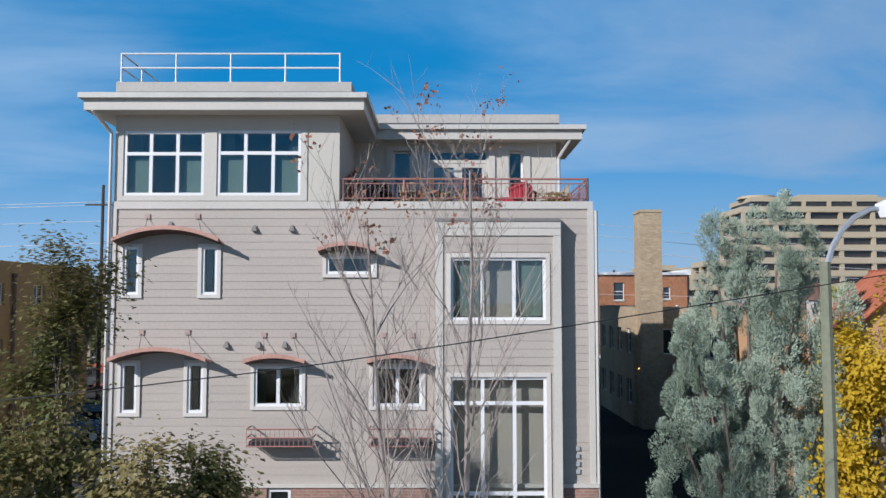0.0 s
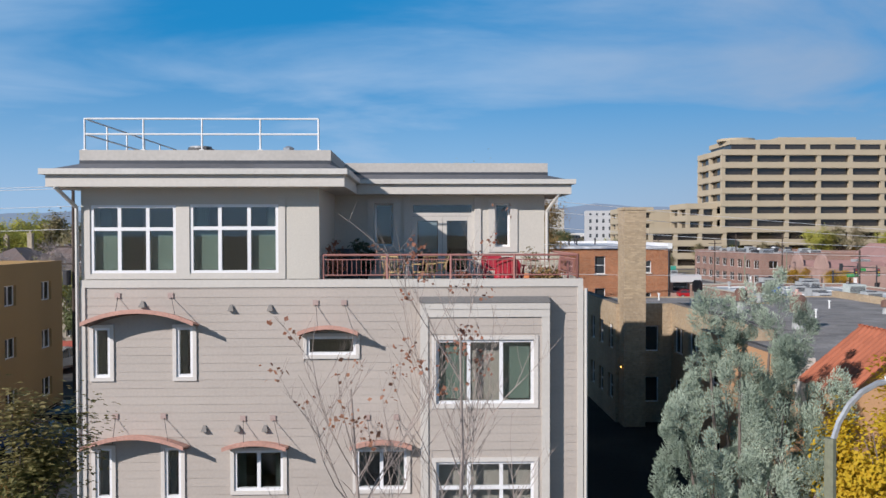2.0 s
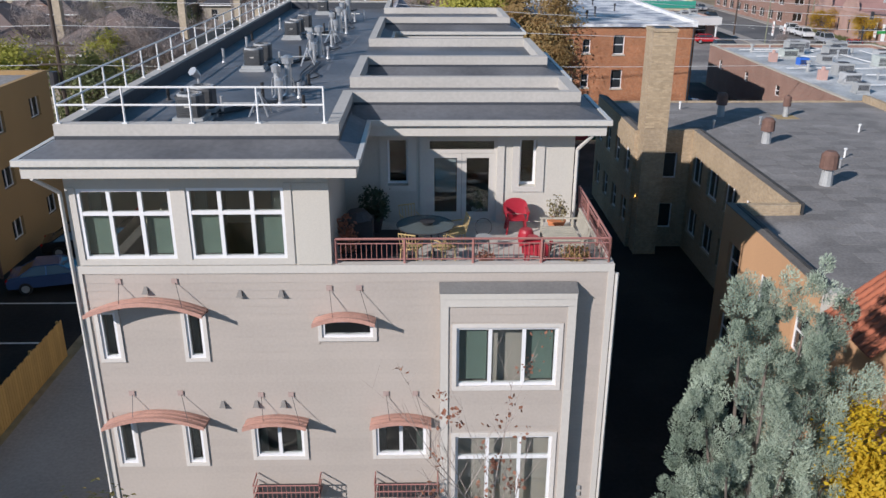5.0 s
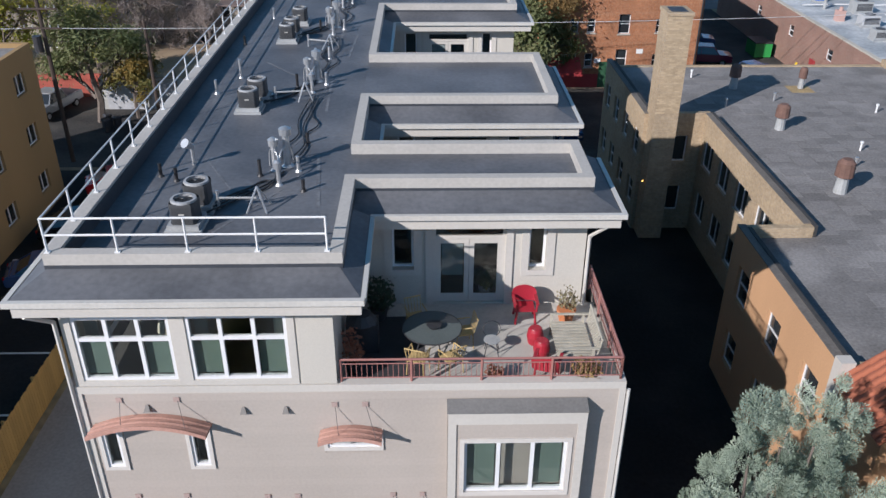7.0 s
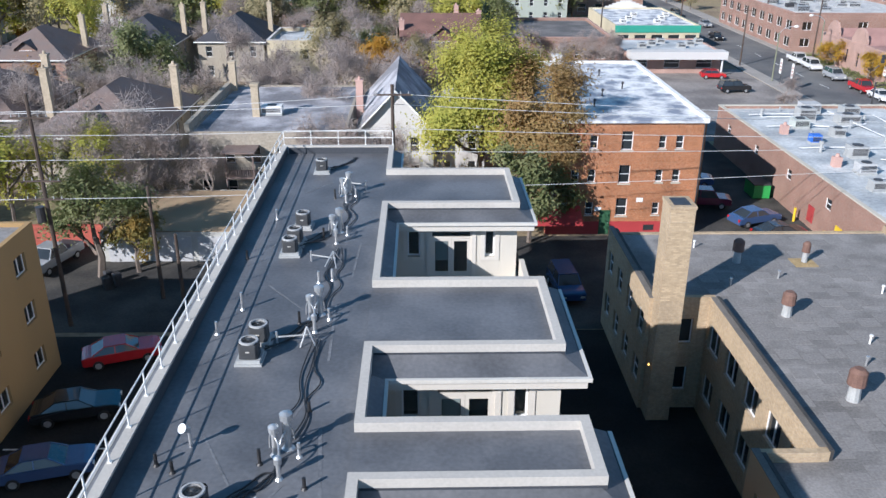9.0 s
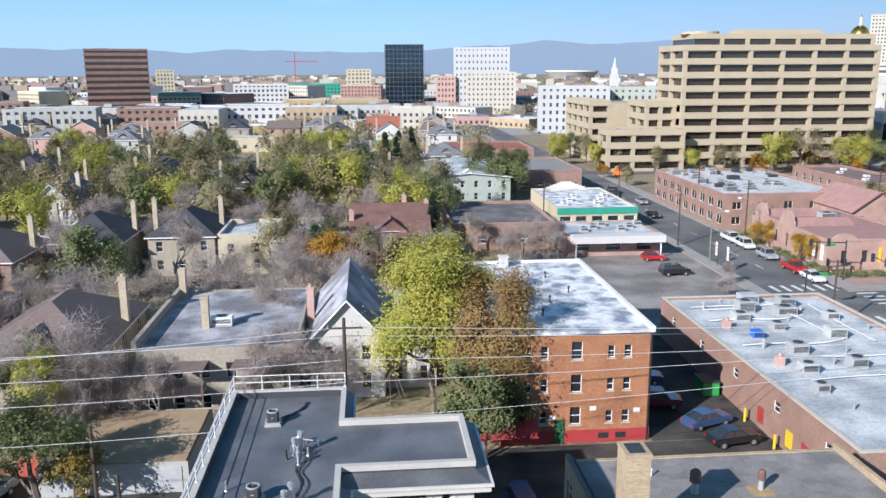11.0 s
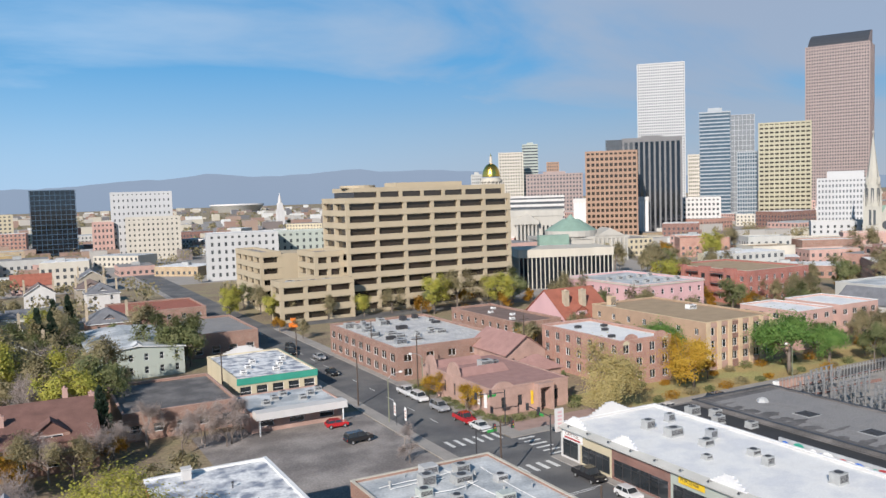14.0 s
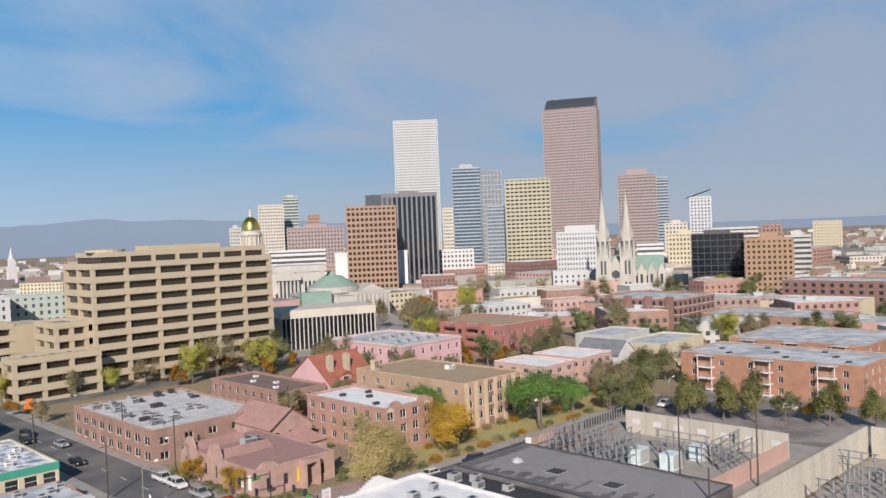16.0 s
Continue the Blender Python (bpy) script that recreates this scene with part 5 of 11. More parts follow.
CLAY = mat("clay_roof_tile", (0.36, 0.115, 0.062), 0.85, 0.2, 0.8, 12, 0.1, rand=1.2)
tm = bpy.data.meshes.new("tile"); tile.to_mesh(tm); tile.free(); tm.materials.append(CLAY)
slp = math.degrees(math.atan2(PR - PE, PW / 2))
for side in (0, 1):
    deck = B()
    xs = (-.25, PW / 2) if side == 0 else (PW / 2, PW + .25)
    zs = (PE - .2, PR + .02) if side == 0 else (PR + .02, PE - .2)
    quad(deck, [(xs[0], -.25, zs[0]), (xs[1], -.25, zs[1]), (xs[1], PD, zs[1]), (xs[0], PD, zs[0])])
    rfp = part("roof", deck, REDROOF, PT, "red clay tile roof")
    for i in range(11):
        for j in range(7):
            y = -.15 + i * .265
            m = pose(-.25 + j * .285, y, PE - .17 + j * .235, slp, 0, -90) if side == 0 else pose(PW + .25 - j * .285, y, PE - .17 + j * .235, slp, 0, 90)
            share("tile", tm, rfp, m)

# ---- ochre block beyond the car park ----
block("ochre_apartments", "ochre stucco three-storey apartment block with small windows", "building", -37, 14, 13.8, 39.6, 9.2, YELLOWSTUCCO, TARROOF,
      {"E": (9, 3, 1.3, 1.15, 1.2, 2.95), "N": (4, 3, 1.3, 1.15, 1.2, 2.95)}, .25, None, "pair")
b = B(); tube(b, (0, 0, 0), (0, 0, 8.6), .09, 8); frustum(b, 0, 0, 8.6, 8.8, .13, .13, 8)
tagged(part("vent_stack", b, RUST, None, m=pose(-23.05, 44, 0)), "brown metal flue pipe on an ochre wall", "flue")
# cedar fence
FN = thing("board_fence", -16.2, 17, 0, "yellow cedar board fence beside the drive", "fence")
for i in range(100):
    b = B(); bx(b, -.012, .012, 0, .17, 0.03, 1.75 + .03 * math.sin(i * 2.1))
    part("board", b, FENCEWOOD, FN, m=pose(0, i * .185, 0))
for i in range(8):
    part("post", bx(B(), -.11, -.02, i * 2.6, i * 2.6 + .09, 0, 1.8), FENCEWOOD, FN)
part("rail", bx(B(), -.05, -.013, 0, 18.5, .4, .5), FENCEWOOD, FN); part("rail", bx(B(), -.05, -.013, 0, 18.5, 1.4, 1.5), FENCEWOOD, FN)

# lapped seams of the roof membrane
SEAM = mat("membrane_seam", (0.15, 0.154, 0.165), 0.6, 0.4, 1.2, 9, 0.1)
for x, y, ln, w_, rz in ((-5.2, 3.2, 3.1, .07, 62), (-6.4, 5.6, 2.4, .06, 118), (-3.6, 5.2, 3.4, .1, 96), (-4.3, 8.6, 2.2, .08, 74), (-7.0, 11.8, 2.8, .06, 58), (-4.0, 12.6, 4.0, .09, 92), (-6.0, 15.2, 2.6, .07, 128), (-3.6, 18.6, 3.6, .08, 88), (-6.8, 21.0, 2.8, .07, 66), (-4.4, 24.4, 3.0, .08, 100), (-6.2, 27.6, 2.4, .07, 54)):
    part("roof_patch_seam", bx(B(), -ln / 2, ln / 2, -w_ / 2, w_ / 2, 0, .005), SEAM, APT, m=pose(x, y, 12.852, 0, 0, rz))
# ---- rooftop machines on the apartment building ----
CONDGREY = mat("charcoal_enamel", (0.05, 0.052, 0.055), 0.5, 0.25, 3, 25, 0.03)
CONDTOP = mat("grey_enamel", (0.36, 0.365, 0.37), 0.5, 0.25, 3, 25, 0.03)
def rounded(bm, r, z0, z1, r2=None, n=28, cap=True):
    """A prism on a square with well-rounded corners, from z0 to z1."""
    r2 = r if r2 is None else r2
    def ring(k, z):
        out = []
        for i in range(n):
            a = 2 * math.pi * i / n
            c, s_ = math.cos(a), math.sin(a)
            q = (abs(c) ** 9 + abs(s_) ** 9) ** (-1 / 9)
            out.append(bm.verts.new((k * q * c, k * q * s_, z)))
        return out
    a, b = ring(r, z0), ring(r2, z1)
    for i in range(n):
        bm.faces.new((a[i], a[(i + 1) % n], b[(i + 1) % n], b[i]))
    if cap:
        bm.faces.new(b); bm.faces.new(a[::-1])
    return bm
lv = rounded(B(), .32, 0, .052, .316)
LOUVRE = bpy.data.meshes.new("louvre"); lv.to_mesh(LOUVRE); lv.free(); LOUVRE.materials.append(CONDGREY)
random.seed(3)
def condenser(x, y, z=12.85):
    c = thing("condenser_unit", x, y, z, "charcoal air-conditioning condenser with a pale rim on a roof stand", "air conditioner", "condensers", random.uniform(-3, 3))
    c.matrix_basis = c.matrix_basis @ Matrix.Diagonal((.95, .95, .8, 1))
    part("stand", (lambda b: (bx(b, -.46, .46, -.46, .46, 0, .1), bx(b, -.4, .4, -.4, .4, .1, .24)) and b)(B()), GREYMETAL, c)
    part("core", rounded(B(), .295, .24, .8), BLACKPIPE, c)
    for i in range(9):
        share("louvre", LOUVRE, c, pose(0, 0, .26 + i * .06))
    part("tray", rounded(B(), .33, .24, .29), CONDGREY, c)
    part("shoulder", rounded(B(), .33, .79, .9, .315, cap=False), CONDGREY, c)
    rim = B(); n = 24
    for i in range(n):
        a, b = 2 * math.pi * i / n, 2 * math.pi * (i + 1) / n
        P = lambda w, r, h: (r * math.cos(w), r * math.sin(w), h)
        for (r0, h0), (r1, h1) in (((.33, .88), (.32, .95)), ((.32, .95), (.255, .955)), ((.255, .955), (.245, .86))):
            quad(rim, [P(a, r0, h0), P(b, r0, h0), P(b, r1, h1), P(a, r1, h1)])
    part("rim", rim, CONDTOP, c, "pale grey top rim", True)
    part("fan_well", frustum(B(), 0, 0, .85, .86, .25, .25, 20), BLACKPIPE, c)
    for k in range(3):
        a = k * 2.094
        part("fan_blade", (lambda b: quad(b, [(.04 * math.cos(a), .04 * math.sin(a), .875), (.23 * math.cos(a - .3), .23 * math.sin(a - .3), .87), (.23 * math.cos(a + .35), .23 * math.sin(a + .35), .905), (.05 * math.cos(a + .5), .05 * math.sin(a + .5), .89)]) and b)(B()), CONDGREY, c)
    g = B()
    for r in (.09, .17, .245):
        for i in range(16):
            w0, w1 = i * math.pi / 8, (i + 1) * math.pi / 8
            tube(g, (r * math.cos(w0), r * math.sin(w0), .96), (r * math.cos(w1), r * math.sin(w1), .96), .005, 3)
    for a in range(6):
        tube(g, (.03 * math.cos(a * math.pi / 3), .03 * math.sin(a * math.pi / 3), .96), (.27 * math.cos(a * math.pi / 3), .27 * math.sin(a * math.pi / 3), .958), .005, 3)
    frustum(g, 0, 0, .95, .975, .06, .05, 12)
    part("fan_guard", g, CONDGREY, c)
    part("label_bar", bx(B(), -.07, .07, -.345, -.334, .56, .6), GUTTER, c)
for x, y in ((-6.45, 24.25), (-6.4, 25.3), (-6.45, 32.5), (-6.35, 33.6), (-6.4, 41.0), (-6.35, 42.1), (-6.25, 44.0), (-6.3, 52.0)):
    condenser(x, y)
def flue(x, y, h, r, cap=True, m=STEEL, z=12.85):
    b = B(); tube(b, (0, 0, 0), (0, 0, h), r, 8); frustum(b, 0, 0, 0, .06, r * 1.9, r * 1.1, 8)
    if cap:
        frustum(b, 0, 0, h - .02, h + .16, r * 1.7, r * 1.8, 10); frustum(b, 0, 0, h + .16, h + .22, r * 1.8, r * .6, 10)
    tagged(part("roof_flue", b, m, None, m=pose(x, y, z)), "galvanised roof flue with a capped top", "flue", "roof flues")
for dy in (0, 7.7, 15.5, 20.6):
    flue(-4.85, 27.6 + dy, .75, .08); flue(-4.55, 27.9 + dy, .95, .1); flue(-4.2, 27.5 + dy, .45, .05, False); flue(-4.6, 26.6 + dy, .5, .06)
    flue(-5.2, 27.2 + dy, .5, .05, False, BLACKPIPE)
for x, y, h in ((-7.9, 27.2, .4), (-7.4, 26.9, .4), (-7.9, 34.2, .5), (-8.1, 40.5, .4), (-4.2, 29.6, .35), (-7.6, 45, .5), (-4.9, 38.2, .5), (-4.4, 38.4, .5), (-3.9, 26.2, .35), (-7.4, 36, .7)):
    flue(x, y, h, .05, False, BLACKPIPE if h < .45 else STEEL)
gn = B(); tube(gn, (0, 0, 0), (0, 0, .55), .05, 8); tube(gn, (0, 0, .55), (-.12, -.18, .72), .09, 10, .14)
tagged(part("gooseneck_vent", gn, STEEL, None, m=pose(-7.2, 28.0, 12.85)), "galvanised gooseneck roof vent", "vent")
def cable(pts, r, m, name, label, cat, group=""):
    cu = bpy.data.curves.new(name, 'CURVE'); cu.dimensions = '3D'; cu.bevel_depth = r; cu.bevel_resolution = 1; cu.resolution_u = 6
    sp = cu.splines.new('NURBS'); sp.points.add(len(pts) - 1); sp.order_u = 3; sp.use_endpoint_u = True
    for k, p in zip(sp.points, pts):
        k.co = (*p, 1)
    cu.materials.append(m)
    return tagged(new(name, cu), label, cat, group)
random.seed(5)
for y0 in (24.8, 33, 41.6, 52):
    for k in range(3):
        pts = [(-6.1, y0 + .2 * k, 12.95)] + [(-6.1 + .35 * j, y0 + .2 * k + .45 * j + random.uniform(-.35, .35), 12.9) for j in range(1, 5)] + [(-4.6 - .1 * k, y0 + 2.6, 12.9)]
        cable(pts, .03, BLACKPIPE, "refrigerant_line", "black insulated pipe snaking over a flat roof", "pipe", "refrigerant lines")
def pipe_stand(x, y, rz):
    fr = thing("pipe_stand", x, y, 12.85, "galvanised A-shaped pipe stand on the roof", "stand", "pipe stands", rz)
    for sx in (-.25, .25):
        for sy in (-.3, .3):
            part("leg", tube(B(), (sx, sy, 0), (0, 0, .6), .025, 5), STEEL, fr)
    part("bar", tube(B(), (-1.0, 0, .3), (.1, 0, .3), .03, 6), GREYMETAL, fr); part("post", tube(B(), (-1.0, 0, 0), (-1.0, 0, .5), .04, 6), STEEL, fr)
for x, y, rz in ((-4.9, 25.2, 0), (-4.75, 33.6, 8), (-4.5, 39.9, -20), (-4.7, 49.4, 160)):
    pipe_stand(x, y, rz)
# slack insulated lines between the flue groups
for k, y0 in enumerate((28.2, 36.0, 43.6)):
    for j in range(3):
        pts = [(-4.75 + .18 * j, y0, 12.92)] + [(-4.6 + .2 * j + random.uniform(-.32, .32), y0 + .95 * i, 12.9) for i in range(1, 5)] + [(-4.55 + .12 * j, y0 + 5.4, 12.95)]
        cable(pts, .022, BLACKPIPE, "refrigerant_line", "black insulated pipe snaking over a flat roof", "pipe", "refrigerant lines")
# bent steel gas lines at each flue group
for y0 in (27.4, 35.1, 42.9, 48.0):
    for dx, dy in ((-.35, .5), (.25, .9), (.1, -.7)):
        cable([(-4.7, y0, 12.9), (-4.7, y0, 13.35), (-4.7 + dx * .5, y0 + dy * .4, 13.5), (-4.7 + dx, y0 + dy, 13.3), (-4.7 + dx, y0 + dy, 12.86)], .024, STEEL, "gas_line", "bent galvanised gas line on a flat roof", "pipe", "gas lines")
# ---- orange brick block ----
OB = thing("orange_brick_block", 9.6, 74.3, 0, "orange brick three-storey block with a worn silver roof", "building")
OW, OD, OH = 12.8, 24.8, 9.75
rects = []
for j in range(3):
    z = 1.75 + j * 2.9
    rects += [(1.9, 2.55, z, z + 1.15), (3.3, 3.95, z, z + 1.15), (5.9, 6.85, z - .1 - (.5 if j == 0 else 0) * 0, z + 1.5), (9.0, 9.6, z, z + 1.1), (10.4, 11.05, z, z + 1.1)]
wb = B()
wall_face(wb, (0, 0, 0), (1, 0, 0), (0, -1, 0), OW, OH, rects, .15)
er = grid_rects(OD, 7, 3, .8, 1.3, 1.7, 2.9)
wall_face(wb, (OW, 0, 0), (0, 1, 0), (1, 0, 0), OD, OH, er, .15)
wall_face(wb, (0, OD, 0), (0, -1, 0), (-1, 0, 0), OD, OH); wall_face(wb, (OW, OD, 0), (-1, 0, 0), (0, 1, 0), OW, OH)
part("wall", wb, ORANGEBRICK, OB, "orange brick wall")
part("plinth", (lambda b: (bx(b, -.03, OW + .03, -.04, -.003, 0, 1.15), bx(b, OW + .003, OW + .04, 0, OD, 0, 1.15)) and b)(B()), REDPAINT, OB, "red painted plinth")
for r in rects:
    window(OB, (0, 0, 0), (1, 0, 0), (0, -1, 0), r, "sash", WHITE, DGLASS, .15)
    part("sill", bx(B(), r[0] - .08, r[1] + .08, -.08, -.003, r[2] - .1, r[2]), LIMESTONE, OB)
for r in er:
    window(OB, (OW, 0, 0), (0, 1, 0), (1, 0, 0), r, "sash", WHITE, DGLASS, .15)
part("roof", bx(B(), -.15, OW - .3, -.2, OD - .3, OH, OH + .22), PATCHROOF, OB, "worn silver coated roof with tree shadow in its colour")
pr = B(); bx(pr, OW - .3, OW + .1, -.2, OD + .1, OH, OH + .5); bx(pr, -.15, OW - .3, OD - .3, OD + .1, OH, OH + .45)
part("parapet", pr, WHITEROOF, OB)
part("downpipe", tube(B(), (OW - .2, -.12, 0), (OW - .2, -.12, OH), .06, 6), DARKMETAL, OB)
part("chimney", (lambda b: (bx(b, 3.4, 4.3, 22.5, 23.4, OH, OH + 1.3), bx(b, 3.3, 4.4, 22.4, 23.5, OH + 1.3, OH + 1.45)) and b)(B()), WHITEWALL, OB)
for x, y in ((14, 79), (15.5, 83), (18, 86), (13, 88), (17, 92)):
    flue(x, y, .5, .07, True, DARKMETAL, OH + .2)
gd = part("rear_door", (lambda b: (bx(b, 4.55, 5.45, -.07, -.045, 0, 2.2), bx(b, 4.65, 5.35, -.08, -.071, .3, 1.9)) and b)(B()), mat("dark_green_door_paint", (.03, .10, .05), .6, .15, 1, 12, .03), OB, "dark green rear door")
part("handle", tube(B(), (5.3, -.1, 1.0), (5.3, -.1, 1.15), .02, 5), STEEL, gd)
for x, z in ((4.1, 2.1), (7.6, 2.9), (11.4, 2.6), (1.2, 2.5)):
    part("notice_plate", bx(B(), x, x + .55, -.03, -.003, z, z + .38), WHITEPAINT, OB)
for x in (8.4, 9.9):
    part("basement_window", bx(B(), x, x + .9, -.06, -.043, .35, .85), DGLASS, OB)
# red awning and cars' yard wall in the rear
part("awning", (lambda b: (quad(b, [(-2.2, -2.2, 1.9), (2.8, -2.2, 1.9), (2.8, -.05, 2.6), (-2.2, -.05, 2.6)]), quad(b, [(-2.2, -2.2, 1.6), (2.8, -2.2, 1.6), (2.8, -2.2, 1.9), (-2.2, -2.2, 1.9)])) and b)(B()), REDPAINT, OB, "red canvas awning")

# ---- low commercial blocks ----
def roof_unit(x, y, z, w, d, h, m, label="grey metal rooftop air handler on a flat roof", name="rooftop_unit", fan=True):
    u = thing(name, x, y, z, label, "rooftop unit", "rooftop units")
    part("kerb", bx(B(), -w / 2 - .05, w / 2 + .05, -d / 2 - .05, d / 2 + .05, 0, .2), GREYMETAL, u)
    b = B(); bx(b, -w / 2, w / 2, -d / 2, d / 2, .2, h); part("casing", b, m, u)
    g_ = B()
    for i in range(6):
        z0 = .3 + (h - .45) * i / 6
        bx(g_, -w / 2 + .1, w / 2 - .1, -d / 2 - .02, -d / 2 - .003, z0, z0 + (h - .45) / 10)
    part("grille", g_, DARKMETAL, u)
    if fan:
        part("fan", frustum(B(), 0, 0, h, h + .06, min(w, d) * .36, min(w, d) * .36, 14), DARKMETAL, u)
block("grey_roof_shop", "long low brick shop with a pale grey roof", "building", 33, 61, 19.3, 40, 4.5, BROWNBRICK, GREYROOF,
           {"W": (5, 1, 1.2, 1.0, 2.6, 3), "E": (9, 1, 2.6, 2.2, .8, 3), "N": (3, 1, 2, 1.6, 1.2, 3)}, .3, LIMESTONE)
for x, y, w, d, h in ((46, 97, 1.8, 1.4, 1.2), (44.5, 94.2, 2.2, 1.6, 1.0), (40.5, 95.5, 1.8, 1.5, 1.4), (41, 89, 1.2, 1.2, .9), (43, 78, 1.5, 1.3, 1.0), (39.5, 82, 1.6, 1.4, 1.1), (48, 74, 1.5, 1.3, 1.0), (36.5, 72.5, 1.1, 1.0, .9), (46, 67, 1.8, 1.4, 1.2), (39, 65, 1.4, 1.2, 1.0)):
    roof_unit(x, y, 4.5, w, d, h, GREYMETAL)
roof_unit(37.6, 86.5, 4.5, 1.0, .9, .9, BLUEPAINT, "blue tarpaulin-wrapped box on a flat roof", "tarped_unit", False)
for x, y in ((36, 90), (36.2, 79)):
    b = B(); bx(b, -.35, .35, -.35, .35, 0, .9); frustum(b, 0, 0, .9, 1.2, .2, .15, 8)
    tagged(part("roof_chimney", b, SALMON, None, m=pose(x, y, 4.5)), "short brick chimney on a flat roof", "chimney", "roof chimneys")
for y0 in (84, 92, 97):
    cable([(35, y0, 4.75), (39, y0 + .5, 4.75), (43, y0 - .5, 4.75), (46, y0 + 1, 4.75)], .06, WHITEPAINT, "roof_pipe_run", "white pipe run laid over a flat roof", "pipe", "roof pipe runs")
PALEGREY = mat("pale_grey_render", (.40, .41, .42), .9, .25, .5, 8, .1)
PALEGREENMETAL = mat("pale_green_grey_enamel", (.44, .48, .45), .5, .2, 2, 18, .03)
for i, (x, y, w, d, h) in enumerate(((42.5, 99, 2.0, 1.6, 1.1), (38.6, 92.4, 1.6, 1.4, 1.0), (48.6, 92, 1.4, 1.2, .9), (45.6, 86, 1.8, 1.4, 1.2), (37.8, 77, 1.5, 1.2, 1.0))):
    roof_unit(x, y, 4.5, w, d, h, PALEGREENMETAL if i % 2 else PALEGREY, "pale green-grey rooftop cooler on a flat roof", fan=i % 3 > 0)
for i, (x, y, h) in enumerate(((36.4, 97, .7), (39.4, 99.4, .5), (43.6, 91.6, .8), (47.2, 89, .6), (38.2, 88.6, .5), (44.2, 81.6, .7), (36.8, 83.4, .9), (48, 79, .5), (41.2, 78.6, .6), (46.8, 95, .7), (50.4, 88, .5), (37.2, 68.8, .7), (43, 69.6, .6))):
    flue(x, y, h, .09 if i % 3 else .14, i % 2 == 0, STEEL if i % 3 else GREYMETAL, 4.5)
for pts in (((36, 96, 4.72), (40, 96.4, 4.72), (43, 96, 4.72)), ((44.4, 98.4, 4.75), (45, 92, 4.75), (45.4, 87, 4.75)), ((37, 74.8, 4.7), (42, 75.6, 4.7), (47, 75.2, 4.7)), ((41, 80.4, 4.72), (44.8, 79.8, 4.72), (49, 80.4, 4.72)), ((48.8, 97, 4.7), (48.4, 90, 4.7), (48.7, 84, 4.7))):
    cable(list(pts), .05, WHITEPAINT, "roof_pipe_run", "white pipe run laid over a flat roof", "pipe", "roof pipe runs")
# white-roofed corner shops
ST = block("corner_shops", "row of shops with a white roof and stepped parapets", "building", 68, 62, 18, 44.5, 4.7, WHITEWALL, WHITEROOF,
           {"N": (3, 1, 2.4, 1.8, 1, 3)}, .35, WHITEROOF)
fronts = [(.2, 4.6, WHITEWALL, "white"), (4.6, 11.5, CREAMWALL, "cream"), (11.5, 22.5, DARKBRICK, "maroon"), (22.5, 34, GREENWALL, "blue-grey"), (34, 44, GREYWALL, "grey")]
for a, b_, m, nm in fronts:
    y1, y0 = 44.5 - a, 44.5 - b_
    part("shopfront", (lambda b: (bx(b, -.12, -.003, y0 + .05, y1 - .05, 2.9, 4.9), bx(b, -.12, -.003, y0 + .05, y1 - .05, 0, .45), bx(b, -.12, -.003, y1 - .45, y1 - .05, .45, 2.9), bx(b, -.12, -.003, y0 + .05, y0 + .4, .45, 2.9)) and b)(B()), m, ST, nm + " painted shopfront")
    n = max(2, int((b_ - a) / 1.7))
    for i in range(n):
        ya, yb = y0 + .4 + (y1 - y0 - .85) * i / n, y0 + .4 + (y1 - y0 - .85) * (i + 1) / n
        w = part("shop_window", (lambda b: (bx(b, -.1, -.04, ya, ya + .07, .45, 2.9), bx(b, -.1, -.04, yb - .07, yb, .45, 2.9), bx(b, -.1, -.04, ya + .07, yb - .07, 2.3, 2.38)) and b)(B()), DARKMETAL, ST)
        part("pane", bx(B(), -.07, -.06, ya + .07, yb - .07, .45, 2.9), DGLASS, w)
eav = B(); quad(eav, [(-.9, 0, 4.75), (-.9, 44.5, 4.75), (.1, 44.5, 5.25), (.1, 0, 5.25)][::-1]); bx(eav, -.95, -.88, 0, 44.5, 4.6, 4.78)
part("shop_eave", eav, GREYWALL, ST, "grey sloping eave over the shopfronts")
for k in range(10):
    part("eave_lamp", (lambda b: (tube(b, (-.2, 2 + k * 4.4, 5.1), (-.8, 2 + k * 4.4, 5.4), .03, 5), frustum(b, -.85, 2 + k * 4.4, 5.2, 5.4, .16, .05, 8)) and b)(B()), DARKMETAL, ST)
for cy, base in ((30.5, 5.05), (13, 5.05), (41, 5.05)):
    s = B()
    for i in range(5):
        wd = 5.2 - i
        bx(s, -.06, .3, cy - wd / 2, cy + wd / 2, base + i * .3, base + i * .3 + .3)
    part("stepped_parapet", s, WHITEROOF, ST)
s = B()
for i in range(6):
    wd = 7.5 - i * 1.2
    bx(s, 9 - wd / 2, 9 + wd / 2, 44.22, 44.56, 5.05 + i * .28, 5.33 + i * .28)
part("stepped_parapet", s, WHITEWALL, ST)
sg = thing("corner_sign", 67.4, 106.0, 3.9, "tall white vertical sign on the corner shop", "sign")
part("board", bx(B(), -.7, .7, -.15, .15, 0, 3.4), WHITEWALL, sg)
for i in range(5):
    part("bar", bx(B(), -.35, .35, -.165, -.152, .5 + i * .55, .8 + i * .55), PINKPAINT, sg)
fs = thing("fascia_sign", 67.7, 105.6, 3.1, "white shop sign lettered CAPITOL", "sign")
part("board", bx(B(), -.05, .05, -4.6, 0, 0, 1.3), WHITEPAINT, fs)
part("board_end", bx(B(), .06, 1.2, .02, .1, 0, 1.3), WHITEPAINT, fs)
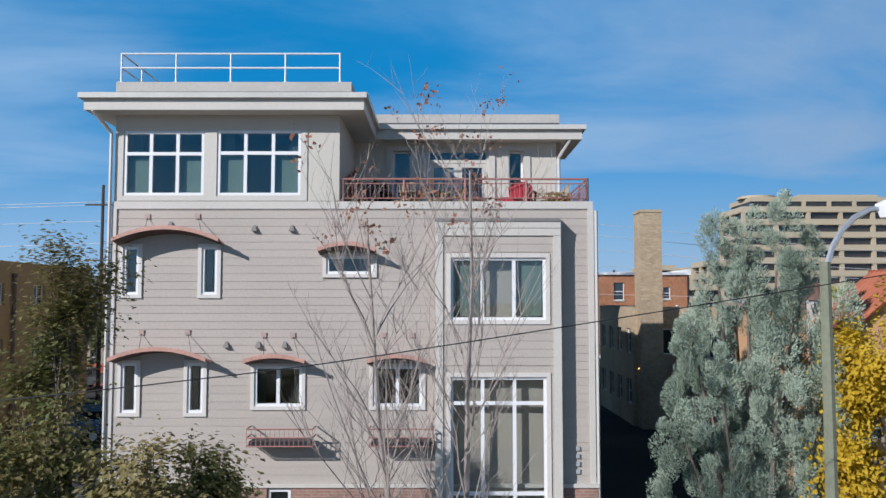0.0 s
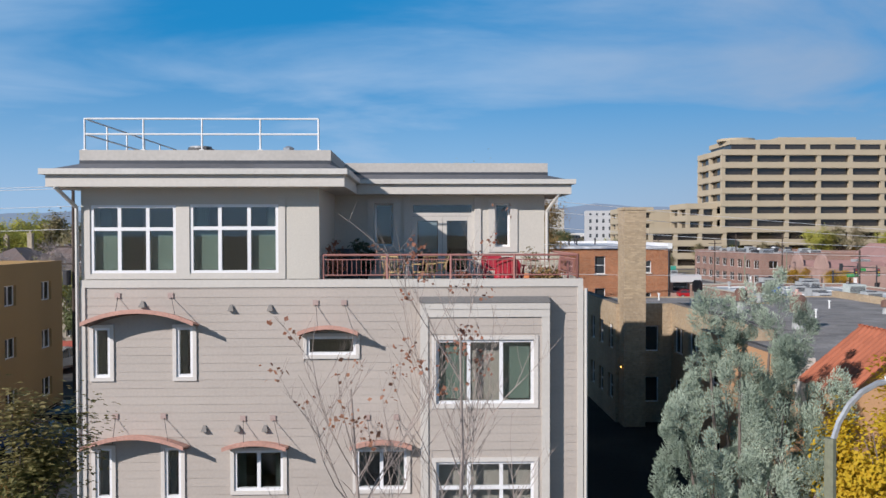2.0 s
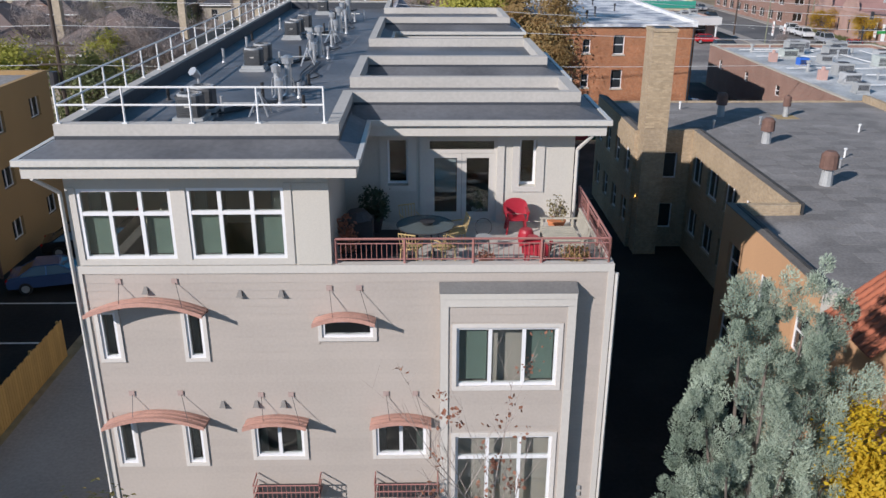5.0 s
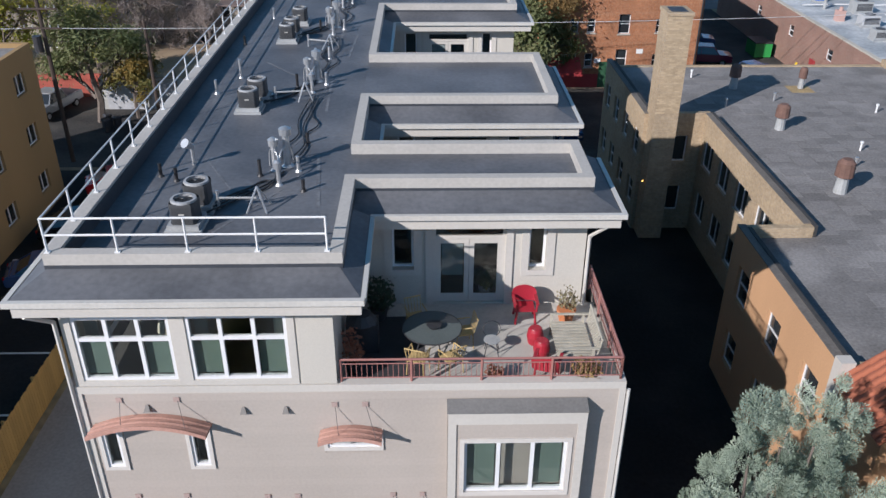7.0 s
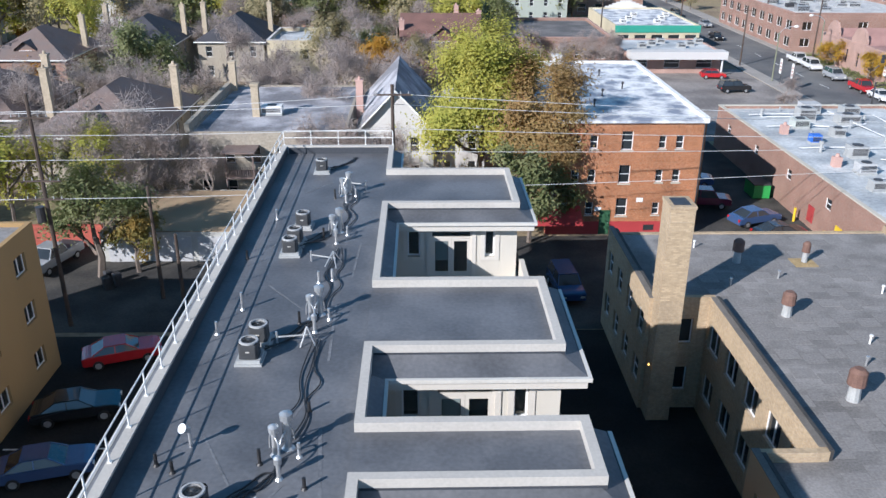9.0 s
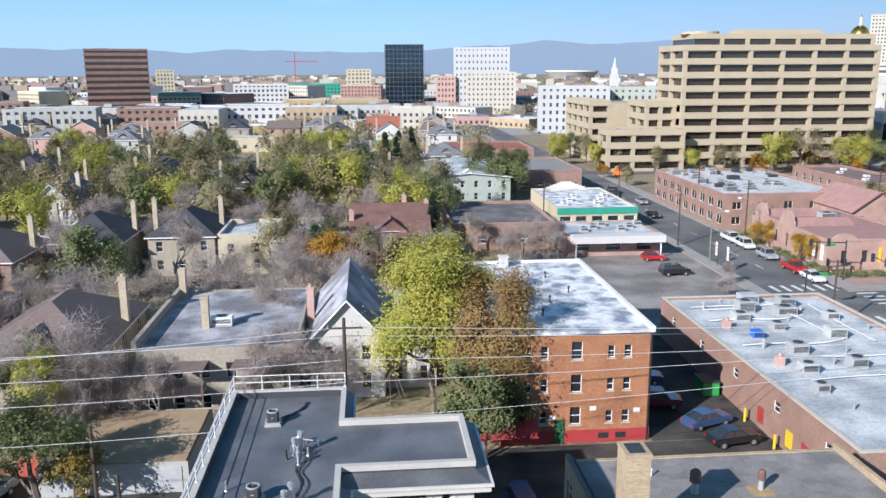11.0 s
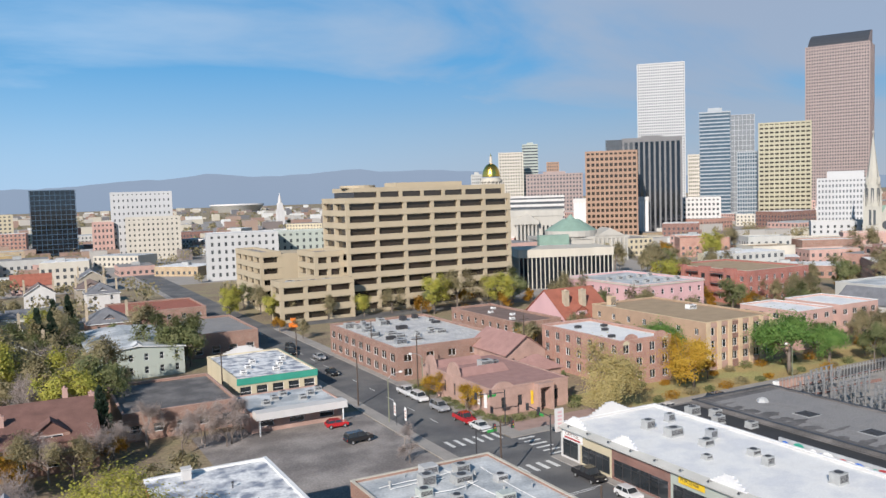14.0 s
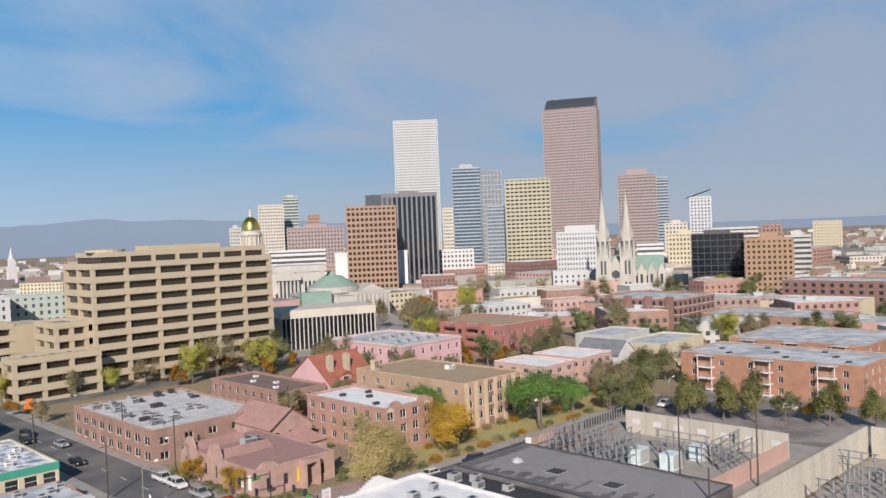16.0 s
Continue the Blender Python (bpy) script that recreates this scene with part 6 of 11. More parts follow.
fc = bpy.data.curves.new("lettering", 'FONT'); fc.body = "CAPITOL"; fc.size = .8; fc.extrude = .01; fc.materials.append(DARKBRICK)
lt = new("lettering", fc); lt.parent = fs; lt.matrix_basis = Matrix(((0, 0, -1, -.07), (-1, 0, 0, -.6), (0, 1, 0, .55), (0, 0, 0, 1)))
part("bar", bx(B(), -.065, -.052, -4.2, -.5, .15, .4), REDPAINT, fs)
ls = thing("lease_banner", 67.8, 82.5, 3.4, "yellow banner lettered FOR LEASE", "banner")
part("board", bx(B(), -.06, 0, -4.2, 0, 0, 1.1), YELLOWPAINT, ls)
fc = bpy.data.curves.new("lettering", 'FONT'); fc.body = "FOR LEASE"; fc.size = .62; fc.extrude = .01; fc.materials.append(DARKMETAL)
lt = new("lettering", fc); lt.parent = ls; lt.matrix_basis = Matrix(((0, 0, -1, -.075), (-1, 0, 0, -.35), (0, 1, 0, .3), (0, 0, 0, 1)))
for x, y, w, d, h in ((77, 98, 1.5, 1.3, 1.3), (77.5, 93.5, 2.2, 1.5, 1.2), (81, 90, 1.2, 1.2, 1.2), (78, 88, 1.6, 1.3, .9), (82, 99, 1.2, 1.0, 1.2), (80, 82, 1.3, 1.2, .8), (78.5, 78.5, 1.2, 1.0, 1.1), (80, 70, 1.6, 1.4, 1.3), (74, 84, 1.0, 1.0, .6)):
    roof_unit(x, y, 4.7, w, d, h, GREYMETAL if x < 81 else STEEL)
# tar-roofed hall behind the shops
sheet("yard_behind", 86.1, 111, 60, 106.5, .02, SHADEASPH, "dark paved service yard", "yard")
HL = block("tar_roof_hall", "low hall with a wide dark tar roof", "building", 93.2, 66, 17.8, 39.8, 4.5, DARKTAR, TARROOF, None, .3, MEMDARK)
BLACKFELT = mat("black_roof_felt", (0.035, 0.035, 0.037), 0.8, 0.3, 0.4, 6, 0.15)
block("black_roof_annexe", "low annexe with a black felt roof behind the shops", "building", 86.2, 62, 6.9, 44.4, 4.2, DARKTAR, BLACKFELT, None, .12)
for x, y, w, d, h in ((88.5, 101, 1.8, 1.5, 1.3), (90.6, 98.4, 1.5, 1.3, 1.1), (88.2, 95.6, 1.6, 1.2, 1.2), (90.4, 91.5, 1.4, 1.2, .9)):
    roof_unit(x, y, 4.2, w, d, h, GREYMETAL)
for x, y in ((101.5, 91), (101, 80)):
    sk = thing("roof_skylight", x, y, 4.5, "grey slatted skylight flush with a tar roof", "skylight", "skylights")
    part("kerb", bx(B(), -1.4, 1.4, -1.5, 1.5, 0, .06), GREYMETAL, sk)
    for i in range(6):
        part("slat", bx(B(), -1.2, 1.2, -1.3 + i * .45, -1.05 + i * .45, .06, .16), DARKMETAL, sk)
sk = thing("dome_skylight", 102, 99.5, 4.5, "pale translucent dome skylight", "skylight", "skylights")
part("dome", (lambda b: (frustum(b, 0, 0, 0, .45, 1.0, .8, 6), frustum(b, 0, 0, .45, .7, .8, .3, 6)) and b)(B()), PALEGREY, sk)
gw = thing("painted_parapet", 86.5, 66, 4.2, "low rendered wall covered in bright spray-paint patches", "wall")
part("wall", bx(B(), 0, .25, 0, 17.6, 0, 1.3), PALEGREY, gw)
for i in range(16):
    w_, h_ = .5 + .35 * math.sin(i * 2.3) ** 2, .35 + .3 * math.cos(i * 1.7) ** 2
    part("paint_patch", frustum(B(), 0, 0, 0, .012, w_, w_ * .8, 9), (BLUEPAINT, WHITEPAINT, REDPAINT, TEAL, WHITEPAINT)[i % 5], gw, m=pose(.0, .8 + i * 1.05, .6 + .2 * math.sin(i * 3.1), 0, -90, 0) @ Matrix.Diagonal((h_, 1, 1, 1)))
rng_h = np.random.default_rng(5)
for i in range(14):  # ragged tarred repairs streaking from the west edge of the hall roof
    ln_p, wd_p = rng_h.uniform(2.5, 7), rng_h.uniform(.35, 1.3)
    ring = [(ln_p * (.5 + .5 * math.cos(a_) * rng_h.uniform(.8, 1.1)), wd_p * math.sin(a_) * rng_h.uniform(.55, 1.2)) for a_ in [k * math.pi / 11 for k in range(22)]]
    pb = B(); lo = [pb.verts.new((u, v, 0)) for u, v in ring]; hi = [pb.verts.new((u, v, .006 + i * .0015)) for u, v in ring]
    pb.faces.new(hi); pb.faces.new(lo[::-1])
    for k in range(22):
        pb.faces.new((lo[k], lo[(k + 1) % 22], hi[(k + 1) % 22], hi[k]))
    part("roof_patch", pb, DARKTAR, HL, m=pose(.3 + (i % 4) * .5, 1.8 + i * 2.6, 4.5, 0, 0, rng_h.uniform(-6, 10)))
part("tar_border", bx(B(), .3, 2.4, .4, 39.4, 4.5, 4.504), DARKTAR, HL); part("tar_border", bx(B(), 2.5, 17.5, 37.6, 39.4, 4.5, 4.504), DARKTAR, HL)
# substation: walled yard with steelwork
PALECONC = mat("stained_pale_concrete", (.42, .39, .33), .92, .25, .35, 5, .15, streak=True)
YARDSTEEL = mat("weathered_bus_steel", (.24, .245, .25), .55, .25, 3, 20, .05, .4)
CABINETBLUE = mat("pale_blue_cabinet_enamel", (.55, .64, .66), .5, .2, 1, 12, .03)
sheet("substation_yard", 112.2, 156, 70, 114.2, .02, CONCRETE, "pale gravel substation yard", "yard")
sw = thing("substation_wall", 111.8, 70, 0, "concrete panel wall round a substation", "wall")
for i in range(7):
    part("panel", bx(B(), 33.4, 33.65, 2 + i * 4.9, i * 4.9 + 6.8, 0, 4.6), PALECONC, sw)
    part("panel", bx(B(), 33.34, 33.399, i * 4.9 + 3.4, i * 4.9 + 5.2, 2.0, 3.0), WHITEWALL, sw)
for i in range(7):
    part("brick_panel", bx(B(), i * 4.75, i * 4.75 + 4.65, 2, 2.25, 0, 3.2), SALMON, sw)
for i in range(8):
    part("fence_panel", bx(B(), 11.5 + i * 1.9, 13.3 + i * 1.9, 44, 44.1, .2, 2.3), SANDSTONE, sw, "faded red-brown fence panel")
for i in range(34):
    part("picket", bx(B(), 11.2 + i * .98, 11.34 + i * .98, 43.9, 43.99, 0, 2.6), STEEL, sw)
part("fence_rail", bx(B(), 11, 44, 43.86, 43.895, 2.2, 2.3), STEEL, sw); part("fence_rail", bx(B(), 11, 44, 43.86, 43.895, .4, .5), STEEL, sw)
part("gate_pier", bx(B(), 10.2, 11.0, 43.6, 44.4, 0, 2.2), WHITEPAINT, sw)
part("rail", bx(B(), 0, 34, 38.95, 39.15, 2.3, 2.45), DARKBRICK, sw); part("plinth", bx(B(), 0, 34, 38.9, 39.2, 0, .6), DARKBRICK, sw)
def gantry(x, y, w, n, rz=0):
    gt_ = thing("substation_gantry", x, y, 0, "galvanised steel bus gantry with stacked insulators", "gantry", "gantries", rz)
    for i in range(n):
        px = i * w / (n - 1)
        part("post", tube(B(), (px, 0, 0), (px, 0, 4.6), .12, 6), YARDSTEEL, gt_)
        prof = [(.1, 2.95)]
        for k in range(6):
            prof += [(.26, 3.0 + k * .26), (.18, 3.12 + k * .26), (.12, 3.16 + k * .26)]
        part("insulator", lathe(B(), px, 0, prof), YARDSTEEL, gt_)
    for z in (2.2, 3.4, 4.5):
        part("busbar", tube(B(), (-.6, 0, z), (w + .6, 0, z), .08, 6), YARDSTEEL, gt_)
for k in range(9):
    gantry(118 + (k % 3) * 4.2, 92 + k * 2.2, 7 + (k % 2) * 2, 5, 8 * (k % 3 - 1))
for k in range(4):
    gantry(129 + k * 2, 76 + k * 2.2, 10, 4, 90 if k % 2 else 0)
for x, y in ((126.5, 91.6), (126.8, 85.2), (135, 84)):
    tr = thing("transformer", x, y, 0, "white transformer cabinet in a substation yard", "transformer", "transformers")
    part("cabinet", bx(B(), -1.6, 1.6, -1.3, 1.3, .2, 3.0), CABINETBLUE, tr); part("base", bx(B(), -1.8, 1.8, -1.5, 1.5, 0, .2), CONCRETE, tr)
    for i in range(5):
        part("fin", bx(B(), -1.4 + i * .6, -1.1 + i * .6, -1.55, -1.303, .6, 2.9), GREYMETAL, tr)
# concrete-walled substation nearer
sw = thing("concrete_yard_wall", 100, 40, 0, "tall pale concrete yard wall", "wall")
for i in range(11):
    part("panel", bx(B(), i * 5, i * 5 + 4.95, 21.7, 22, 0, 5.6), PALECONC, sw)
for i in range(4):
    part("panel", bx(B(), 54.7, 55, 1.2 + i * 5, 6.1 + i * 5, 0, 5.6), PALECONC, sw)
sheet("yard_near", 100, 154, 41, 61, .02, CONCRETE, "pale gravel yard", "yard")
for k in range(6):
    gantry(118 + k * 4.5, 48 + (k % 3) * 4, 6, 4, 90 * (k % 2))

# ---- east side of the main street ----
block("long_brick_shops", "long two-storey brown brick block with a cluttered pale roof", "building", 68, 163.5, 26.3, 39.5, 6.6, BROWNBRICK, SPECKROOF,
      {"W": (9, 2, 2.6, 1.7, .9, 3.0), "S": (5, 2, 1.8, 1.5, 1.0, 3.0)}, .45, SANDSTONE, style="pair", glass=TGLASS)
random.seed(11)
for i in range(26):
    x, y = 70.5 + random.random() * 21, 168.5 + random.random() * 32
    roof_unit(x, y, 6.6, 1 + random.random() * 1.6, 1 + random.random(), .7 + random.random() * .7, random.choice((GREYMETAL, STEEL, DARKMETAL)))
CHR = thing("sandstone_church", 70, 129.5, 0, "low pink sandstone former church with shaped gables", "church")
cw = B(); ch_w, ch_d, ch_h = 16.4, 26, 4.7
cr_ = grid_rects(26, 7, 1, .9, 2.2, 1.3, 3); sr_ = [(9.6, 11.6, .2, 3.5), (2.2, 3.2, 1.3, 3.2), (5.6, 6.6, 1.3, 3.2), (13.4, 14.3, 1.3, 3.2)]
wall_face(cw, (0, ch_d, 0), (0, -1, 0), (-1, 0, 0), ch_d, ch_h, cr_, .25); wall_face(cw, (0, 0, 0), (1, 0, 0), (0, -1, 0), ch_w, ch_h, sr_, .25)
wall_face(cw, (ch_w, 0, 0), (0, 1, 0), (1, 0, 0), ch_d, ch_h); wall_face(cw, (ch_w, ch_d, 0), (-1, 0, 0), (0, 1, 0), ch_w, ch_h)
part("wall", cw, SANDSTONE, CHR)
for r in cr_:
    window(CHR, (0, ch_d, 0), (0, -1, 0), (-1, 0, 0), r, "plain", DARKMETAL, DGLASS, .25)
for r in sr_:
    window(CHR, (0, 0, 0), (1, 0, 0), (0, -1, 0), r, "plain", DARKMETAL, DGLASS, .25)
def curved_gable(cx, cy, w, h, ax, parent, m):
    b = B(); n = 10; pr = [(-w / 2, 0)] + [(-w / 2 * math.cos(math.pi * i / n) * (1 if i in (0, n) else .86), h * (.35 + .65 * math.sin(math.pi * i / n))) for i in range(n + 1)] + [(w / 2, 0)]
    f0 = [Vector((cx + (p[0] if ax == 'x' else 0), cy + (p[0] if ax == 'y' else 0), ch_h - .05 + p[1])) for p in pr]
    off = Vector((0, .4, 0)) if ax == 'x' else Vector((.4, 0, 0))
    v0 = [b.verts.new(p) for p in f0]; v1 = [b.verts.new(p + off) for p in f0]
    b.faces.new(v0); b.faces.new(v1[::-1])
    for i in range(len(v0)):
        b.faces.new((v0[i], v0[(i + 1) % len(v0)], v1[(i + 1) % len(v0)], v1[i]))
    part("gable", b, m, parent)
GABLES = ((22.6, 4.4, 2.7), (13.4, 4.8, 2.8))
for cy, w_, h_ in GABLES:  # shaped west gables, each with a low roof running back
    curved_gable(0, cy, w_, h_, 'y', CHR, SANDSTONE)
    rb = B(); k = w_ / 2 - .1
    quad(rb, [(.4, cy - k, 4.95), (11, cy - k, 4.95), (11, cy, 6.1), (.4, cy, 6.1)]); quad(rb, [(11, cy + k, 4.95), (.4, cy + k, 4.95), (.4, cy, 6.1), (11, cy, 6.1)]); quad(rb, [(11, cy - k, 4.95), (11, cy + k, 4.95), (11, cy, 6.1)])
    part("gable_roof", rb, PINKROOF, CHR)
curved_gable(2.6, 0, 4.2, 1.3, 'x', CHR, SANDSTONE)
part("roof", bx(B(), .3, ch_w - .3, .3, ch_d - .3, 4.4, 4.94), PINKROOF, CHR)
cp = B(); bx(cp, -.08, ch_w + .08, -.08, .3, 4.7, 5.05); bx(cp, ch_w - .3, ch_w + .08, .3, ch_d, 4.7, 5.05); bx(cp, -.08, .3, .3, ch_d, 4.7, 5.05)
part("coping", cp, SANDSTONE, CHR)
part("buttress", frustum(B(), 0, 0, 0, 4.3, .75, .45, 4), SANDSTONE, CHR, m=pose(-.1, 8.2, 0)); part("buttress", frustum(B(), 0, 0, 0, 4.3, .75, .45, 4), SANDSTONE, CHR, m=pose(-.1, 18, 0))
pch = B(); bx(pch, 8.9, 9.5, -1.5, -.003, 0, 4.2); bx(pch, 11.7, 12.3, -1.5, -.003, 0, 4.2); bx(pch, 8.9, 12.3, -1.5, -.003, 4.2, 4.9)
part("porch", pch, SANDSTONE, CHR)
part("banner", bx(B(), 8.3, 8.8, -.09, -.004, 1.2, 3.6), YELLOWPAINT, CHR, "yellow hanging banner"); part("notice_board", bx(B(), -.09, -.004, 1.2, 2.1, 1.4, 3.9), WHITEPAINT, CHR)
roof_unit(78.6, 145.5, 4.94, 2.6, 1.8, 1.5, GREYMETAL, "pale rooftop air handler on a pink roof"); roof_unit(81.2, 146.2, 4.94, 1.2, 1.2, 1.0, STEEL, "pale rooftop air handler on a pink roof")
gable_house("gabled_hall", "pink gable-roofed hall behind the church", 86.6, 150.5, 9.6, 15, 5.6, 8.9, SANDSTONE, PINKROOF, "y", {"S": (3, 1, 1, 1.4, 3.2, 3)}, trim=DARKBRICK, group="")
gable_house("hip_roof_vestry", "low pink hip-roofed room joined to the church", 87.0, 143.4, 8, 6.6, 3.4, 5.8, SANDSTONE, PINKROOF, "x", None, group="", hip=True, trim=DARKBRICK)
b3 = block("brick_flats", "red brick three-storey flats with a white roof", "building", 101.5, 133, 13.3, 26, 8.7, REDBRICK, WHITEROOF,
      {"W": (7, 3, 1.5, 1.6, 1.0, 2.8), "S": (4, 3, 1.5, 1.7, 1.0, 2.8)}, .5, SALMON, style="pair", frame_mat=WHITEPAINT)
for x0 in (1.66, 11.64):  # pale arched heads over the end windows of the top storey
    hb = B(); n = 10
    v = [hb.verts.new((x0 + .85 * math.cos(math.pi * i / n), -.06, 8.3 + .8 * math.sin(math.pi * i / n))) for i in range(n + 1)]
    v2 = [hb.verts.new((q.co.x, -.003, q.co.z)) for q in v]
    hb.faces.new(v[::-1])
    for i in range(n):
        hb.faces.new((v[i], v[i + 1], v2[i + 1], v2[i]))
    part("arch_head", hb, CREAMWALL, b3)
for cx in (3, 10.5):
    s = B()
    n = 8
    v = [s.verts.new((cx + 1.6 * math.cos(math.pi * i / n), -.02, 9.2 + 1.1 * math.sin(math.pi * i / n))) for i in range(n + 1)]
    v2 = [s.verts.new((p.co.x, .3, p.co.z)) for p in v]
    s.faces.new(v[::-1]); s.faces.new(v2)
    for i in range(n):
        s.faces.new((v[i], v[i + 1], v2[i + 1], v2[i]))
    part("arched_parapet", s, REDBRICK, b3)
for x, y in ((104.5, 139), (108.5, 146), (106, 152), (111.5, 150)):
    roof_unit(x, y, 8.7, 1.2, 1.0, .7, DARKMETAL)
gable_house("red_roof_house", "pink house with steep red tile roof and stone chimneys", 122, 178, 15, 18, 6, 12.5, PINKPAINT, REDROOF, "x", {"S": (4, 2, 1, 1.4, 1, 2.6), "W": (3, 2, 1, 1.4, 1, 2.6)}, trim=REDPAINT,
            chimneys=((3, 4, 1.4, 12.5, TANSTONE), (8, 3.5, 1.4, 12.5, TANSTONE)), dormer=(5.5, .5, 3.4, 1.6))
block("pink_flats", "pink painted three-storey flats with a pale cornice", "building", 155, 188, 25, 34, 10.6, PINKPAINT, GREYROOF, {"W": (9, 3, 1.1, 1.6, 1.2, 3.3), "S": (7, 3, 1.0, 1.5, 1.2, 3.3)}, .5, WHITEWALL, cornice=LIMESTONE)
for i in range(10):
    roof_unit(160 + (i % 5) * 4, 195 + (i // 5) * 12, 10.6, 1.4, 1.4, .9, GREYMETAL)
TANPIER = mat("tan_pier_brick", (.52, .40, .27), .9, .15, .3, 8, .1)
TF = block("tan_flats", "tan brick flats with dark window strips and a gravel roof", "building", 125.5, 134.2, 20, 37.5, 9.9, mat("tan_rose_brick", (.38, .26, .18), .9, .2, .3, 8, .1), TANROOF, {"S": (6, 3, 1.7, 1.7, 1.7, 2.8), "W": (7, 3, 1.2, 1.4, 1.7, 2.8)}, .3, TANPIER, style="pair", frame_mat=WHITEPAINT)
for i in range(7):
    part("pilaster", bx(B(), .05 + i * 3.13, 1.1 + i * 3.13, -.3, -.003, 0, 10.3), TANPIER, TF, "pale tan brick pilaster")
for i in range(6):
    for z_, z2 in ((.1, 1.6), (3.5, 4.4), (6.3, 7.2), (9.1, 9.9)):
        part("spandrel", bx(B(), 1.15 + i * 3.13, 3.13 + i * 3.13, -.08, -.004, z_, z2), DARKBRICK if i == 2 else SANDSTONE, TF)
roof_unit(139, 152, 9.9, 2.2, 1.4, 1.1, WHITEPAINT); roof_unit(128.5, 168, 9.9, 1.6, 1.6, 2.4, TANPIER, "tan brick stair housing on a flat roof", "stair_housing", False)
block("brown_flat_block", "long brown brick block with a brown gravel roof", "building", 107.5, 178, 13, 34, 6, BROWNBRICK, mat("brown_gravel_roof", (.17, .12, .105), .95, .3, .4, 6, .2), {"S": (4, 2, 1.3, 1.4, 1, 2.8), "W": (9, 2, 1.3, 1.4, 1, 2.8)}, .5, SANDSTONE)
for x, y in ((111, 186), (115, 192), (112.5, 199), (117, 205)):
    roof_unit(x, y, 6, 1.2, 1.0, .6, WHITEPAINT)
block("salmon_flats", "salmon brick three-storey flats with white roof edge", "building", 158, 137.5, 12, 17, 8.7, SALMON, WHITEROOF, {"S": (3, 3, 1.7, 1.3, 1.2, 2.8), "W": (4, 3, 1.6, 1.2, 1.2, 2.8)}, .4, WHITEROOF, style="pair")
block("salmon_flats", "salmon brick three-storey flats with white roof edge", "building", 173, 137.5, 14, 16, 8.9, SALMON, WHITEROOF, {"S": (4, 3, 1.7, 1.3, 1.2, 2.8), "W": (4, 3, 1.6, 1.2, 1.2, 2.8)}, .4, WHITEROOF, style="pair")
TERRABRICK = brickmat("terracotta_brick", (0.37, 0.175, 0.105), (0.31, 0.145, 0.09), (0.36, 0.25, 0.19))
def balcony_flats(x, y, w, d, h, n, side="W"):
    bf = block("balcony_flats", "orange-red brick flats with white balconies and a pale roof", "building", x, y, w, d, h, TERRABRICK, GREYROOF,
          {"W": (n * 2, 3, 1.2, 1.5, .8, 2.8), "S": (5, 3, 1.2, 1.5, .8, 2.8)}, .3, GREYWALL, style="pair")
    for k in range(n):
        y0 = d * (k + .5) / n - 2
        for j in range(3):
            bl = part("balcony", (lambda b: (bx(b, -1.8, -.003, y0, y0 + 4, .3 + j * 2.8, .5 + j * 2.8),) and b)(B()), WHITEPAINT, bf)
            r = B(); bx(r, -1.8, -1.74, y0, y0 + 4, 1.3 + j * 2.8, 1.4 + j * 2.8)
            for i in range(10):
                bx(r, -1.79, -1.75, y0 + i * .44, y0 + i * .44 + .05, .5 + j * 2.8, 1.3 + j * 2.8)
            part("guard", r, GREYMETAL, bl)
        for yy in (y0, y0 + 3.85):
            part("post", bx(B(), -1.8, -1.65, yy, yy + .15, 0, h - .2), WHITEPAINT, bf)
        part("balcony_roof", bx(B(), -2.1, -.003, y0 - .3, y0 + 4.3, h - .2, h - .02), GREYROOF, bf)
    return bf
balcony_flats(195, 75.5, 22, 45.5, 9.1, 3)
balcony_flats(229, 86, 34, 38, 8.7, 3)
balcony_flats(222, 30, 30, 40, 8.7, 3)
for i in range(8):
    roof_unit(199 + (i % 3) * 6, 80 + i * 4.9, 9.1, 1.6, 1.1, .5, DARKMETAL)
block("yellow_flats", "cream-yellow brick two-storey flats", "building", 208, 135, 26, 14, 8.2, CREAMWALL, GREYROOF, {"W": (4, 2, 1.6, 1.2, 1.2, 3), "S": (7, 2, 1.6, 1.2, 1.2, 3)}, .4, WHITEWALL, style="pair")
block("olive_flats", "olive-grey brick two-storey flats", "building", 215, 156, 22, 14, 8.5, GREYWALL, GREYROOF, {"W": (4, 2, 1.2, 1.4, 1.2, 3), "S": (6, 2, 1.2, 1.4, 1.2, 3)}, .4, WHITEWALL)
gable_house("white_gabled_house", "white gabled house among flats", 194, 140, 9, 14, 7, 10.5, WHITEWALL, GREYSHINGLE, "y", {"S": (2, 2, 1, 1.4, 1, 2.8), "W": (3, 2, 1, 1.4, 1, 2.8)})
DEEPRED = brickmat("deep_red_brick", (0.36, 0.13, 0.105), (0.31, 0.11, 0.09), (0.33, 0.2, 0.17))
RBF = block("red_balcony_flats", "deep red brick flats with dark balconies", "building", 205, 194, 29, 36, 10.5, DEEPRED, TANROOF, {"W": (8, 3, 1.4, 1.6, 1.2, 3.2), "S": (8, 3, 1.2, 1.6, 1.2, 3.2)}, .6, LIMESTONE, style="pair")
DRH = block("dark_red_hotel", "dark red brick four-storey hotel with white bands", "building", 292, 176, 30, 38, 13, DARKBRICK, GREYROOF, {"W": (12, 4, 1.5, 1.7, 1.2, 3.1), "S": (8, 4, 1.5, 1.7, 1.2, 3.1)}, .6, LIMESTONE, style="pair", far=True)
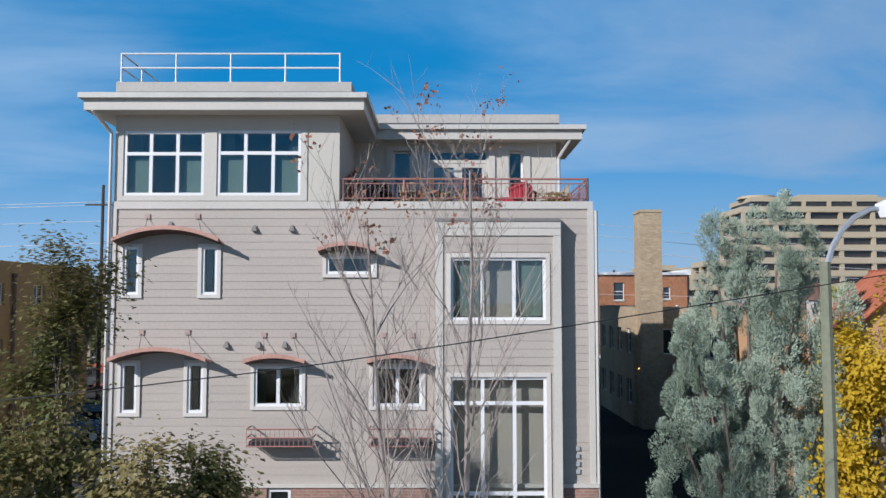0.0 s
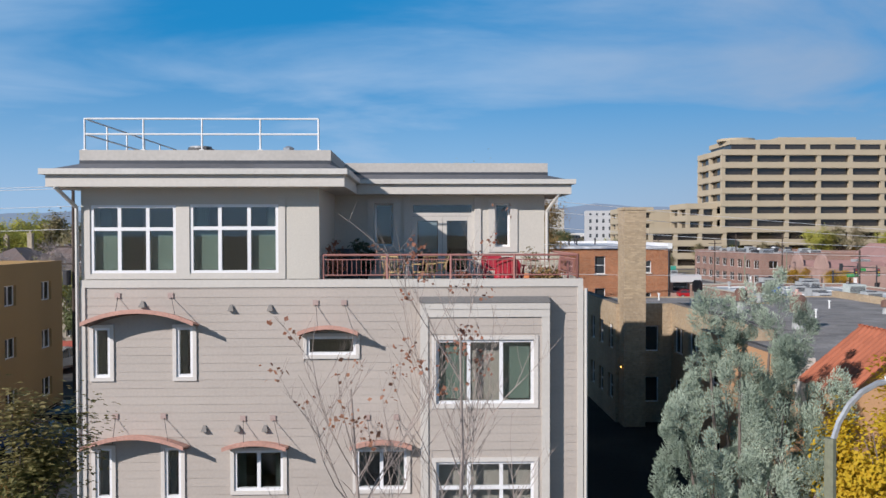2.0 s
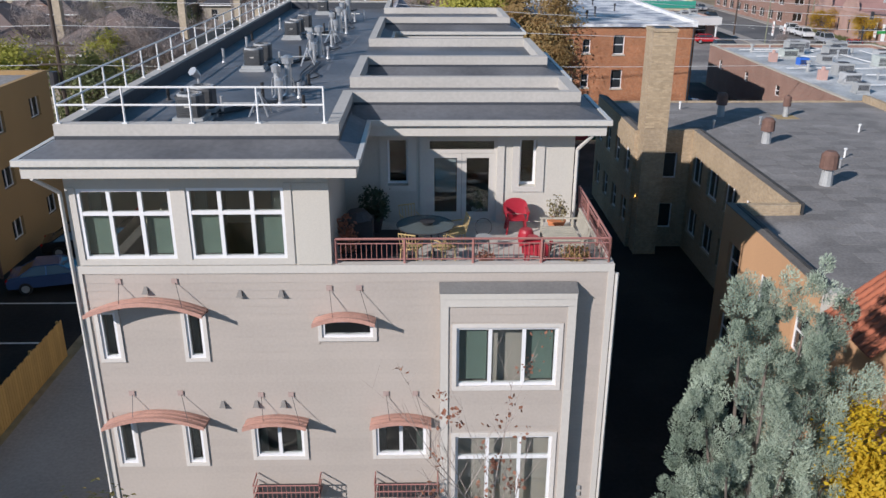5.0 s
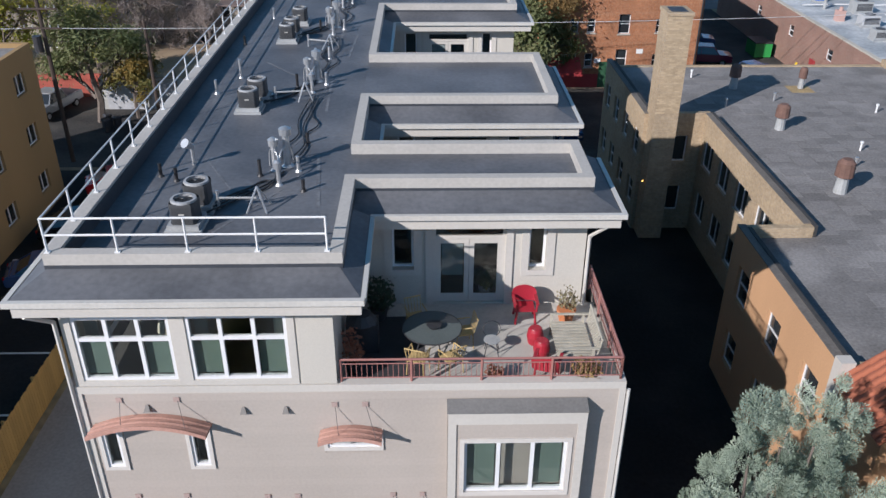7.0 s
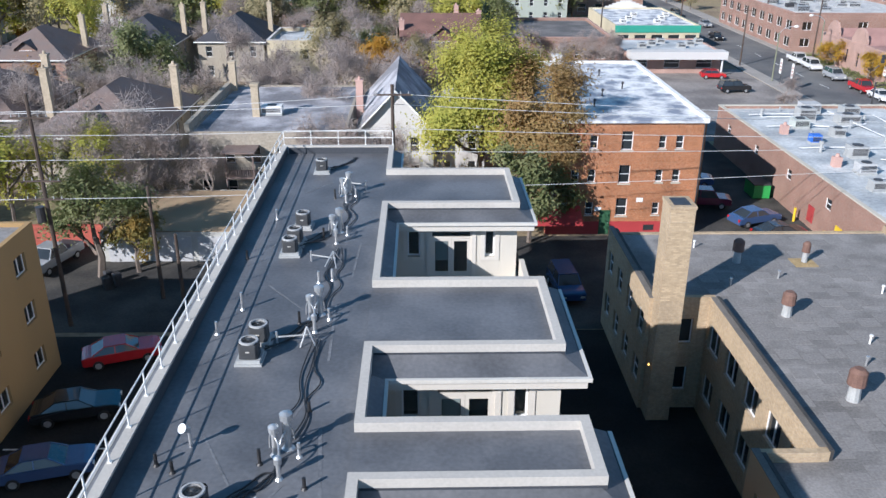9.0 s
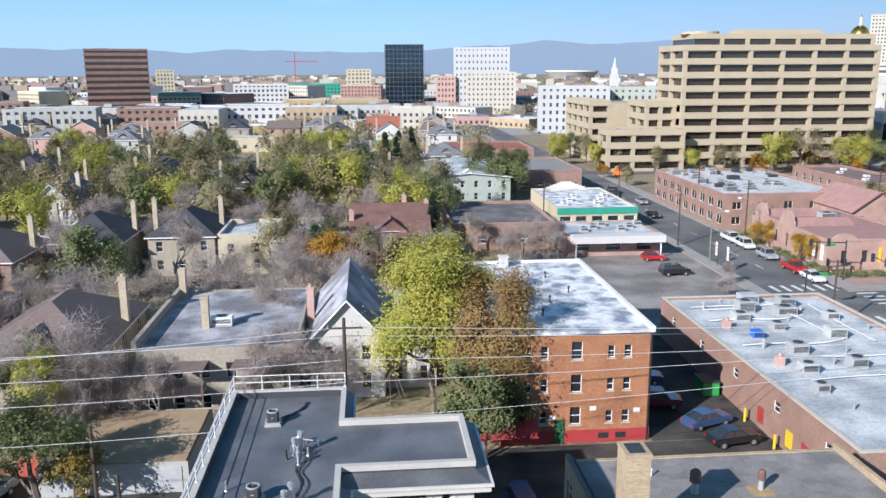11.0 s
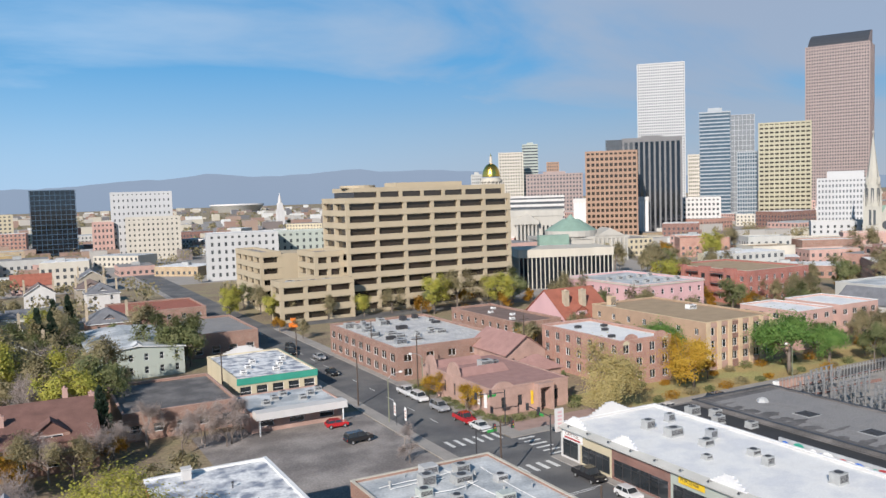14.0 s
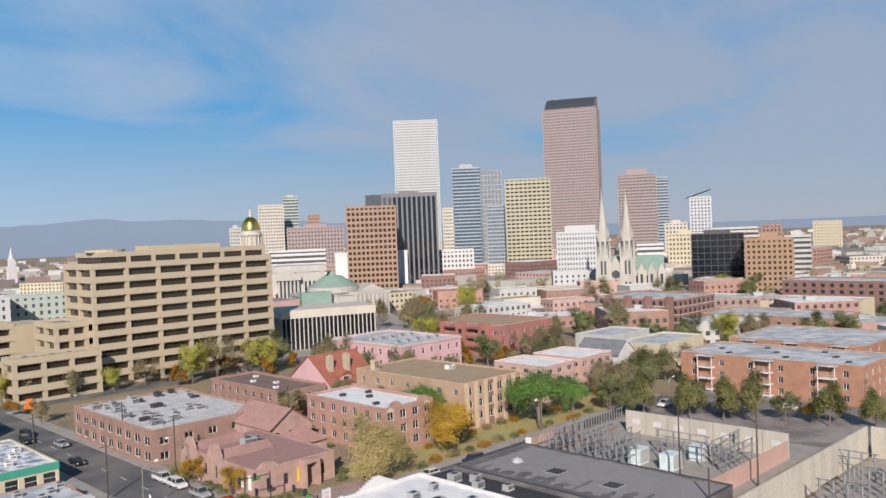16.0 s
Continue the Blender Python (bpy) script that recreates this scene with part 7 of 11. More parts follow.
block("low_brick_range", "low brown brick range with flat roof", "building", 300, 120, 28, 50, 7, BROWNBRICK, GREYROOF, {"W": (9, 2, 1.4, 1.4, 1, 2.9), "S": (6, 2, 1.4, 1.4, 1, 2.9)}, .5, LIMESTONE, style="pair", far=True)
block("cream_warehouse", "cream rendered low warehouse with a flat roof", "building", 345, 130, 30, 80, 8, CREAMWALL, GREYROOF, {"W": (10, 1, 2, 1.4, 4, 3)}, .5, WHITEWALL, style="pair", far=True)
block("plum_flats", "plum-red brick flats with grey bay strips", "building", 400, 120, 26, 60, 13, DARKBRICK, GREYROOF, {"W": (14, 4, 1.8, 1.6, 1.2, 3.1), "S": (6, 4, 1.8, 1.6, 1.2, 3.1)}, .6, WHITEWALL, style="pair", far=True)

for y0 in (4, 15, 26):
    part("projecting_bay", bx(B(), -1.6, -.003, y0, y0 + 4.4, 0, 11.6), DEEPRED, RBF)
    for k in range(3):
        part("bay_window", bx(B(), -1.65, -1.603, y0 + 1.4, y0 + 3.0, 1.2 + k * 3.3, 2.8 + k * 3.3), DGLASS, RBF)
        b_ = part("balcony", bx(B(), -1.5, -.003, y0 + 4.5, y0 + 10.4, 2.9 + k * 3.2, 3.1 + k * 3.2), MEMDARK, RBF)
        part("balcony_rail", bx(B(), -1.5, -1.44, y0 + 4.5, y0 + 10.4, 3.6 + k * 3.2, 3.75 + k * 3.2), MEMDARK, b_)
for k in range(5):
    part("string_course", bx(B(), -.12, 30.1, -.12, -.003, .7 + k * 3.1, .95 + k * 3.1), LIMESTONE, DRH); part("string_course", bx(B(), -.12, -.003, 0, 38, .7 + k * 3.1, .95 + k * 3.1), LIMESTONE, DRH)
for i in range(4):
    part("corner_tower", bx(B(), -1.2, -.003, 2 + i * 9.6, 5 + i * 9.6, 0, 14.2), DARKBRICK, DRH)
# ---- the tan office block ----
TO = thing("tan_office_block", 96, 261, 0, "stepped tan concrete office block with deep bronze window bands", "office building")
def office(x0, x1, y0, y1, z0, floors, fh, bays_s, bays_w, gap=.9):
    """Storeys of spandrel beams over recessed window bands, with piers between the bays."""
    h = floors * fh
    c = B(); bx(c, x0 + 1.3, x1 - 1.3, y0 + 1.3, y1 - 1.3, z0, z0 + h - .3)
    part("core", c, TGLASS, TO, "dark bronze window bands")
    for k in range(floors + 1):
        zz = z0 + k * fh - (1.0 if k else 0)
        top = zz + (2.0 if k < floors else 1.9)
        if k == 0:
            top = z0 + 1.0
        for e in ((x0, x1, y0, y0 + 1.0), (x0, x0 + 1.0, y0 + 1.0, y1 - 1.0), (x1 - 1, x1, y0 + 1.0, y1 - 1.0), (x0, x1, y1 - 1.0, y1)):
            part("spandrel", bx(B(), *e, zz, top), TOWERTAN, TO)
        part("drip_ledge", bx(B(), x0 - .12, x1 + .12, y0 - .12, y0 - .003, zz + .15, zz + .5), TOWERTAN, TO); part("drip_ledge", bx(B(), x0 - .12, x0 - .003, y0, y1, zz + .15, zz + .5), TOWERTAN, TO)
    for i in range(bays_s + 1):
        x = x0 + .02 + (x1 - x0 - 1.24) * i / bays_s
        part("pier", bx(B(), x, x + 1.2, y0 + .06, y0 + 1.25, z0, z0 + h - .9), TOWERTAN, TO)
    for i in range(bays_w + 1):
        y = y0 + .06 + (y1 - y0 - 1.3) * i / bays_w
        if i:
            part("pier", bx(B(), x0 + .06, x0 + 1.25, y, y + 1.2, z0, z0 + h - .9), TOWERTAN, TO)
    part("roof", bx(B(), x0 + .9, x1 - .9, y0 + .9, y1 - .9, z0 + h - .5, z0 + h + .1), TARROOF, TO)
office(0, 63.5, 0, 23, 0, 9, 4.13, 6, 2)
ph = B(); bx(ph, 4, 62, 2.5, 21, 37, 39.9); part("penthouse", ph, TGLASS, TO, "dark glazed attic storey")
b = B(); bx(b, 3.5, 62.5, 2, 21.5, 39.9, 41.4); part("attic_band", b, TOWERTAN, TO)
for i in range(7):
    x = 12 + i * 8.2
    part("pier", bx(B(), x, x + 1.2, 1.9, 3.4, 37.1, 39.9), TOWERTAN, TO)
cyl = B(); frustum(cyl, 8, 9, 41.4, 42.2, 6, 6, 20); part("plant_drum", cyl, TOWERTAN, TO)
part("plant_room", bx(B(), 22, 48, 8, 18, 41.4, 42.9), TOWERTAN, TO)
office(-10, 0, 4, 22, 0, 5, 4.0, 2, 2)
office(-25, -.5, -6, 4, 0, 3, 4.0, 3, 1)
part("blank_wall", bx(B(), -14.5, -4, 26, 44, 0, 19.5), TOWERTAN, TO)
office(-22, -14.5, 26, 60, 0, 5, 3.9, 1, 4)
for x, y in ((78, 256), (83, 257), (76, 258.5), (88, 257.5)):
    roof_unit(x, y + 2, 12.1, 2.6, 2.2, .6, GREYMETAL)

# ---- west side: shops, houses ----
block("tar_roof_shop", "low brick shop with a flat dark roof", "building", 13, 150, 18.5, 24, 4.3, BROWNBRICK, DARKTAR, {"S": (5, 1, 1.6, 1.4, 1.2, 3)}, .45, SANDSTONE)
gable_house("sage_house", "sage green two-storey house with a grey roof", 12.5, 200, 19.5, 36, 6.2, 7.2, GREENWALL, GREYROOF, "y", {"S": (6, 2, .9, 1.6, 1, 2.9)}, dormer=(9.7, .5, 2.2, 1.0))
TS = block("teal_shop", "low shop with a teal fascia and white roof", "building", 35.5, 166, 16, 27, 4.2, CREAMWALL, PATCHROOF, {"S": (5, 1, 2.2, 2, .8, 3), "E": (6, 1, 2.2, 2, .8, 3)}, .3, None, glass=DGLASS)
part("fascia", (lambda b: (bx(b, -.1, 16.1, -.12, -.003, 3.2, 4.5), bx(b, 16.003, 16.12, 0, 27, 3.2, 4.5)) and b)(B()), TEAL, TS, "teal painted fascia")
b = B()
for i in range(5):
    wd = 9 - i * 1.6
    bx(b, 8 - wd / 2, 8 + wd / 2, 26.7, 27.0, 4.5 + i * .3, 4.8 + i * .3)
part("stepped_parapet", b, WHITEWALL, TS)
CS = block("canopy_shop", "low brick shop with a deep white canopy", "building", 32, 143.5, 16, 13, 3.4, SANDSTONE, GREYROOF, {"S": (3, 1, 2.6, 1.6, .9, 3)}, .2, None)
part("canopy", bx(B(), .4, 16.2, -2.6, -.003, 2.7, 3.9), WHITEWALL, CS, "deep white canopy")
for x in (.9, 15.4):
    part("post", bx(B(), x, x + .2, -2.3, -2.1, 0, 2.7), WHITEPAINT, CS)
for i in range(6):
    roof_unit(36 + i * 2.2, 148 + (i % 3) * 2.4, 3.4, 1.3, 1.1, .8, GREYMETAL); roof_unit(38 + i * 2.2, 171 + (i % 3) * 5, 4.2, 1.2, 1.1, .8, WHITEPAINT)
gable_house("white_gabled_house", "white two-storey house with a grey gable roof", -7.0, 86, 7.2, 17, 6.0, 9.8, WHITEWALL, WORNROOF, "y", {"S": (2, 2, .9, 1.6, .9, 2.8), "E": (4, 2, .9, 1.5, .9, 2.8)},
            dormer=None, chimneys=((-.2, 6, .7, 9.5, SALMON),))
gable_house("white_house_wing", "white side wing with a small gable roof", .3, 88, 5.0, 12, 5.4, 7.6, WHITEWALL, WORNROOF, "y", {"S": (2, 2, .8, 1.4, .9, 2.6)})
RH = block("grey_row_house", "weathered stone flat-roofed row house with rear porches", "building", -22, 82, 14.2, 20, 6.8, OLDSTONE, WORNROOF, {"S": (6, 2, .9, 1.5, .9, 3.1), "E": (5, 2, .9, 1.5, .9, 3.1)}, .15, None)
for x in (3.5, 8.8):
    p = part("rear_porch", (lambda b: (bx(b, x, x + 2.6, -2.2, -.003, 3.2, 3.35), bx(b, x, x + .12, -2.2, -2.08, 0, 5.6), bx(b, x + 2.48, x + 2.6, -2.2, -2.08, 0, 5.6), bx(b, x - .2, x + 2.8, -2.5, -.003, 5.6, 5.75)) and b)(B()), BROWNROOF, RH, "weathered timber rear porch")
    part("guard", (lambda b: [bx(b, x + .15 + i * .2, x + .2 + i * .2, -2.18, -2.12, 3.35, 4.3) for i in range(12)] and b)(B()), BROWNROOF, p)
for x, y in ((-17, 88.4), (-21.6, 100)):
    c = B(); bx(c, -.35, .35, -.35, .35, 0, 3.0); bx(c, -.41, .41, -.41, .41, 3.0, 3.2)
    part("chimney", c, TANSTONE, RH, m=pose(x + 22, y - 82, 6.8))
roof_unit(-15.6, 89.2, 6.8, 2.0, 1.3, .9, WHITEPAINT)
part("end_parapet", bx(B(), -.3, .12, 0, 20, 6.9, 7.7), OLDSTONE, RH)
sd_ = thing("lean_to_shed", -14.2, 78.6, 0, "weathered brown lean-to shed behind the row house", "shed")
part("wall", bx(B(), 0, 3.4, 0, 2.6, 0, 2.1), OLDSTONE, sd_)
part("roof", (lambda b: (quad(b, [(-.2, -.3, 2.15), (3.6, -.3, 2.15), (3.6, 2.7, 2.9), (-.2, 2.7, 2.9)]), quad(b, [(-.2, 2.7, 2.8), (3.6, 2.7, 2.8), (3.6, -.3, 2.05), (-.2, -.3, 2.05)])) and b)(B()), BROWNROOF, sd_)
part("door", bx(B(), 1.2, 2.1, -.04, -.003, 0, 1.95), DARKMETAL, sd_)
def tall_chimneys(w, d):
    return ((.2, d * .35, .7, 11.2, TANSTONE), (w - .2, d * .6, .7, 10.8, TANSTONE))
def old_house(x, y, w, d, wall, roof, label, hip=True, axis="y", cols=3):
    return gable_house("old_house", label, x, y, w, d, 6.2, 9.6, wall, roof, axis, {"S": (cols, 2, .95, 1.6, .9, 2.9), **({"E": (3, 2, .95, 1.6, .9, 2.9)} if cols > 2 else {})}, hip=hip, chimneys=tall_chimneys(w, d), dormer=(w / 2, 1.2, 2.6, 1.1))
old_house(-37.3, 83.5, 11.6, 16, OLDSTONE, BROWNROOF, "weathered stone house with a brown hipped roof")
old_house(-53, 90, 12, 15, OLDSTONE, BROWNROOF, "grey stone house with a brown hipped roof")
old_house(-69, 96, 12, 15, BROWNBRICK, BROWNROOF, "brown brick house with a brown hipped roof")
old_house(-60, 122, 11, 14, BROWNBRICK, BROWNROOF, "brown brick house under a hipped roof")
old_house(-49, 134, 11, 14, OLDSTONE, DARKROOF, "cream brick house with a charcoal hipped roof and tall chimneys")
old_house(-35, 137, 10, 14, OLDSTONE, DARKROOF, "grey house with a charcoal hipped roof and tall chimneys")
block("buff_flat_house", "buff brick flat-roofed house with pale roof", "house", -24.5, 137, 15.5, 13, 5.8, CREAMWALL, GREYROOF, {"S": (4, 2, 1, 1.5, .8, 2.6), "E": (3, 2, 1, 1.5, .8, 2.6)}, .5, WHITEWALL, group="houses")
gable_house("brown_bungalow", "red brick bungalow with a wide brown gabled roof", -4, 140, 12.5, 20, 4.8, 8.6, BROWNBRICK, REDDISHROOF, "x", {"S": (3, 1, 1.6, 1.6, 1, 3), "E": (3, 1, 1.2, 1.5, 1, 3)}, chimneys=((-.1, 5, .8, 8.2, SALMON), (9, 14, .8, 9.4, SALMON), (12.6, 10, .8, 9, SALMON)), dormer=(6.3, .8, 5, .9))
gable_house("blue_white_house", "white gabled house with pale blue roof", -64, 166, 9, 14, 6.5, 10.5, WHITEWALL, GREYSHINGLE, "y", {"S": (2, 2, 1, 1.6, 1, 2.9), "E": (3, 2, 1, 1.6, 1, 2.9)}, chimneys=((6.5, 9, .8, 11.5, LIMESTONE),))
random.seed(21)
for x, y in ((-80, 130), (-95, 160), (-90, 96), (-78, 195), (-55, 200), (-34, 190), (-30, 222), (-8, 205), (-60, 232), (-95, 225), (-12, 240), (16, 250), (-120, 180), (-125, 140), (-110, 250)):
    old_house(x, y, 10 + random.random() * 3, 13 + random.random() * 4, random.choice((OLDSTONE, GREYWALL, REDBRICK, BROWNBRICK)), random.choice((DARKROOF, BROWNROOF, GREYSHINGLE)),
              "old two-storey house under a hipped roof among trees", random.random() < .6, cols=2)
PHH = gable_house("porch_house", "white flat-gabled house with columned porch", -5.5, 281, 17, 14, 6, 7.5, WHITEWALL, GREYSHINGLE, "x", {"S": (5, 2, 1, 1.5, .8, 2.8)})
part("porch_roof", bx(B(), 1, 16, -3.4, -.003, 5.0, 5.6), WHITEWALL, PHH)
for i in range(5):
    part("porch_column", bx(B(), 1.3 + i * 3.5, 1.75 + i * 3.5, -3.2, -2.75, 0, 5.0), WHITEPAINT, PHH)
part("porch_deck", bx(B(), 1, 16, -3.4, -.003, 0, .5), CONCRETE, PHH)
block("grey_shop_row", "low brick shops beside the street", "building", 36, 215, 17, 30, 5.5, BROWNBRICK, TARROOF, {"S": (4, 1, 2, 1.8, .9, 3), "E": (6, 1, 2, 1.8, .9, 3)}, .4, SANDSTONE)
block("grey_shop_row", "low brick shops with red-brown roof", "building", 24, 262, 26, 26, 6.5, BROWNBRICK, REDROOF, {"S": (6, 2, 1.2, 1.5, .9, 2.9)}, .4, SANDSTONE)
# low quarter between the gardens and the western towers
YB = brickmat("yellow_brick", (.42, .30, .14), (.36, .25, .12), (.4, .32, .2))
for x, y, w in ((-49, 500, 23), (-22, 494, 25)):
    block("yellow_apartments", "yellow brick four-storey apartment block", "building", x, y, w, 16, 12.4, YB, GREYROOF, {"S": (6, 4, 1.5, 1.6, 1, 2.9), "E": (4, 4, 1.5, 1.6, 1, 2.9)}, .5, CREAMWALL, style="pair", group="yellow apartments", far=True)
gable_house("red_roof_hall", "low brick hall with a broad red roof", -2, 409, 16, 12, 4.2, 8.5, SALMON, REDROOF, "x", {"S": (4, 1, 1.4, 1.6, 1, 3)}, group="")
block("white_modern_building", "white modern low building with a dark upper window", "building", -84, 464, 15, 14, 9.5, WHITEWALL, WHITEROOF, {"S": (3, 2, 3, 1.6, 1.2, 4.2)}, .4, None, "pair", far=True)
block("grey_wing", "plain grey rendered low building", "building", -68.5, 457, 25, 14, 8, GREYWALL, GREYROOF, {"S": (6, 2, 1.2, 1.2, 1.4, 3.4)}, .4, None, "pair", far=True)
gable_house("brown_timber_house", "brown three-storey house with pale trim", -40.5, 338, 12.5, 12, 8.6, 11, mat("brown_timber", (.36, .25, .16), .9, .2, .4, 8, .1), BROWNROOF, "x", {"S": (3, 3, 1.3, 1.5, .9, 2.8), "E": (3, 3, 1.3, 1.5, .9, 2.8)})
block("pale_low_house", "low cream house with a pale grey roof", "house", -55, 330, 18, 12, 5.2, CREAMWALL, GREYROOF, {"S": (4, 1, 1.4, 1.5, 1.4, 3)}, .3, None, "pair", group="houses")
block("brown_low_flats", "long low brown brick flats", "building", -115, 404, 36, 14, 6.5, BROWNBRICK, TARROOF, {"S": (10, 2, 1.4, 1.4, .9, 3), "E": (4, 2, 1.4, 1.4, .9, 3)}, .4, LIMESTONE, "pair", far=True)
block("tan_low_shops", "long low tan brick shops", "building", -77, 396, 30, 10, 4.6, YB, TARROOF, {"S": (8, 1, 2, 1.6, 1, 3)}, .4, LIMESTONE, "pair", far=True)
random.seed(64)
for i, (x, y) in enumerate(((-150, 345), (-128, 330), (-105, 352), (-82, 362), (-66, 372), (-20, 352), (2, 345), (20, 352), (-96, 318), (-130, 378), (-160, 402), (-30, 385), (24, 396), (-140, 440), (22, 330))):
    old_house(x, y, 10 + random.random() * 4, 11 + random.random() * 4, random.choice((OLDSTONE, GREYWALL, SALMON, BROWNBRICK, WHITEWALL)), random.choice((DARKROOF, BROWNROOF, GREYSHINGLE)), "old two-storey house beyond the gardens", i % 3 > 0, cols=2)
# garages behind the building
GA = block("white_garage", "pale grey garage under a flat earth-coloured roof", "garage", -26, 69, 11, 10, 2.5, GREYWALL, TANROOF, None, .0)
for i in range(3):
    part("garage_door", bx(B(), .5 + i * 3.5, 3.5 + i * 3.5, -.05, -.003, 0, 2.1), DOORGREY, GA)
tagged(part("red_wall", bx(B(), -44, -27, 72, 72.3, 0, 1.9), BLOCKRED), "red painted block wall beside an alley", "wall")

# ---- skyline ----
def tower(name, label, x, y, w, d, h, yaw, wall, glass, kind, floors=20, bays=10, z0=0, crown=None, colw=.48, fr=.5):
    """A distant tower about its centre; kind: grid, band, rib or glass."""
    t = thing(name, x, y, 0, label, "tower", "downtown towers", yaw)
    hw, hd = w / 2, d / 2
    part("core", bx(B(), -hw + .4, hw - .4, -hd + .4, hd - .4, z0, h - .3), glass, t)
    fh = (h - z0) / floors
    net = B()
    if kind in ("grid", "band"):
        for k in range(floors + 1):
            z = z0 + k * fh
            zt = min(z + fh * fr, h) if k < floors else h + .6
            if k == floors:
                z = h - fh * .2
            bx(net, -hw, hw, -hd, -hd + .39, z, zt); bx(net, -hw, hw, hd - .39, hd, z, zt); bx(net, -hw, -hw + .39, -hd + .39, hd - .39, z, zt); bx(net, hw - .39, hw, -hd + .39, hd - .39, z, zt)
    if kind in ("grid", "rib"):
        nb = {"x": bays, "y": max(2, int(bays * d / w))}
        for i in range(nb["x"] + 1):
            x_ = -hw + (w - w / bays * colw) * i / nb["x"]; ww = w / bays * colw
            bx(net, x_, x_ + ww, -hd - .05, -hd + .37, z0, h); bx(net, x_, x_ + ww, hd - .37, hd + .05, z0, h)
        for i in range(1, nb["y"]):
            ww = d / nb["y"] * colw; y_ = -hd + (d - ww) * i / nb["y"]
            bx(net, -hw - .05, -hw + .37, y_, y_ + ww, z0, h); bx(net, hw - .37, hw + .05, y_, y_ + ww, z0, h)
        if kind == "rib":
            part("crown", bx(B(), -hw - .2, hw + .2, -hd - .2, hd + .2, h - min(fh, 2.2), h + 1), wall, t)
    if kind == "glass":
        for k in range(0, floors + 1):
            z = z0 + k * fh
            bx(net, -hw, hw, -hd, hd, z - .2, z + .2)
        for i in range(bays + 1):
            x_ = -hw + w * i / bays
            bx(net, x_ - .15, x_ + .15, -hd - .02, -hd + .3, z0, h)
    tagged(part("facade_grid", net, wall, t), kind="stuff")
    part("roof", bx(B(), -hw + .3, hw - .3, -hd + .3, hd - .3, h - .25, h + .05), GREYROOF, t)
    if crown:
        cw, cd, chh = crown
        part("plant_room", bx(B(), -cw / 2, cw / 2, -cd / 2, cd / 2, h, h + chh), wall, t)
    return t
tower("white_grid_tower", "very tall white tower with a fine window grid", 690, 752, 54, 34, 181, -43, PALETOWER, PGLASS, "grid", 56, 21, colw=.42, fr=.44)
wf = tower("granite_tower", "tall pink granite tower with a curved dark crown", 945, 702, 74, 46, 208, -62, GRANITE, MGLASS, "grid", 52, 24)
cr2 = B(); n = 10
prof = [(-21 + 42 * i / n, 208 + 20 * math.sin(math.pi * (i / n) * .5 + math.pi * .0) ** .8) for i in range(n + 1)]
for i in range(n):
    (ya, za), (yb, zb) = prof[i], prof[i + 1]
    quad(cr2, [(-34.5, ya, za), (34.5, ya, za), (34.5, yb, zb), (-34.5, yb, zb)])
v0 = [(-34.5, p[0], p[1]) for p in prof] + [(-34.5, 21, 208)]; v1 = [(34.5, p[0], p[1]) for p in prof] + [(34.5, 21, 208)]
quad(cr2, v0[::-1], 1); quad(cr2, v1, 1); quad(cr2, [(34.5, 21, 208), (-34.5, 21, 208), (-34.5, 21, 228), (34.5, 21, 228)], 1)
part("curved_crown", cr2, [MEMDARK, GRANITE], wf, "dark curved crown")
tower("dark_columned_tower", "dark office slab behind pale vertical columns", 445, 500, 44, 30, 75, -42, mat("grey_stone_column", (.16, .16, .165), .8, .1, .2, 6, 0), BLKGLASS, "rib", 18, 11, 0, (16, 10, 3), colw=.36)
tower("dark_glass_annexe", "low dark glass office slab beside a columned tower", 424, 512, 22, 20, 75, -42, MEMDARK, MGLASS, "glass", 18, 6)
tower("brown_grid_tower", "brown brick office block with a square window grid", 383, 474, 36, 28, 64, -40, BRONZE, TGLASS, "grid", 16, 11, colw=.34, fr=.46)
tower("striped_glass_tower", "blue striped glass tower with silver bands", 660, 640, 31, 31, 113, -47, BLUEGREY, BGLASS, "band", 30, 8, 0, (14, 14, 5), fr=.36)
tower("grey_slab_tower", "plain grey office slab", 752, 686, 26, 20, 117, -48, PALETOWER, PGLASS, "glass", 20, 6)
tower("blue_glass_block", "blue glass office block", 640, 580, 19, 20, 69, -48, BLUEGREY, BGLASS, "grid", 18, 8, colw=.3, fr=.35)
tower("tan_tower", "slim tan stone tower far off", 640, 650, 13, 14, 70, -45, LIMESTONE, DGLASS, "grid", 18, 6)
tower("yellow_striped_tower", "cream tower with dark window stripes", 629, 527, 44, 36, 92, -51, OLIVETOWER, TGLASS, "grid", 24, 10, colw=.26, fr=.58)
tower("white_office_slab", "white office slab with small windows", 491, 366, 34, 24, 40, -54, PALETOWER, PGLASS, "grid", 11, 16, 0, (22, 12, 5))
tower("pink_stepped_tower", "pink granite tower with stepped top", 1034, 655, 54, 34, 116, -58, GRANITE, MGLASS, "grid", 26, 16, 0, (30, 24, 8), colw=.36)
tower("glass_half_tower", "green glass tower half", 1054, 628, 20, 30, 110, -58, BLUEGREY, BGLASS, "band", 26, 6)
cv = tower("curved_white_tower", "white residential tower with green glass crown", 797, 432, 22, 18, 70, -62, PALETOWER, BGLASS, "grid", 20, 6)
part("sail_roof", (lambda b: (quad(b, [(-14, -10, 70), (11, -10, 78), (11, 10, 78), (-14, 10, 70)]), quad(b, [(-14, 10, 69.5), (11, 10, 77.5), (11, -10, 77.5), (-14, -10, 69.5)])) and b)(B()), GREYMETAL, cv)
part("crown_glass", bx(B(), -9.5, 9.5, -8.5, 8.5, 70, 72.5), COPPERGREEN, cv)
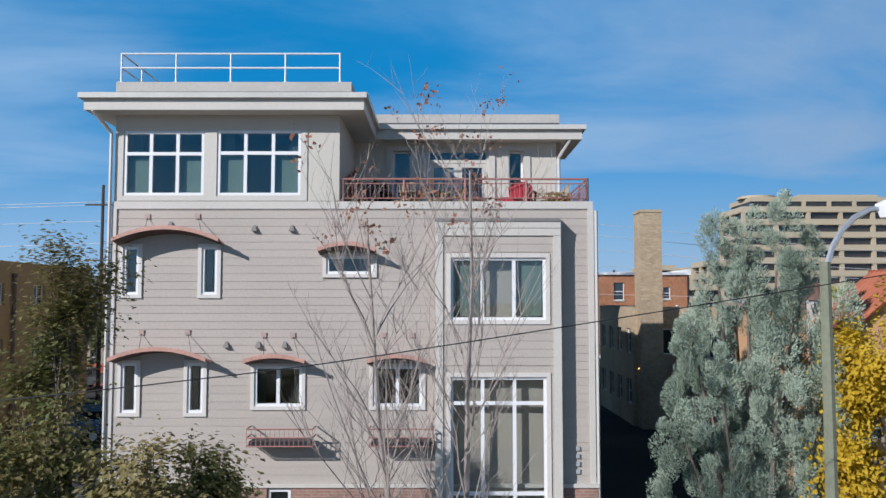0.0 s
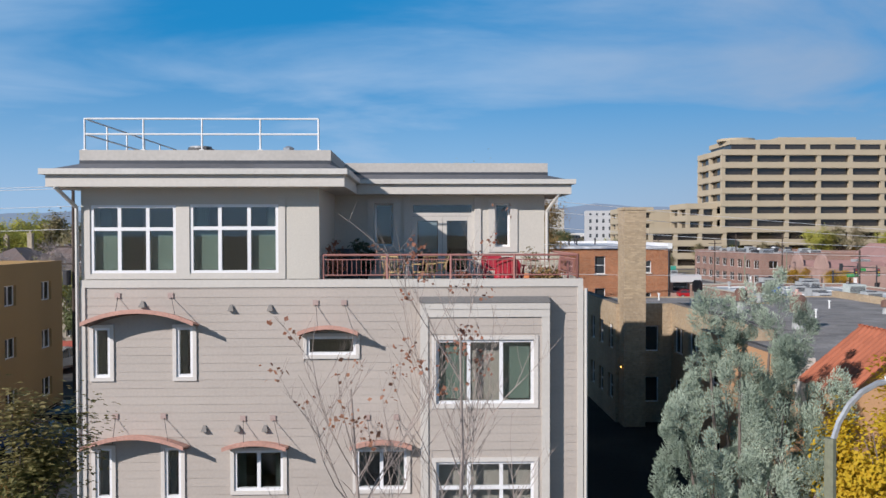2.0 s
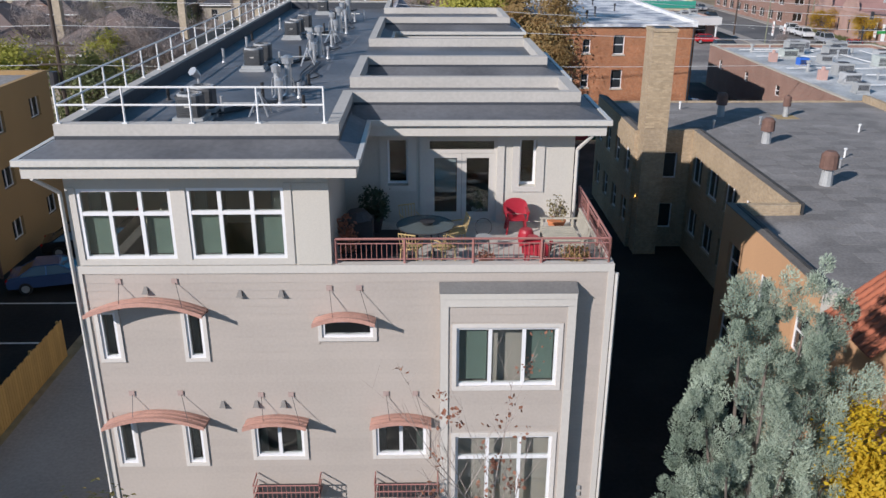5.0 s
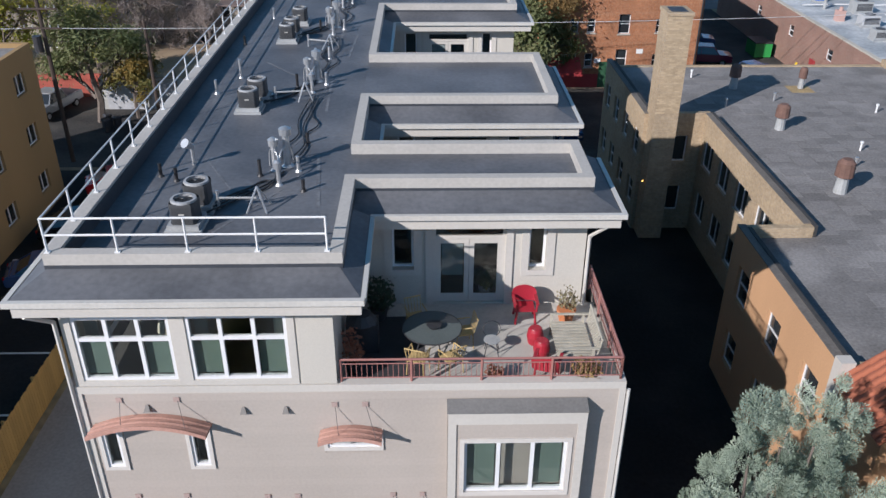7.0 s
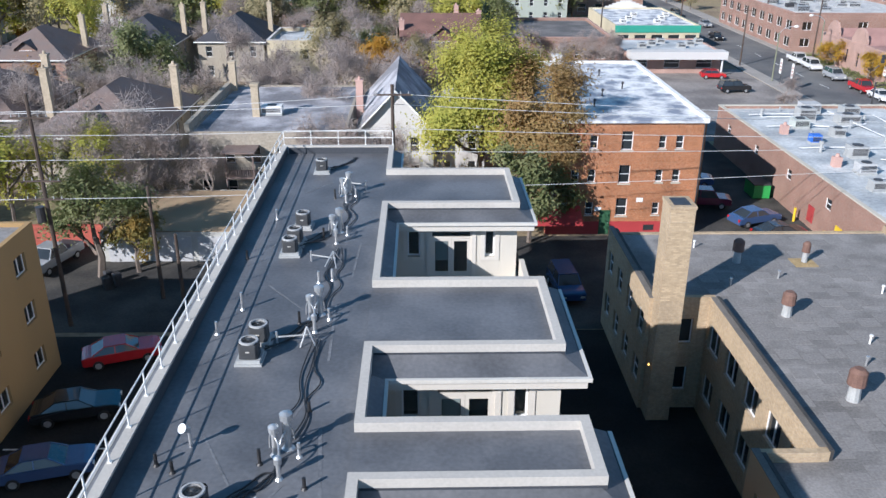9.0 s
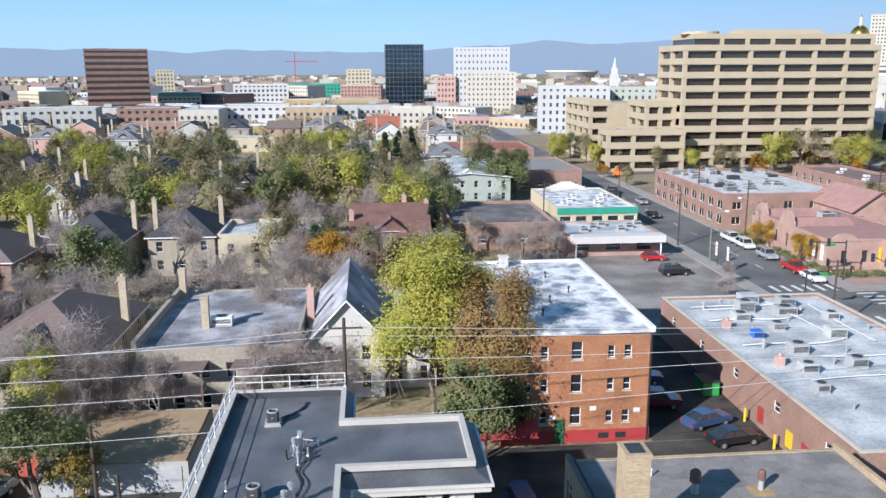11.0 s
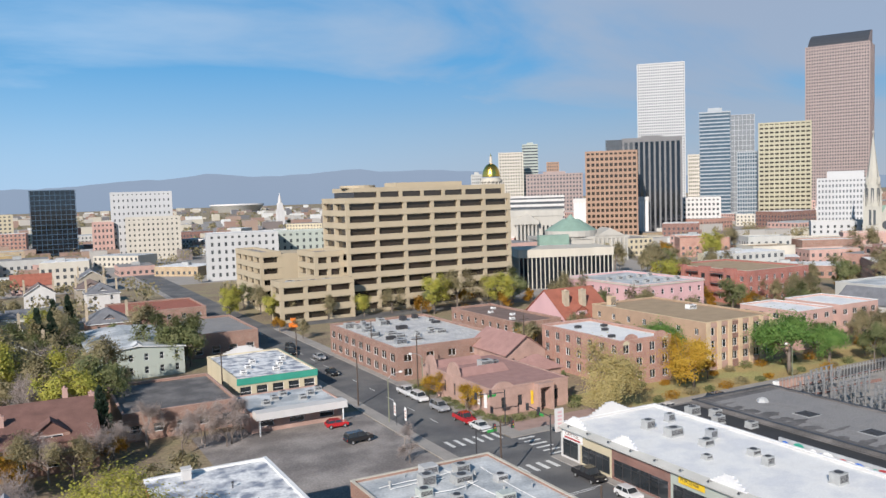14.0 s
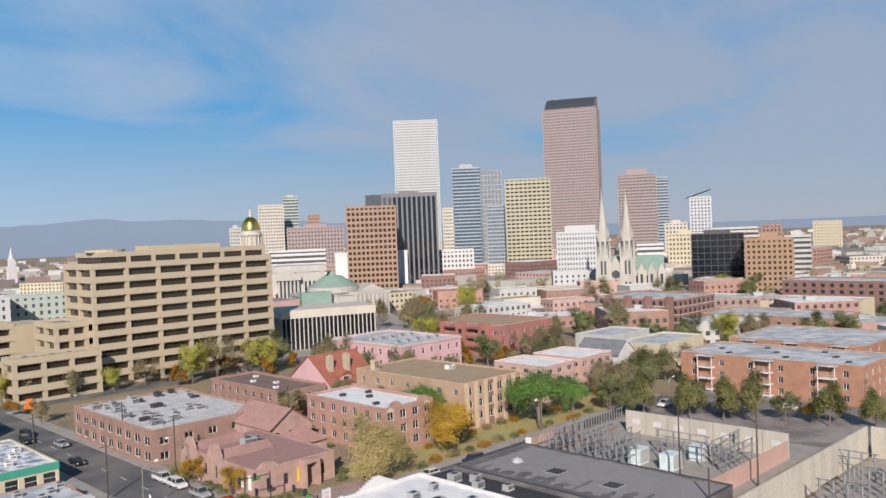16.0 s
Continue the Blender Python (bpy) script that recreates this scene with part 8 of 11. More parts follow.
tower("black_glass_block", "low black glass office box", 496, 262, 32, 28, 36, -63, MEMDARK, BLKGLASS, "glass", 9, 8, 0, (16, 10, 2.5))
tower("tan_brick_tower", "tan brick residential block", 482, 222, 27, 24, 32, -66, mat("buff_brick", (0.31, 0.20, 0.125), .9, .15, .3, 8, .1), DGLASS, "grid", 10, 9, 0, (10, 10, 4))
for i, (x, y, w, h, yw, m) in enumerate(((632, 316, 36, 38, -64, LIMESTONE), (742, 430, 22, 44, -61, LIMESTONE), (735, 330, 18, 39, -66, BROWNBRICK), (604, 254, 18, 31, -68, GREYWALL), (1130, 426, 35, 39, -70, CREAMWALL), (690, 392, 30, 34, -62, CREAMWALL), (560, 350, 20, 28, -58, WHITEWALL),
        (456, 790, 12, 57, -30, GREYWALL), (544, 856, 30, 84, -33, LIMESTONE), (592, 885, 20, 96, -34, GREENWALL), (586, 828, 15, 71, -36, BRONZE), (500, 706, 57, 54, -36, GRANITE), (398, 592, 47, 33, -34, WHITEWALL), (514, 566, 36, 33, -43, DARKBRICK), (500, 510, 40, 28, -45, WHITEWALL))):
    tower("downtown_block", "mid-height downtown office block", x, y, w, w * .7, h, yw, m, MGLASS, "grid" if i % 3 else "band", max(4, int(h / 3.8)), max(5, int(w / 3.2)), 0, (w * .4, w * .3, 3) if i % 2 else None)
tower("white_pleated_hall", "white windowless hall with pleated sides", 415, 514, 56, 36, 30, -40, WHITEWALL, WHITEROOF, "rib", 6, 26)
# west group seen against the hills
tower("brown_brick_tower", "brown brick office tower with dark slots", -170, 597, 40, 24, 44, 15, DARKBRICK, TGLASS, "band", 11, 8, 0, None)
for i, (x, y, w, h, yw, m) in enumerate(((-208, 890, 18, 30, 13, CREAMWALL), (-89, 710, 44, 18.5, 7, WHITEWALL), (-44, 565, 26, 11, 2, CREAMWALL), (-8, 563, 28, 11.5, 0, TANBRICK), (-60, 915, 60, 15, 4, TEAL), (-10, 880, 25, 30, 0, CREAMWALL), (57, 630, 14, 25, -5, SALMON), (-150, 420, 40, 13, 10, GREYWALL), (-110, 440, 30, 12, 8, BROWNBRICK), (-60, 460, 34, 12, 5, WHITEWALL), (-20, 470, 26, 10, 2, GREYWALL), (-200, 470, 34, 14, 14, BROWNBRICK), (-90, 500, 26, 9, 8, GREYWALL), (20, 470, 24, 9, 0, SALMON))):
    tower("west_block", "mid-rise block west of the houses", x, y, w, 22, h, yw, m, MGLASS, "grid", max(2, int(h / 3.6)), max(5, int(w / 3.6)))
gr_ = tower("green_mansard_block", "cream block with green copper roof and dormers", -142, 650, 31, 20, 11, 13, CREAMWALL, DGLASS, "grid", 3, 9)
part("mansard", (lambda b: bx(b, -15, 15, -9.5, 9.5, 11, 14.5))(B()), COPPERGREEN, gr_)
tower("dark_glass_tower", "dark blue-green glass tower", 28, 668, 30, 24, 49, -3, BGLASS, BLKGLASS, "glass", 14, 9)
tower("white_cube_tower", "white stone tower with punched upper windows", 84, 632, 41, 26, 45.5, -8, PALETOWER, MGLASS, "grid", 10, 13, colw=.66, fr=.62)
tower("white_office_block", "white stone office front with square windows", 86, 598, 35, 22, 28, -8, LIMESTONE, MGLASS, "grid", 8, 11, colw=.62, fr=.58)
tower("white_apartments", "white and pale green apartment block with dark windows", 100, 415, 34, 20, 22, -10, PALETOWER, MGLASS, "grid", 6, 10, colw=.6)
tower("green_apartments", "pale green and white apartment wing", 140, 425, 48, 18, 21, -14, GREENWALL, MGLASS, "grid", 6, 14, colw=.6)
st = thing("stadium", 600, 2440, 0, "distant pale stadium bowl", "stadium")
part("bowl", frustum(B(), 0, 0, 0, 20, 62, 78, 40), GREYWALL, st); part("rim", frustum(B(), 0, 0, 20, 24, 79, 77, 40), WHITEWALL, st)
sp = thing("white_spire", 346, 1165, 0, "white church tower with a tall spire", "tower")
part("shaft", bx(B(), -5, 5, -5, 5, 0, 22), WHITEWALL, sp); part("belfry", bx(B(), -3.5, 3.5, -3.5, 3.5, 22, 31), WHITEWALL, sp); part("spire", frustum(B(), 0, 0, 31, 46, 3.2, .2, 8), WHITEWALL, sp)
crn = thing("tower_crane", -78, 915, 0, "red tower crane far off", "crane")
part("mast", bx(B(), -.4, .4, -.4, .4, 0, 48), REDPAINT, crn); part("jib", bx(B(), -10, 24, -.3, .3, 38.5, 39.2), REDPAINT, crn)
# capitol with a gold dome
cap = thing("domed_capitol", 420, 700, 0, "pale stone capitol with a gilded dome", "capitol", rz=-32)
part("body", bx(B(), -55, 55, -20, 20, 0, 26), LIMESTONE, cap); part("portico", bx(B(), -14, 14, -26, -20, 0, 28), LIMESTONE, cap)
part("drum_base", frustum(B(), 0, 0, 26, 36, 13, 12, 20), LIMESTONE, cap); part("drum", frustum(B(), 0, 0, 36, 52, 9, 9, 20), LIMESTONE, cap)
for i in range(16):
    a = i * math.pi / 8
    part("column", tube(B(), (10 * math.cos(a), 10 * math.sin(a), 36), (10 * math.cos(a), 10 * math.sin(a), 48), .7, 6), LIMESTONE, cap)
part("drum_cornice", frustum(B(), 0, 0, 48, 50, 11, 11, 20), LIMESTONE, cap)
dm = B(); n = 8
for i in range(n):
    a, b_ = math.pi / 2 * i / n, math.pi / 2 * (i + 1) / n
    frustum(dm, 0, 0, 53 + 13 * math.sin(a), 53 + 13 * math.sin(b_), 8.6 * math.cos(a) + .2, 8.6 * math.cos(b_) + .2, 24, cap=False)
part("gold_dome", dm, GOLD, cap, "gilded ribbed dome", True)
part("lantern", frustum(B(), 0, 0, 66, 73, 1.6, 1.2, 10), LIMESTONE, cap); part("finial", frustum(B(), 0, 0, 73, 76, .7, .1, 8), GOLD, cap)
# cathedral with twin spires
CATHSTONE = mat("weathered_cathedral_stone", (0.40, 0.385, 0.34), .88, .2, .25, 4, .1, streak=True)
ca = thing("twin_spired_cathedral", 434, 290, 0, "pale limestone cathedral with twin spires", "cathedral", rz=-58)
part("nave", bx(B(), -18, 22, 4, 26, 0, 15), CATHSTONE, ca)
part("nave_roof", (lambda b: (quad(b, [(-18, 4, 15), (22, 4, 15), (22, 15, 24), (-18, 15, 24)]), quad(b, [(-18, 15, 24), (22, 15, 24), (22, 26, 15), (-18, 26, 15)]), quad(b, [(22, 4, 15), (22, 26, 15), (22, 15, 24)])) and b)(B()), COPPERGREEN, ca)
for i in range(6):
    part("lancet_window", bx(B(), 1 + i * 3.4, 2.4 + i * 3.4, 3.9, 3.99, 4, 12), DGLASS, ca)
    part("buttress", bx(B(), -.6 + i * 3.4, .2 + i * 3.4, 2.6, 3.98, 0, 14), CATHSTONE, ca)
for sx in (-14.5, .0):
    tw_ = part("tower", bx(B(), sx - 4, sx + 4, -4, 4, 0, 24), CATHSTONE, ca)
    for z_ in (11.5, 23.2):
        part("string_course", bx(B(), sx - 4.3, sx + 4.3, -4.3, 4.3, z_, z_ + .7), CATHSTONE, tw_)
    for cx_, cy_ in ((-4, -4), (4, -4), (-4, 4), (4, 4)):  # stepped corner buttresses with pinnacles
        part("corner_buttress", (lambda b: (bx(b, sx + cx_ - .8, sx + cx_ + .8, cy_ - .8, cy_ + .8, 0, 15), bx(b, sx + cx_ - .55, sx + cx_ + .55, cy_ - .55, cy_ + .55, 15, 27)) and b)(B()), CATHSTONE, ca)
        part("pinnacle", frustum(B(), sx + cx_, cy_, 27, 34, .75, .06, 6), CATHSTONE, ca)
        part("pinnacle", frustum(B(), sx + cx_ * .72, cy_ * .72, 36, 43, .6, .05, 6), CATHSTONE, ca)
    st_ = part("upper_stage", frustum(B(), sx, 0, 24, 36, 4.3, 3.9, 8), CATHSTONE, ca)
    for k in range(8):
        a_ = (k + .5) * math.pi / 4 + math.pi / 8
        part("louvre", bx(B(), -.75, .75, -.12, .12, 25.5, 34), MGLASS, st_, m=pose(sx + 3.86 * math.cos(a_), 3.86 * math.sin(a_), 0, 0, 0, math.degrees(a_) + 90))
    part("spire", frustum(B(), sx, 0, 36, 64, 3.6, .12, 8), CATHSTONE, ca)
    for k in range(8):
        a_ = k * math.pi / 4
        part("gablet", (lambda b: quad(b, [(-1.1, 0, 36), (1.1, 0, 36), (0, 0, 40.5)]) and quad(b, [(0, 0, 40.5), (1.1, 0, 36), (0, 1.2, 38)]) and quad(b, [(-1.1, 0, 36), (0, 0, 40.5), (0, 1.2, 38)]) and b)(B()), CATHSTONE, ca, m=pose(sx + 3.7 * math.cos(a_), 3.7 * math.sin(a_), 0, 0, 0, math.degrees(a_) + 90))
    part("cross", (lambda b: (bx(b, sx - .12, sx + .12, -.12, .12, 64, 66.4), bx(b, sx - .7, sx + .7, -.12, .12, 65.2, 65.5)) and b)(B()), CATHSTONE, ca)
    for z0_, z1_ in ((3, 9), (13.5, 22)):
        for k in (-1.7, .5):
            part("lancet_window", bx(B(), sx + k, sx + k + 1.2, -4.12, -3.99, z0_, z1_), MGLASS, ca)
            part("lancet_window", bx(B(), sx - 4.12, sx - 3.99, k, k + 1.2, z0_, z1_), MGLASS, ca)
part("front_gable", (lambda b: (bx(b, -10.4, -4.1, -3, 4, 0, 19), quad(b, [(-10.4, -3, 19), (-4.1, -3, 19), (-7.25, -3, 25)]), quad(b, [(-10.4, -3, 19), (-7.25, -3, 25), (-7.25, 4, 25), (-10.4, 4, 19)]), quad(b, [(-4.1, -3, 19), (-4.1, 4, 19), (-7.25, 4, 25), (-7.25, -3, 25)])) and b)(B()), CATHSTONE, ca)
rw_ = B(); frustum(rw_, 0, 0, 0, .12, 2.5, 2.5, 20); part("rose_window", rw_, MGLASS, ca, m=pose(-7.25, -3.0, 13.5, 90, 0, 0))
part("portal", bx(B(), -8.6, -5.9, -3.12, -3.003, 0, 6.5), MEMDARK, ca)
for i in range(3):  # gabled transept and apse seen beside the towers
    part("side_gable", (lambda b: (bx(b, 6 + i * 6, 10.5 + i * 6, 1.5, 4, 0, 15), quad(b, [(6 + i * 6, 1.5, 15), (10.5 + i * 6, 1.5, 15), (8.25 + i * 6, 1.5, 20)]), quad(b, [(6 + i * 6, 1.5, 15), (8.25 + i * 6, 1.5, 20), (8.25 + i * 6, 9, 20), (6 + i * 6, 4, 15)]), quad(b, [(10.5 + i * 6, 1.5, 15), (10.5 + i * 6, 4, 15), (8.25 + i * 6, 9, 20), (8.25 + i * 6, 1.5, 20)])) and b)(B()), CATHSTONE, ca)
    part("lancet_window", bx(B(), 7.4 + i * 6, 9.1 + i * 6, 1.4, 1.49, 4, 13), MGLASS, ca)
# classical museum, green-domed library, white columned offices
GREYSTONE = mat("grey_stone", (0.40, 0.385, 0.35), .85, .15, .2, 6, .1, streak=True)
mu = thing("classical_museum", 297, 445, 0, "grey granite museum with a columned portico", "museum", rz=-35)
part("body", bx(B(), -17, 17, 0, 24, 0, 22), GREYSTONE, mu); part("attic", bx(B(), -17.5, 17.5, -.5, 24, 22, 26), GREYSTONE, mu)
for i in range(6):
    part("column", tube(B(), (-12 + i * 2.4, -3.5, 4), (-12 + i * 2.4, -3.5, 17), .7, 8), GREYSTONE, mu)
part("pediment", (lambda b: (bx(b, -14, 2, -5, 0, 17, 19), quad(b, [(-14, -5, 19), (2, -5, 19), (-6, -5, 24)]), quad(b, [(-14, -5, 19), (-6, -5, 24), (-6, 0, 24), (-14, 0, 19)]), quad(b, [(2, -5, 19), (2, 0, 19), (-6, 0, 24), (-6, -5, 24)])) and b)(B()), GREYSTONE, mu)
part("portico_base", bx(B(), -14, 2, -5, 0, 0, 4), GREYSTONE, mu)
for i in range(5):
    part("window", bx(B(), 4 + i * 2.6, 5.2 + i * 2.6, -.05, -.003, 6, 16), DGLASS, mu)
li = thing("green_domed_library", 268, 358, 0, "pale stone library with a low green copper dome", "library", rz=-20)
part("body", bx(B(), -24, 24, 0, 26, 0, 12), GREYSTONE, li); part("cornice", bx(B(), -24.6, 24.6, -.6, 26.6, 12, 13.4), GREYSTONE, li)
part("pediment", (lambda b: (quad(b, [(6, -1, 13.4), (22, -1, 13.4), (14, -1, 17.5)]), quad(b, [(6, -1, 13.4), (14, -1, 17.5), (14, 14, 17.5), (6, 14, 13.4)]), quad(b, [(22, -1, 13.4), (22, 14, 13.4), (14, 14, 17.5), (14, -1, 17.5)])) and b)(B()), GREYSTONE, li)
part("dome_drum", frustum(B(), -4, 12, 13.4, 16.5, 14, 14, 24), GREYSTONE, li); part("dome", frustum(B(), -4, 12, 16.5, 22.5, 14, 4.5, 24), COPPERGREEN, li); part("lantern", frustum(B(), -4, 12, 22.5, 25, 2.5, .4, 12), COPPERGREEN, li)
part("copper_wing", bx(B(), -26, -10, -5, 0, 8, 15), COPPERGREEN, li)
for i in range(8):
    part("column", tube(B(), (5 + i * 2.4, -1.2, 1), (5 + i * 2.4, -1.2, 12), .6, 8), GREYSTONE, li)
tower("white_columned_offices", "low dark office block behind slim white columns", 196, 282, 38, 22, 14.5, -22, LIMESTONE, BLKGLASS, "rib", 3, 22, colw=.2)
# low blocks filling the far quarters
random.seed(77)
for ring in range(5):
    r0 = (300, 380, 480, 620, 800)[ring]
    for k in range(34):
        az = radians(-24 + k * 3.45 + random.uniform(-1.2, 1.2)); r = r0 + random.uniform(0, 90 + ring * 40)
        x, y = r * math.sin(az), 13 + r * math.cos(az)
        if (r < 420 and az < radians(22)) or x < -320 or (x < 260 and r < 390 and y > 220) or (370 < x < 470 and 240 < y < 330):
            continue
        w, d, h = random.uniform(16, 40), random.uniform(14, 28), random.choice((5, 6.5, 7, 9, 10, 12)) + (ring > 2) * random.uniform(0, 9)
        wl_ = random.choice((BROWNBRICK, REDBRICK, SALMON, CREAMWALL, LIMESTONE, WHITEWALL, GREYWALL, DARKBRICK, TANBRICK))
        t = thing("distant_block", x, y, 0, "distant low city block with rows of windows", "building", "distant blocks", random.choice((0, 0, -45, -45, -8)))
        part("wall", bx(B(), -w / 2, w / 2, -d / 2, d / 2, 0, h), wl_, t)
        part("roof", bx(B(), -w / 2 + .4, w / 2 - .4, -d / 2 + .4, d / 2 - .4, h, h + .06), random.choice((GREYROOF, WHITEROOF, TARROOF, WHITEROOF)), t)
        fl_ = max(1, int(h / 3.2))
        b = B()
        for j in range(fl_):
            n_ = int(w / 3)
            for i in range(n_):
                x_ = -w / 2 + (i + .5) * w / n_
                bx(b, x_ - .7, x_ + .7, -d / 2 - .06, -d / 2 - .01, 1 + j * 3.2, 2.6 + j * 3.2)
            n_ = int(d / 3)
            for i in range(n_):
                y_ = -d / 2 + (i + .5) * d / n_
                bx(b, -w / 2 - .06, -w / 2 - .01, y_ - .7, y_ + .7, 1 + j * 3.2, 2.6 + j * 3.2)
        tagged(part("window_grid", b, MGLASS, t), kind="stuff")
        if ring < 2:
            part("plant", bx(B(), -2, 2, -1.5, 1.5, h + .06, h + 1.6), GREYMETAL, t, m=pose(random.uniform(-w / 4, w / 4), 0, 0))
# low streets between the library, the cathedral and the flats
random.seed(91)
for x, y, w, d, h, yw, m, rf in ((262, 262, 26, 16, 8, -20, CREAMWALL, GREYROOF), (292, 268, 20, 16, 10, -22, LIMESTONE, TANROOF), (322, 262, 24, 14, 7, -24, SALMON, GREYROOF), (350, 288, 30, 16, 9, -30, BROWNBRICK, WHITEROOF), (332, 306, 22, 14, 11, -28, GREYWALL, GREYROOF),
        (372, 318, 34, 14, 8, -40, LIMESTONE, TARROOF), (398, 300, 24, 14, 10, -45, SALMON, GREYROOF), (356, 246, 26, 14, 8, -28, REDBRICK, TARROOF), (392, 262, 22, 16, 9, -30, GREYWALL, WHITEROOF), (408, 226, 26, 16, 11, -32, REDBRICK, GREYROOF), (444, 236, 24, 14, 9, -40, CREAMWALL, TARROOF), (318, 340, 26, 18, 10, -35, REDBRICK, REDROOF), (462, 318, 30, 16, 11, -50, LIMESTONE, GREYROOF), (430, 345, 30, 16, 14, -48, PALETOWER, GREYROOF)):
    block("midtown_block", "low midtown building with regular windows and a flat roof", "building", x, y, w, d, h, m, rf, {"S": (max(3, int(w / 3.4)), max(2, int(h / 3.4)), 1.3, 1.6, 1.1, 3.1), "W": (max(2, int(d / 3.4)), max(2, int(h / 3.4)), 1.3, 1.6, 1.1, 3.1)}, .5, LIMESTONE, style="pair", far=True, rz=yw, group="midtown blocks", glass=MGLASS)
# hills on the horizon, their haze put in as blue emission
HILL = bpy.data.materials.new("haze_glow_hills"); HILL.use_nodes = True
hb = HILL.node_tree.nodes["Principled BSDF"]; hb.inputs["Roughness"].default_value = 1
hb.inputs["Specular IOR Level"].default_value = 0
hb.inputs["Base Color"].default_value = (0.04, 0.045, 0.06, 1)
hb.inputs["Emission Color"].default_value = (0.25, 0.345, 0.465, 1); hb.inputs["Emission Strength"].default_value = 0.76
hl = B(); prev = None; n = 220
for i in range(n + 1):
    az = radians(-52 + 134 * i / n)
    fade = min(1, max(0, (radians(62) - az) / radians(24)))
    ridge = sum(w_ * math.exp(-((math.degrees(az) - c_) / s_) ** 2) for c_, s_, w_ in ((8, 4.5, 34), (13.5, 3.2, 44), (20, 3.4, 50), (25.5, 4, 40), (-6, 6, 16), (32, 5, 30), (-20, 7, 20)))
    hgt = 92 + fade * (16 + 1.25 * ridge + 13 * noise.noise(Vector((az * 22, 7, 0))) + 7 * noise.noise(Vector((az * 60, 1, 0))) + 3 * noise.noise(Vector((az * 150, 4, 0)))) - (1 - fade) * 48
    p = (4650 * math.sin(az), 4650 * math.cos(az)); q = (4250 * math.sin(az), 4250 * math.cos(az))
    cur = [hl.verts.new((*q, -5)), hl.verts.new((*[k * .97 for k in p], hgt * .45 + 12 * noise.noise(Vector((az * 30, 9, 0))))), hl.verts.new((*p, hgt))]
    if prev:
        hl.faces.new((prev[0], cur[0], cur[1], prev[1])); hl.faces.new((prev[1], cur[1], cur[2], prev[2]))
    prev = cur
tagged(part("backdrop_hills", hl, HILL, smooth=True), "mountain range on the horizon, glowing in haze blue", "mountains", kind="structure")

# low roofs out to the plain, past counting
fr_ = np.random.default_rng(19)
fv, ff = [], []
for i in range(2600):
    az = radians(-34 + 118 * fr_.uniform()); r = 430 + 2600 * fr_.uniform() ** 1.6
    x, y = r * math.sin(az), 13 + r * math.cos(az)
    if r < 560 and radians(4) < az < radians(72):
        continue
    w, d, h = fr_.uniform(7, 26), fr_.uniform(7, 18), fr_.uniform(3, 8) * (1 + (r > 900) * fr_.uniform(0, .7))
    k = len(fv)
    fv += [(x + sx * w / 2, y + sy * d / 2, z) for z in (0, h) for sx, sy in ((-1, -1), (1, -1), (1, 1), (-1, 1))]
    ff += [(k + 4, k + 5, k + 6, k + 7), (k, k + 1, k + 5, k + 4), (k + 1, k + 2, k + 6, k + 5), (k + 2, k + 3, k + 7, k + 6), (k + 3, k, k + 4, k + 7)]
FAR = bpy.data.materials.new("mixed_far_roofs"); FAR.use_nodes = True
fn_, fl2 = FAR.node_tree.nodes, FAR.node_tree.links
gi = fn_.new("ShaderNodeNewGeometry"); rp = fn_.new("ShaderNodeValToRGB"); fl2.new(gi.outputs["Random Per Island"], rp.inputs[0]); fl2.new(rp.outputs[0], fn_["Principled BSDF"].inputs["Base Color"])
rp.color_ramp.interpolation = 'CONSTANT'
cols_ = ((0, (.30, .20, .16)), (.16, (.42, .40, .37)), (.34, (.20, .17, .16)), (.5, (.50, .46, .38)), (.66, (.33, .24, .19)), (.78, (.62, .62, .6)), (.9, (.16, .16, .17)))
rp.color_ramp.elements[0].color = (*cols_[0][1], 1); rp.color_ramp.elements[1].position = cols_[1][0]; rp.color_ramp.elements[1].color = (*cols_[1][1], 1)
for ps, cc in cols_[2:]:
    e = rp.color_ramp.elements.new(ps); e.color = (*cc, 1)
fm_ = bpy.data.meshes.new("far_roofs"); fm_.from_pydata([tuple(map(float, v)) for v in fv], [], ff); fm_.materials.append(FAR)
tagged(new("far_roofs", fm_), "low mixed roofs of the far city", "buildings", kind="stuff")

# ---- trees ----
def leaf_cloud(rng, lobes, count, size, up=0.0):
    """Leaf-clump cards scattered through lobes (centre, radii), denser at the outside."""
    vs, fs = [], []
    tot = sum(l[1][0] * l[1][1] for l in lobes)
    for c, rad in lobes:
        for _ in range(int(count * rad[0] * rad[1] / tot)):
            d = rng.normal(size=3); d /= np.linalg.norm(d)
            r = rng.uniform(.45, 1.0) ** .5 * (1 + .18 * rng.normal())
            p = np.array(c) + d * r * np.array(rad)
            n = d * .7 + rng.normal(size=3) * .7 + np.array((0, 0, up)); n /= np.linalg.norm(n)
            a = np.cross(n, rng.normal(size=3)); a /= np.linalg.norm(a); b = np.cross(n, a)
            s = size * rng.uniform(.55, 1.25)
            k = len(vs)
            vs += [p - a * s * .5, p + b * s * .33 + n * s * .12, p + a * s * .55, p - b * s * .33 + n * s * .1]
            fs.append((k, k + 1, k + 2, k + 3))
    return vs, fs


def mesh_from(name, vs, fs, m, parent=None, label=""):
    me = bpy.data.meshes.new(name)
    me.from_pydata([tuple(map(float, v)) for v in vs], [], fs)
    me.materials.append(m)
    ob = new(name, me); ob.parent = parent
    return tagged(ob, label)


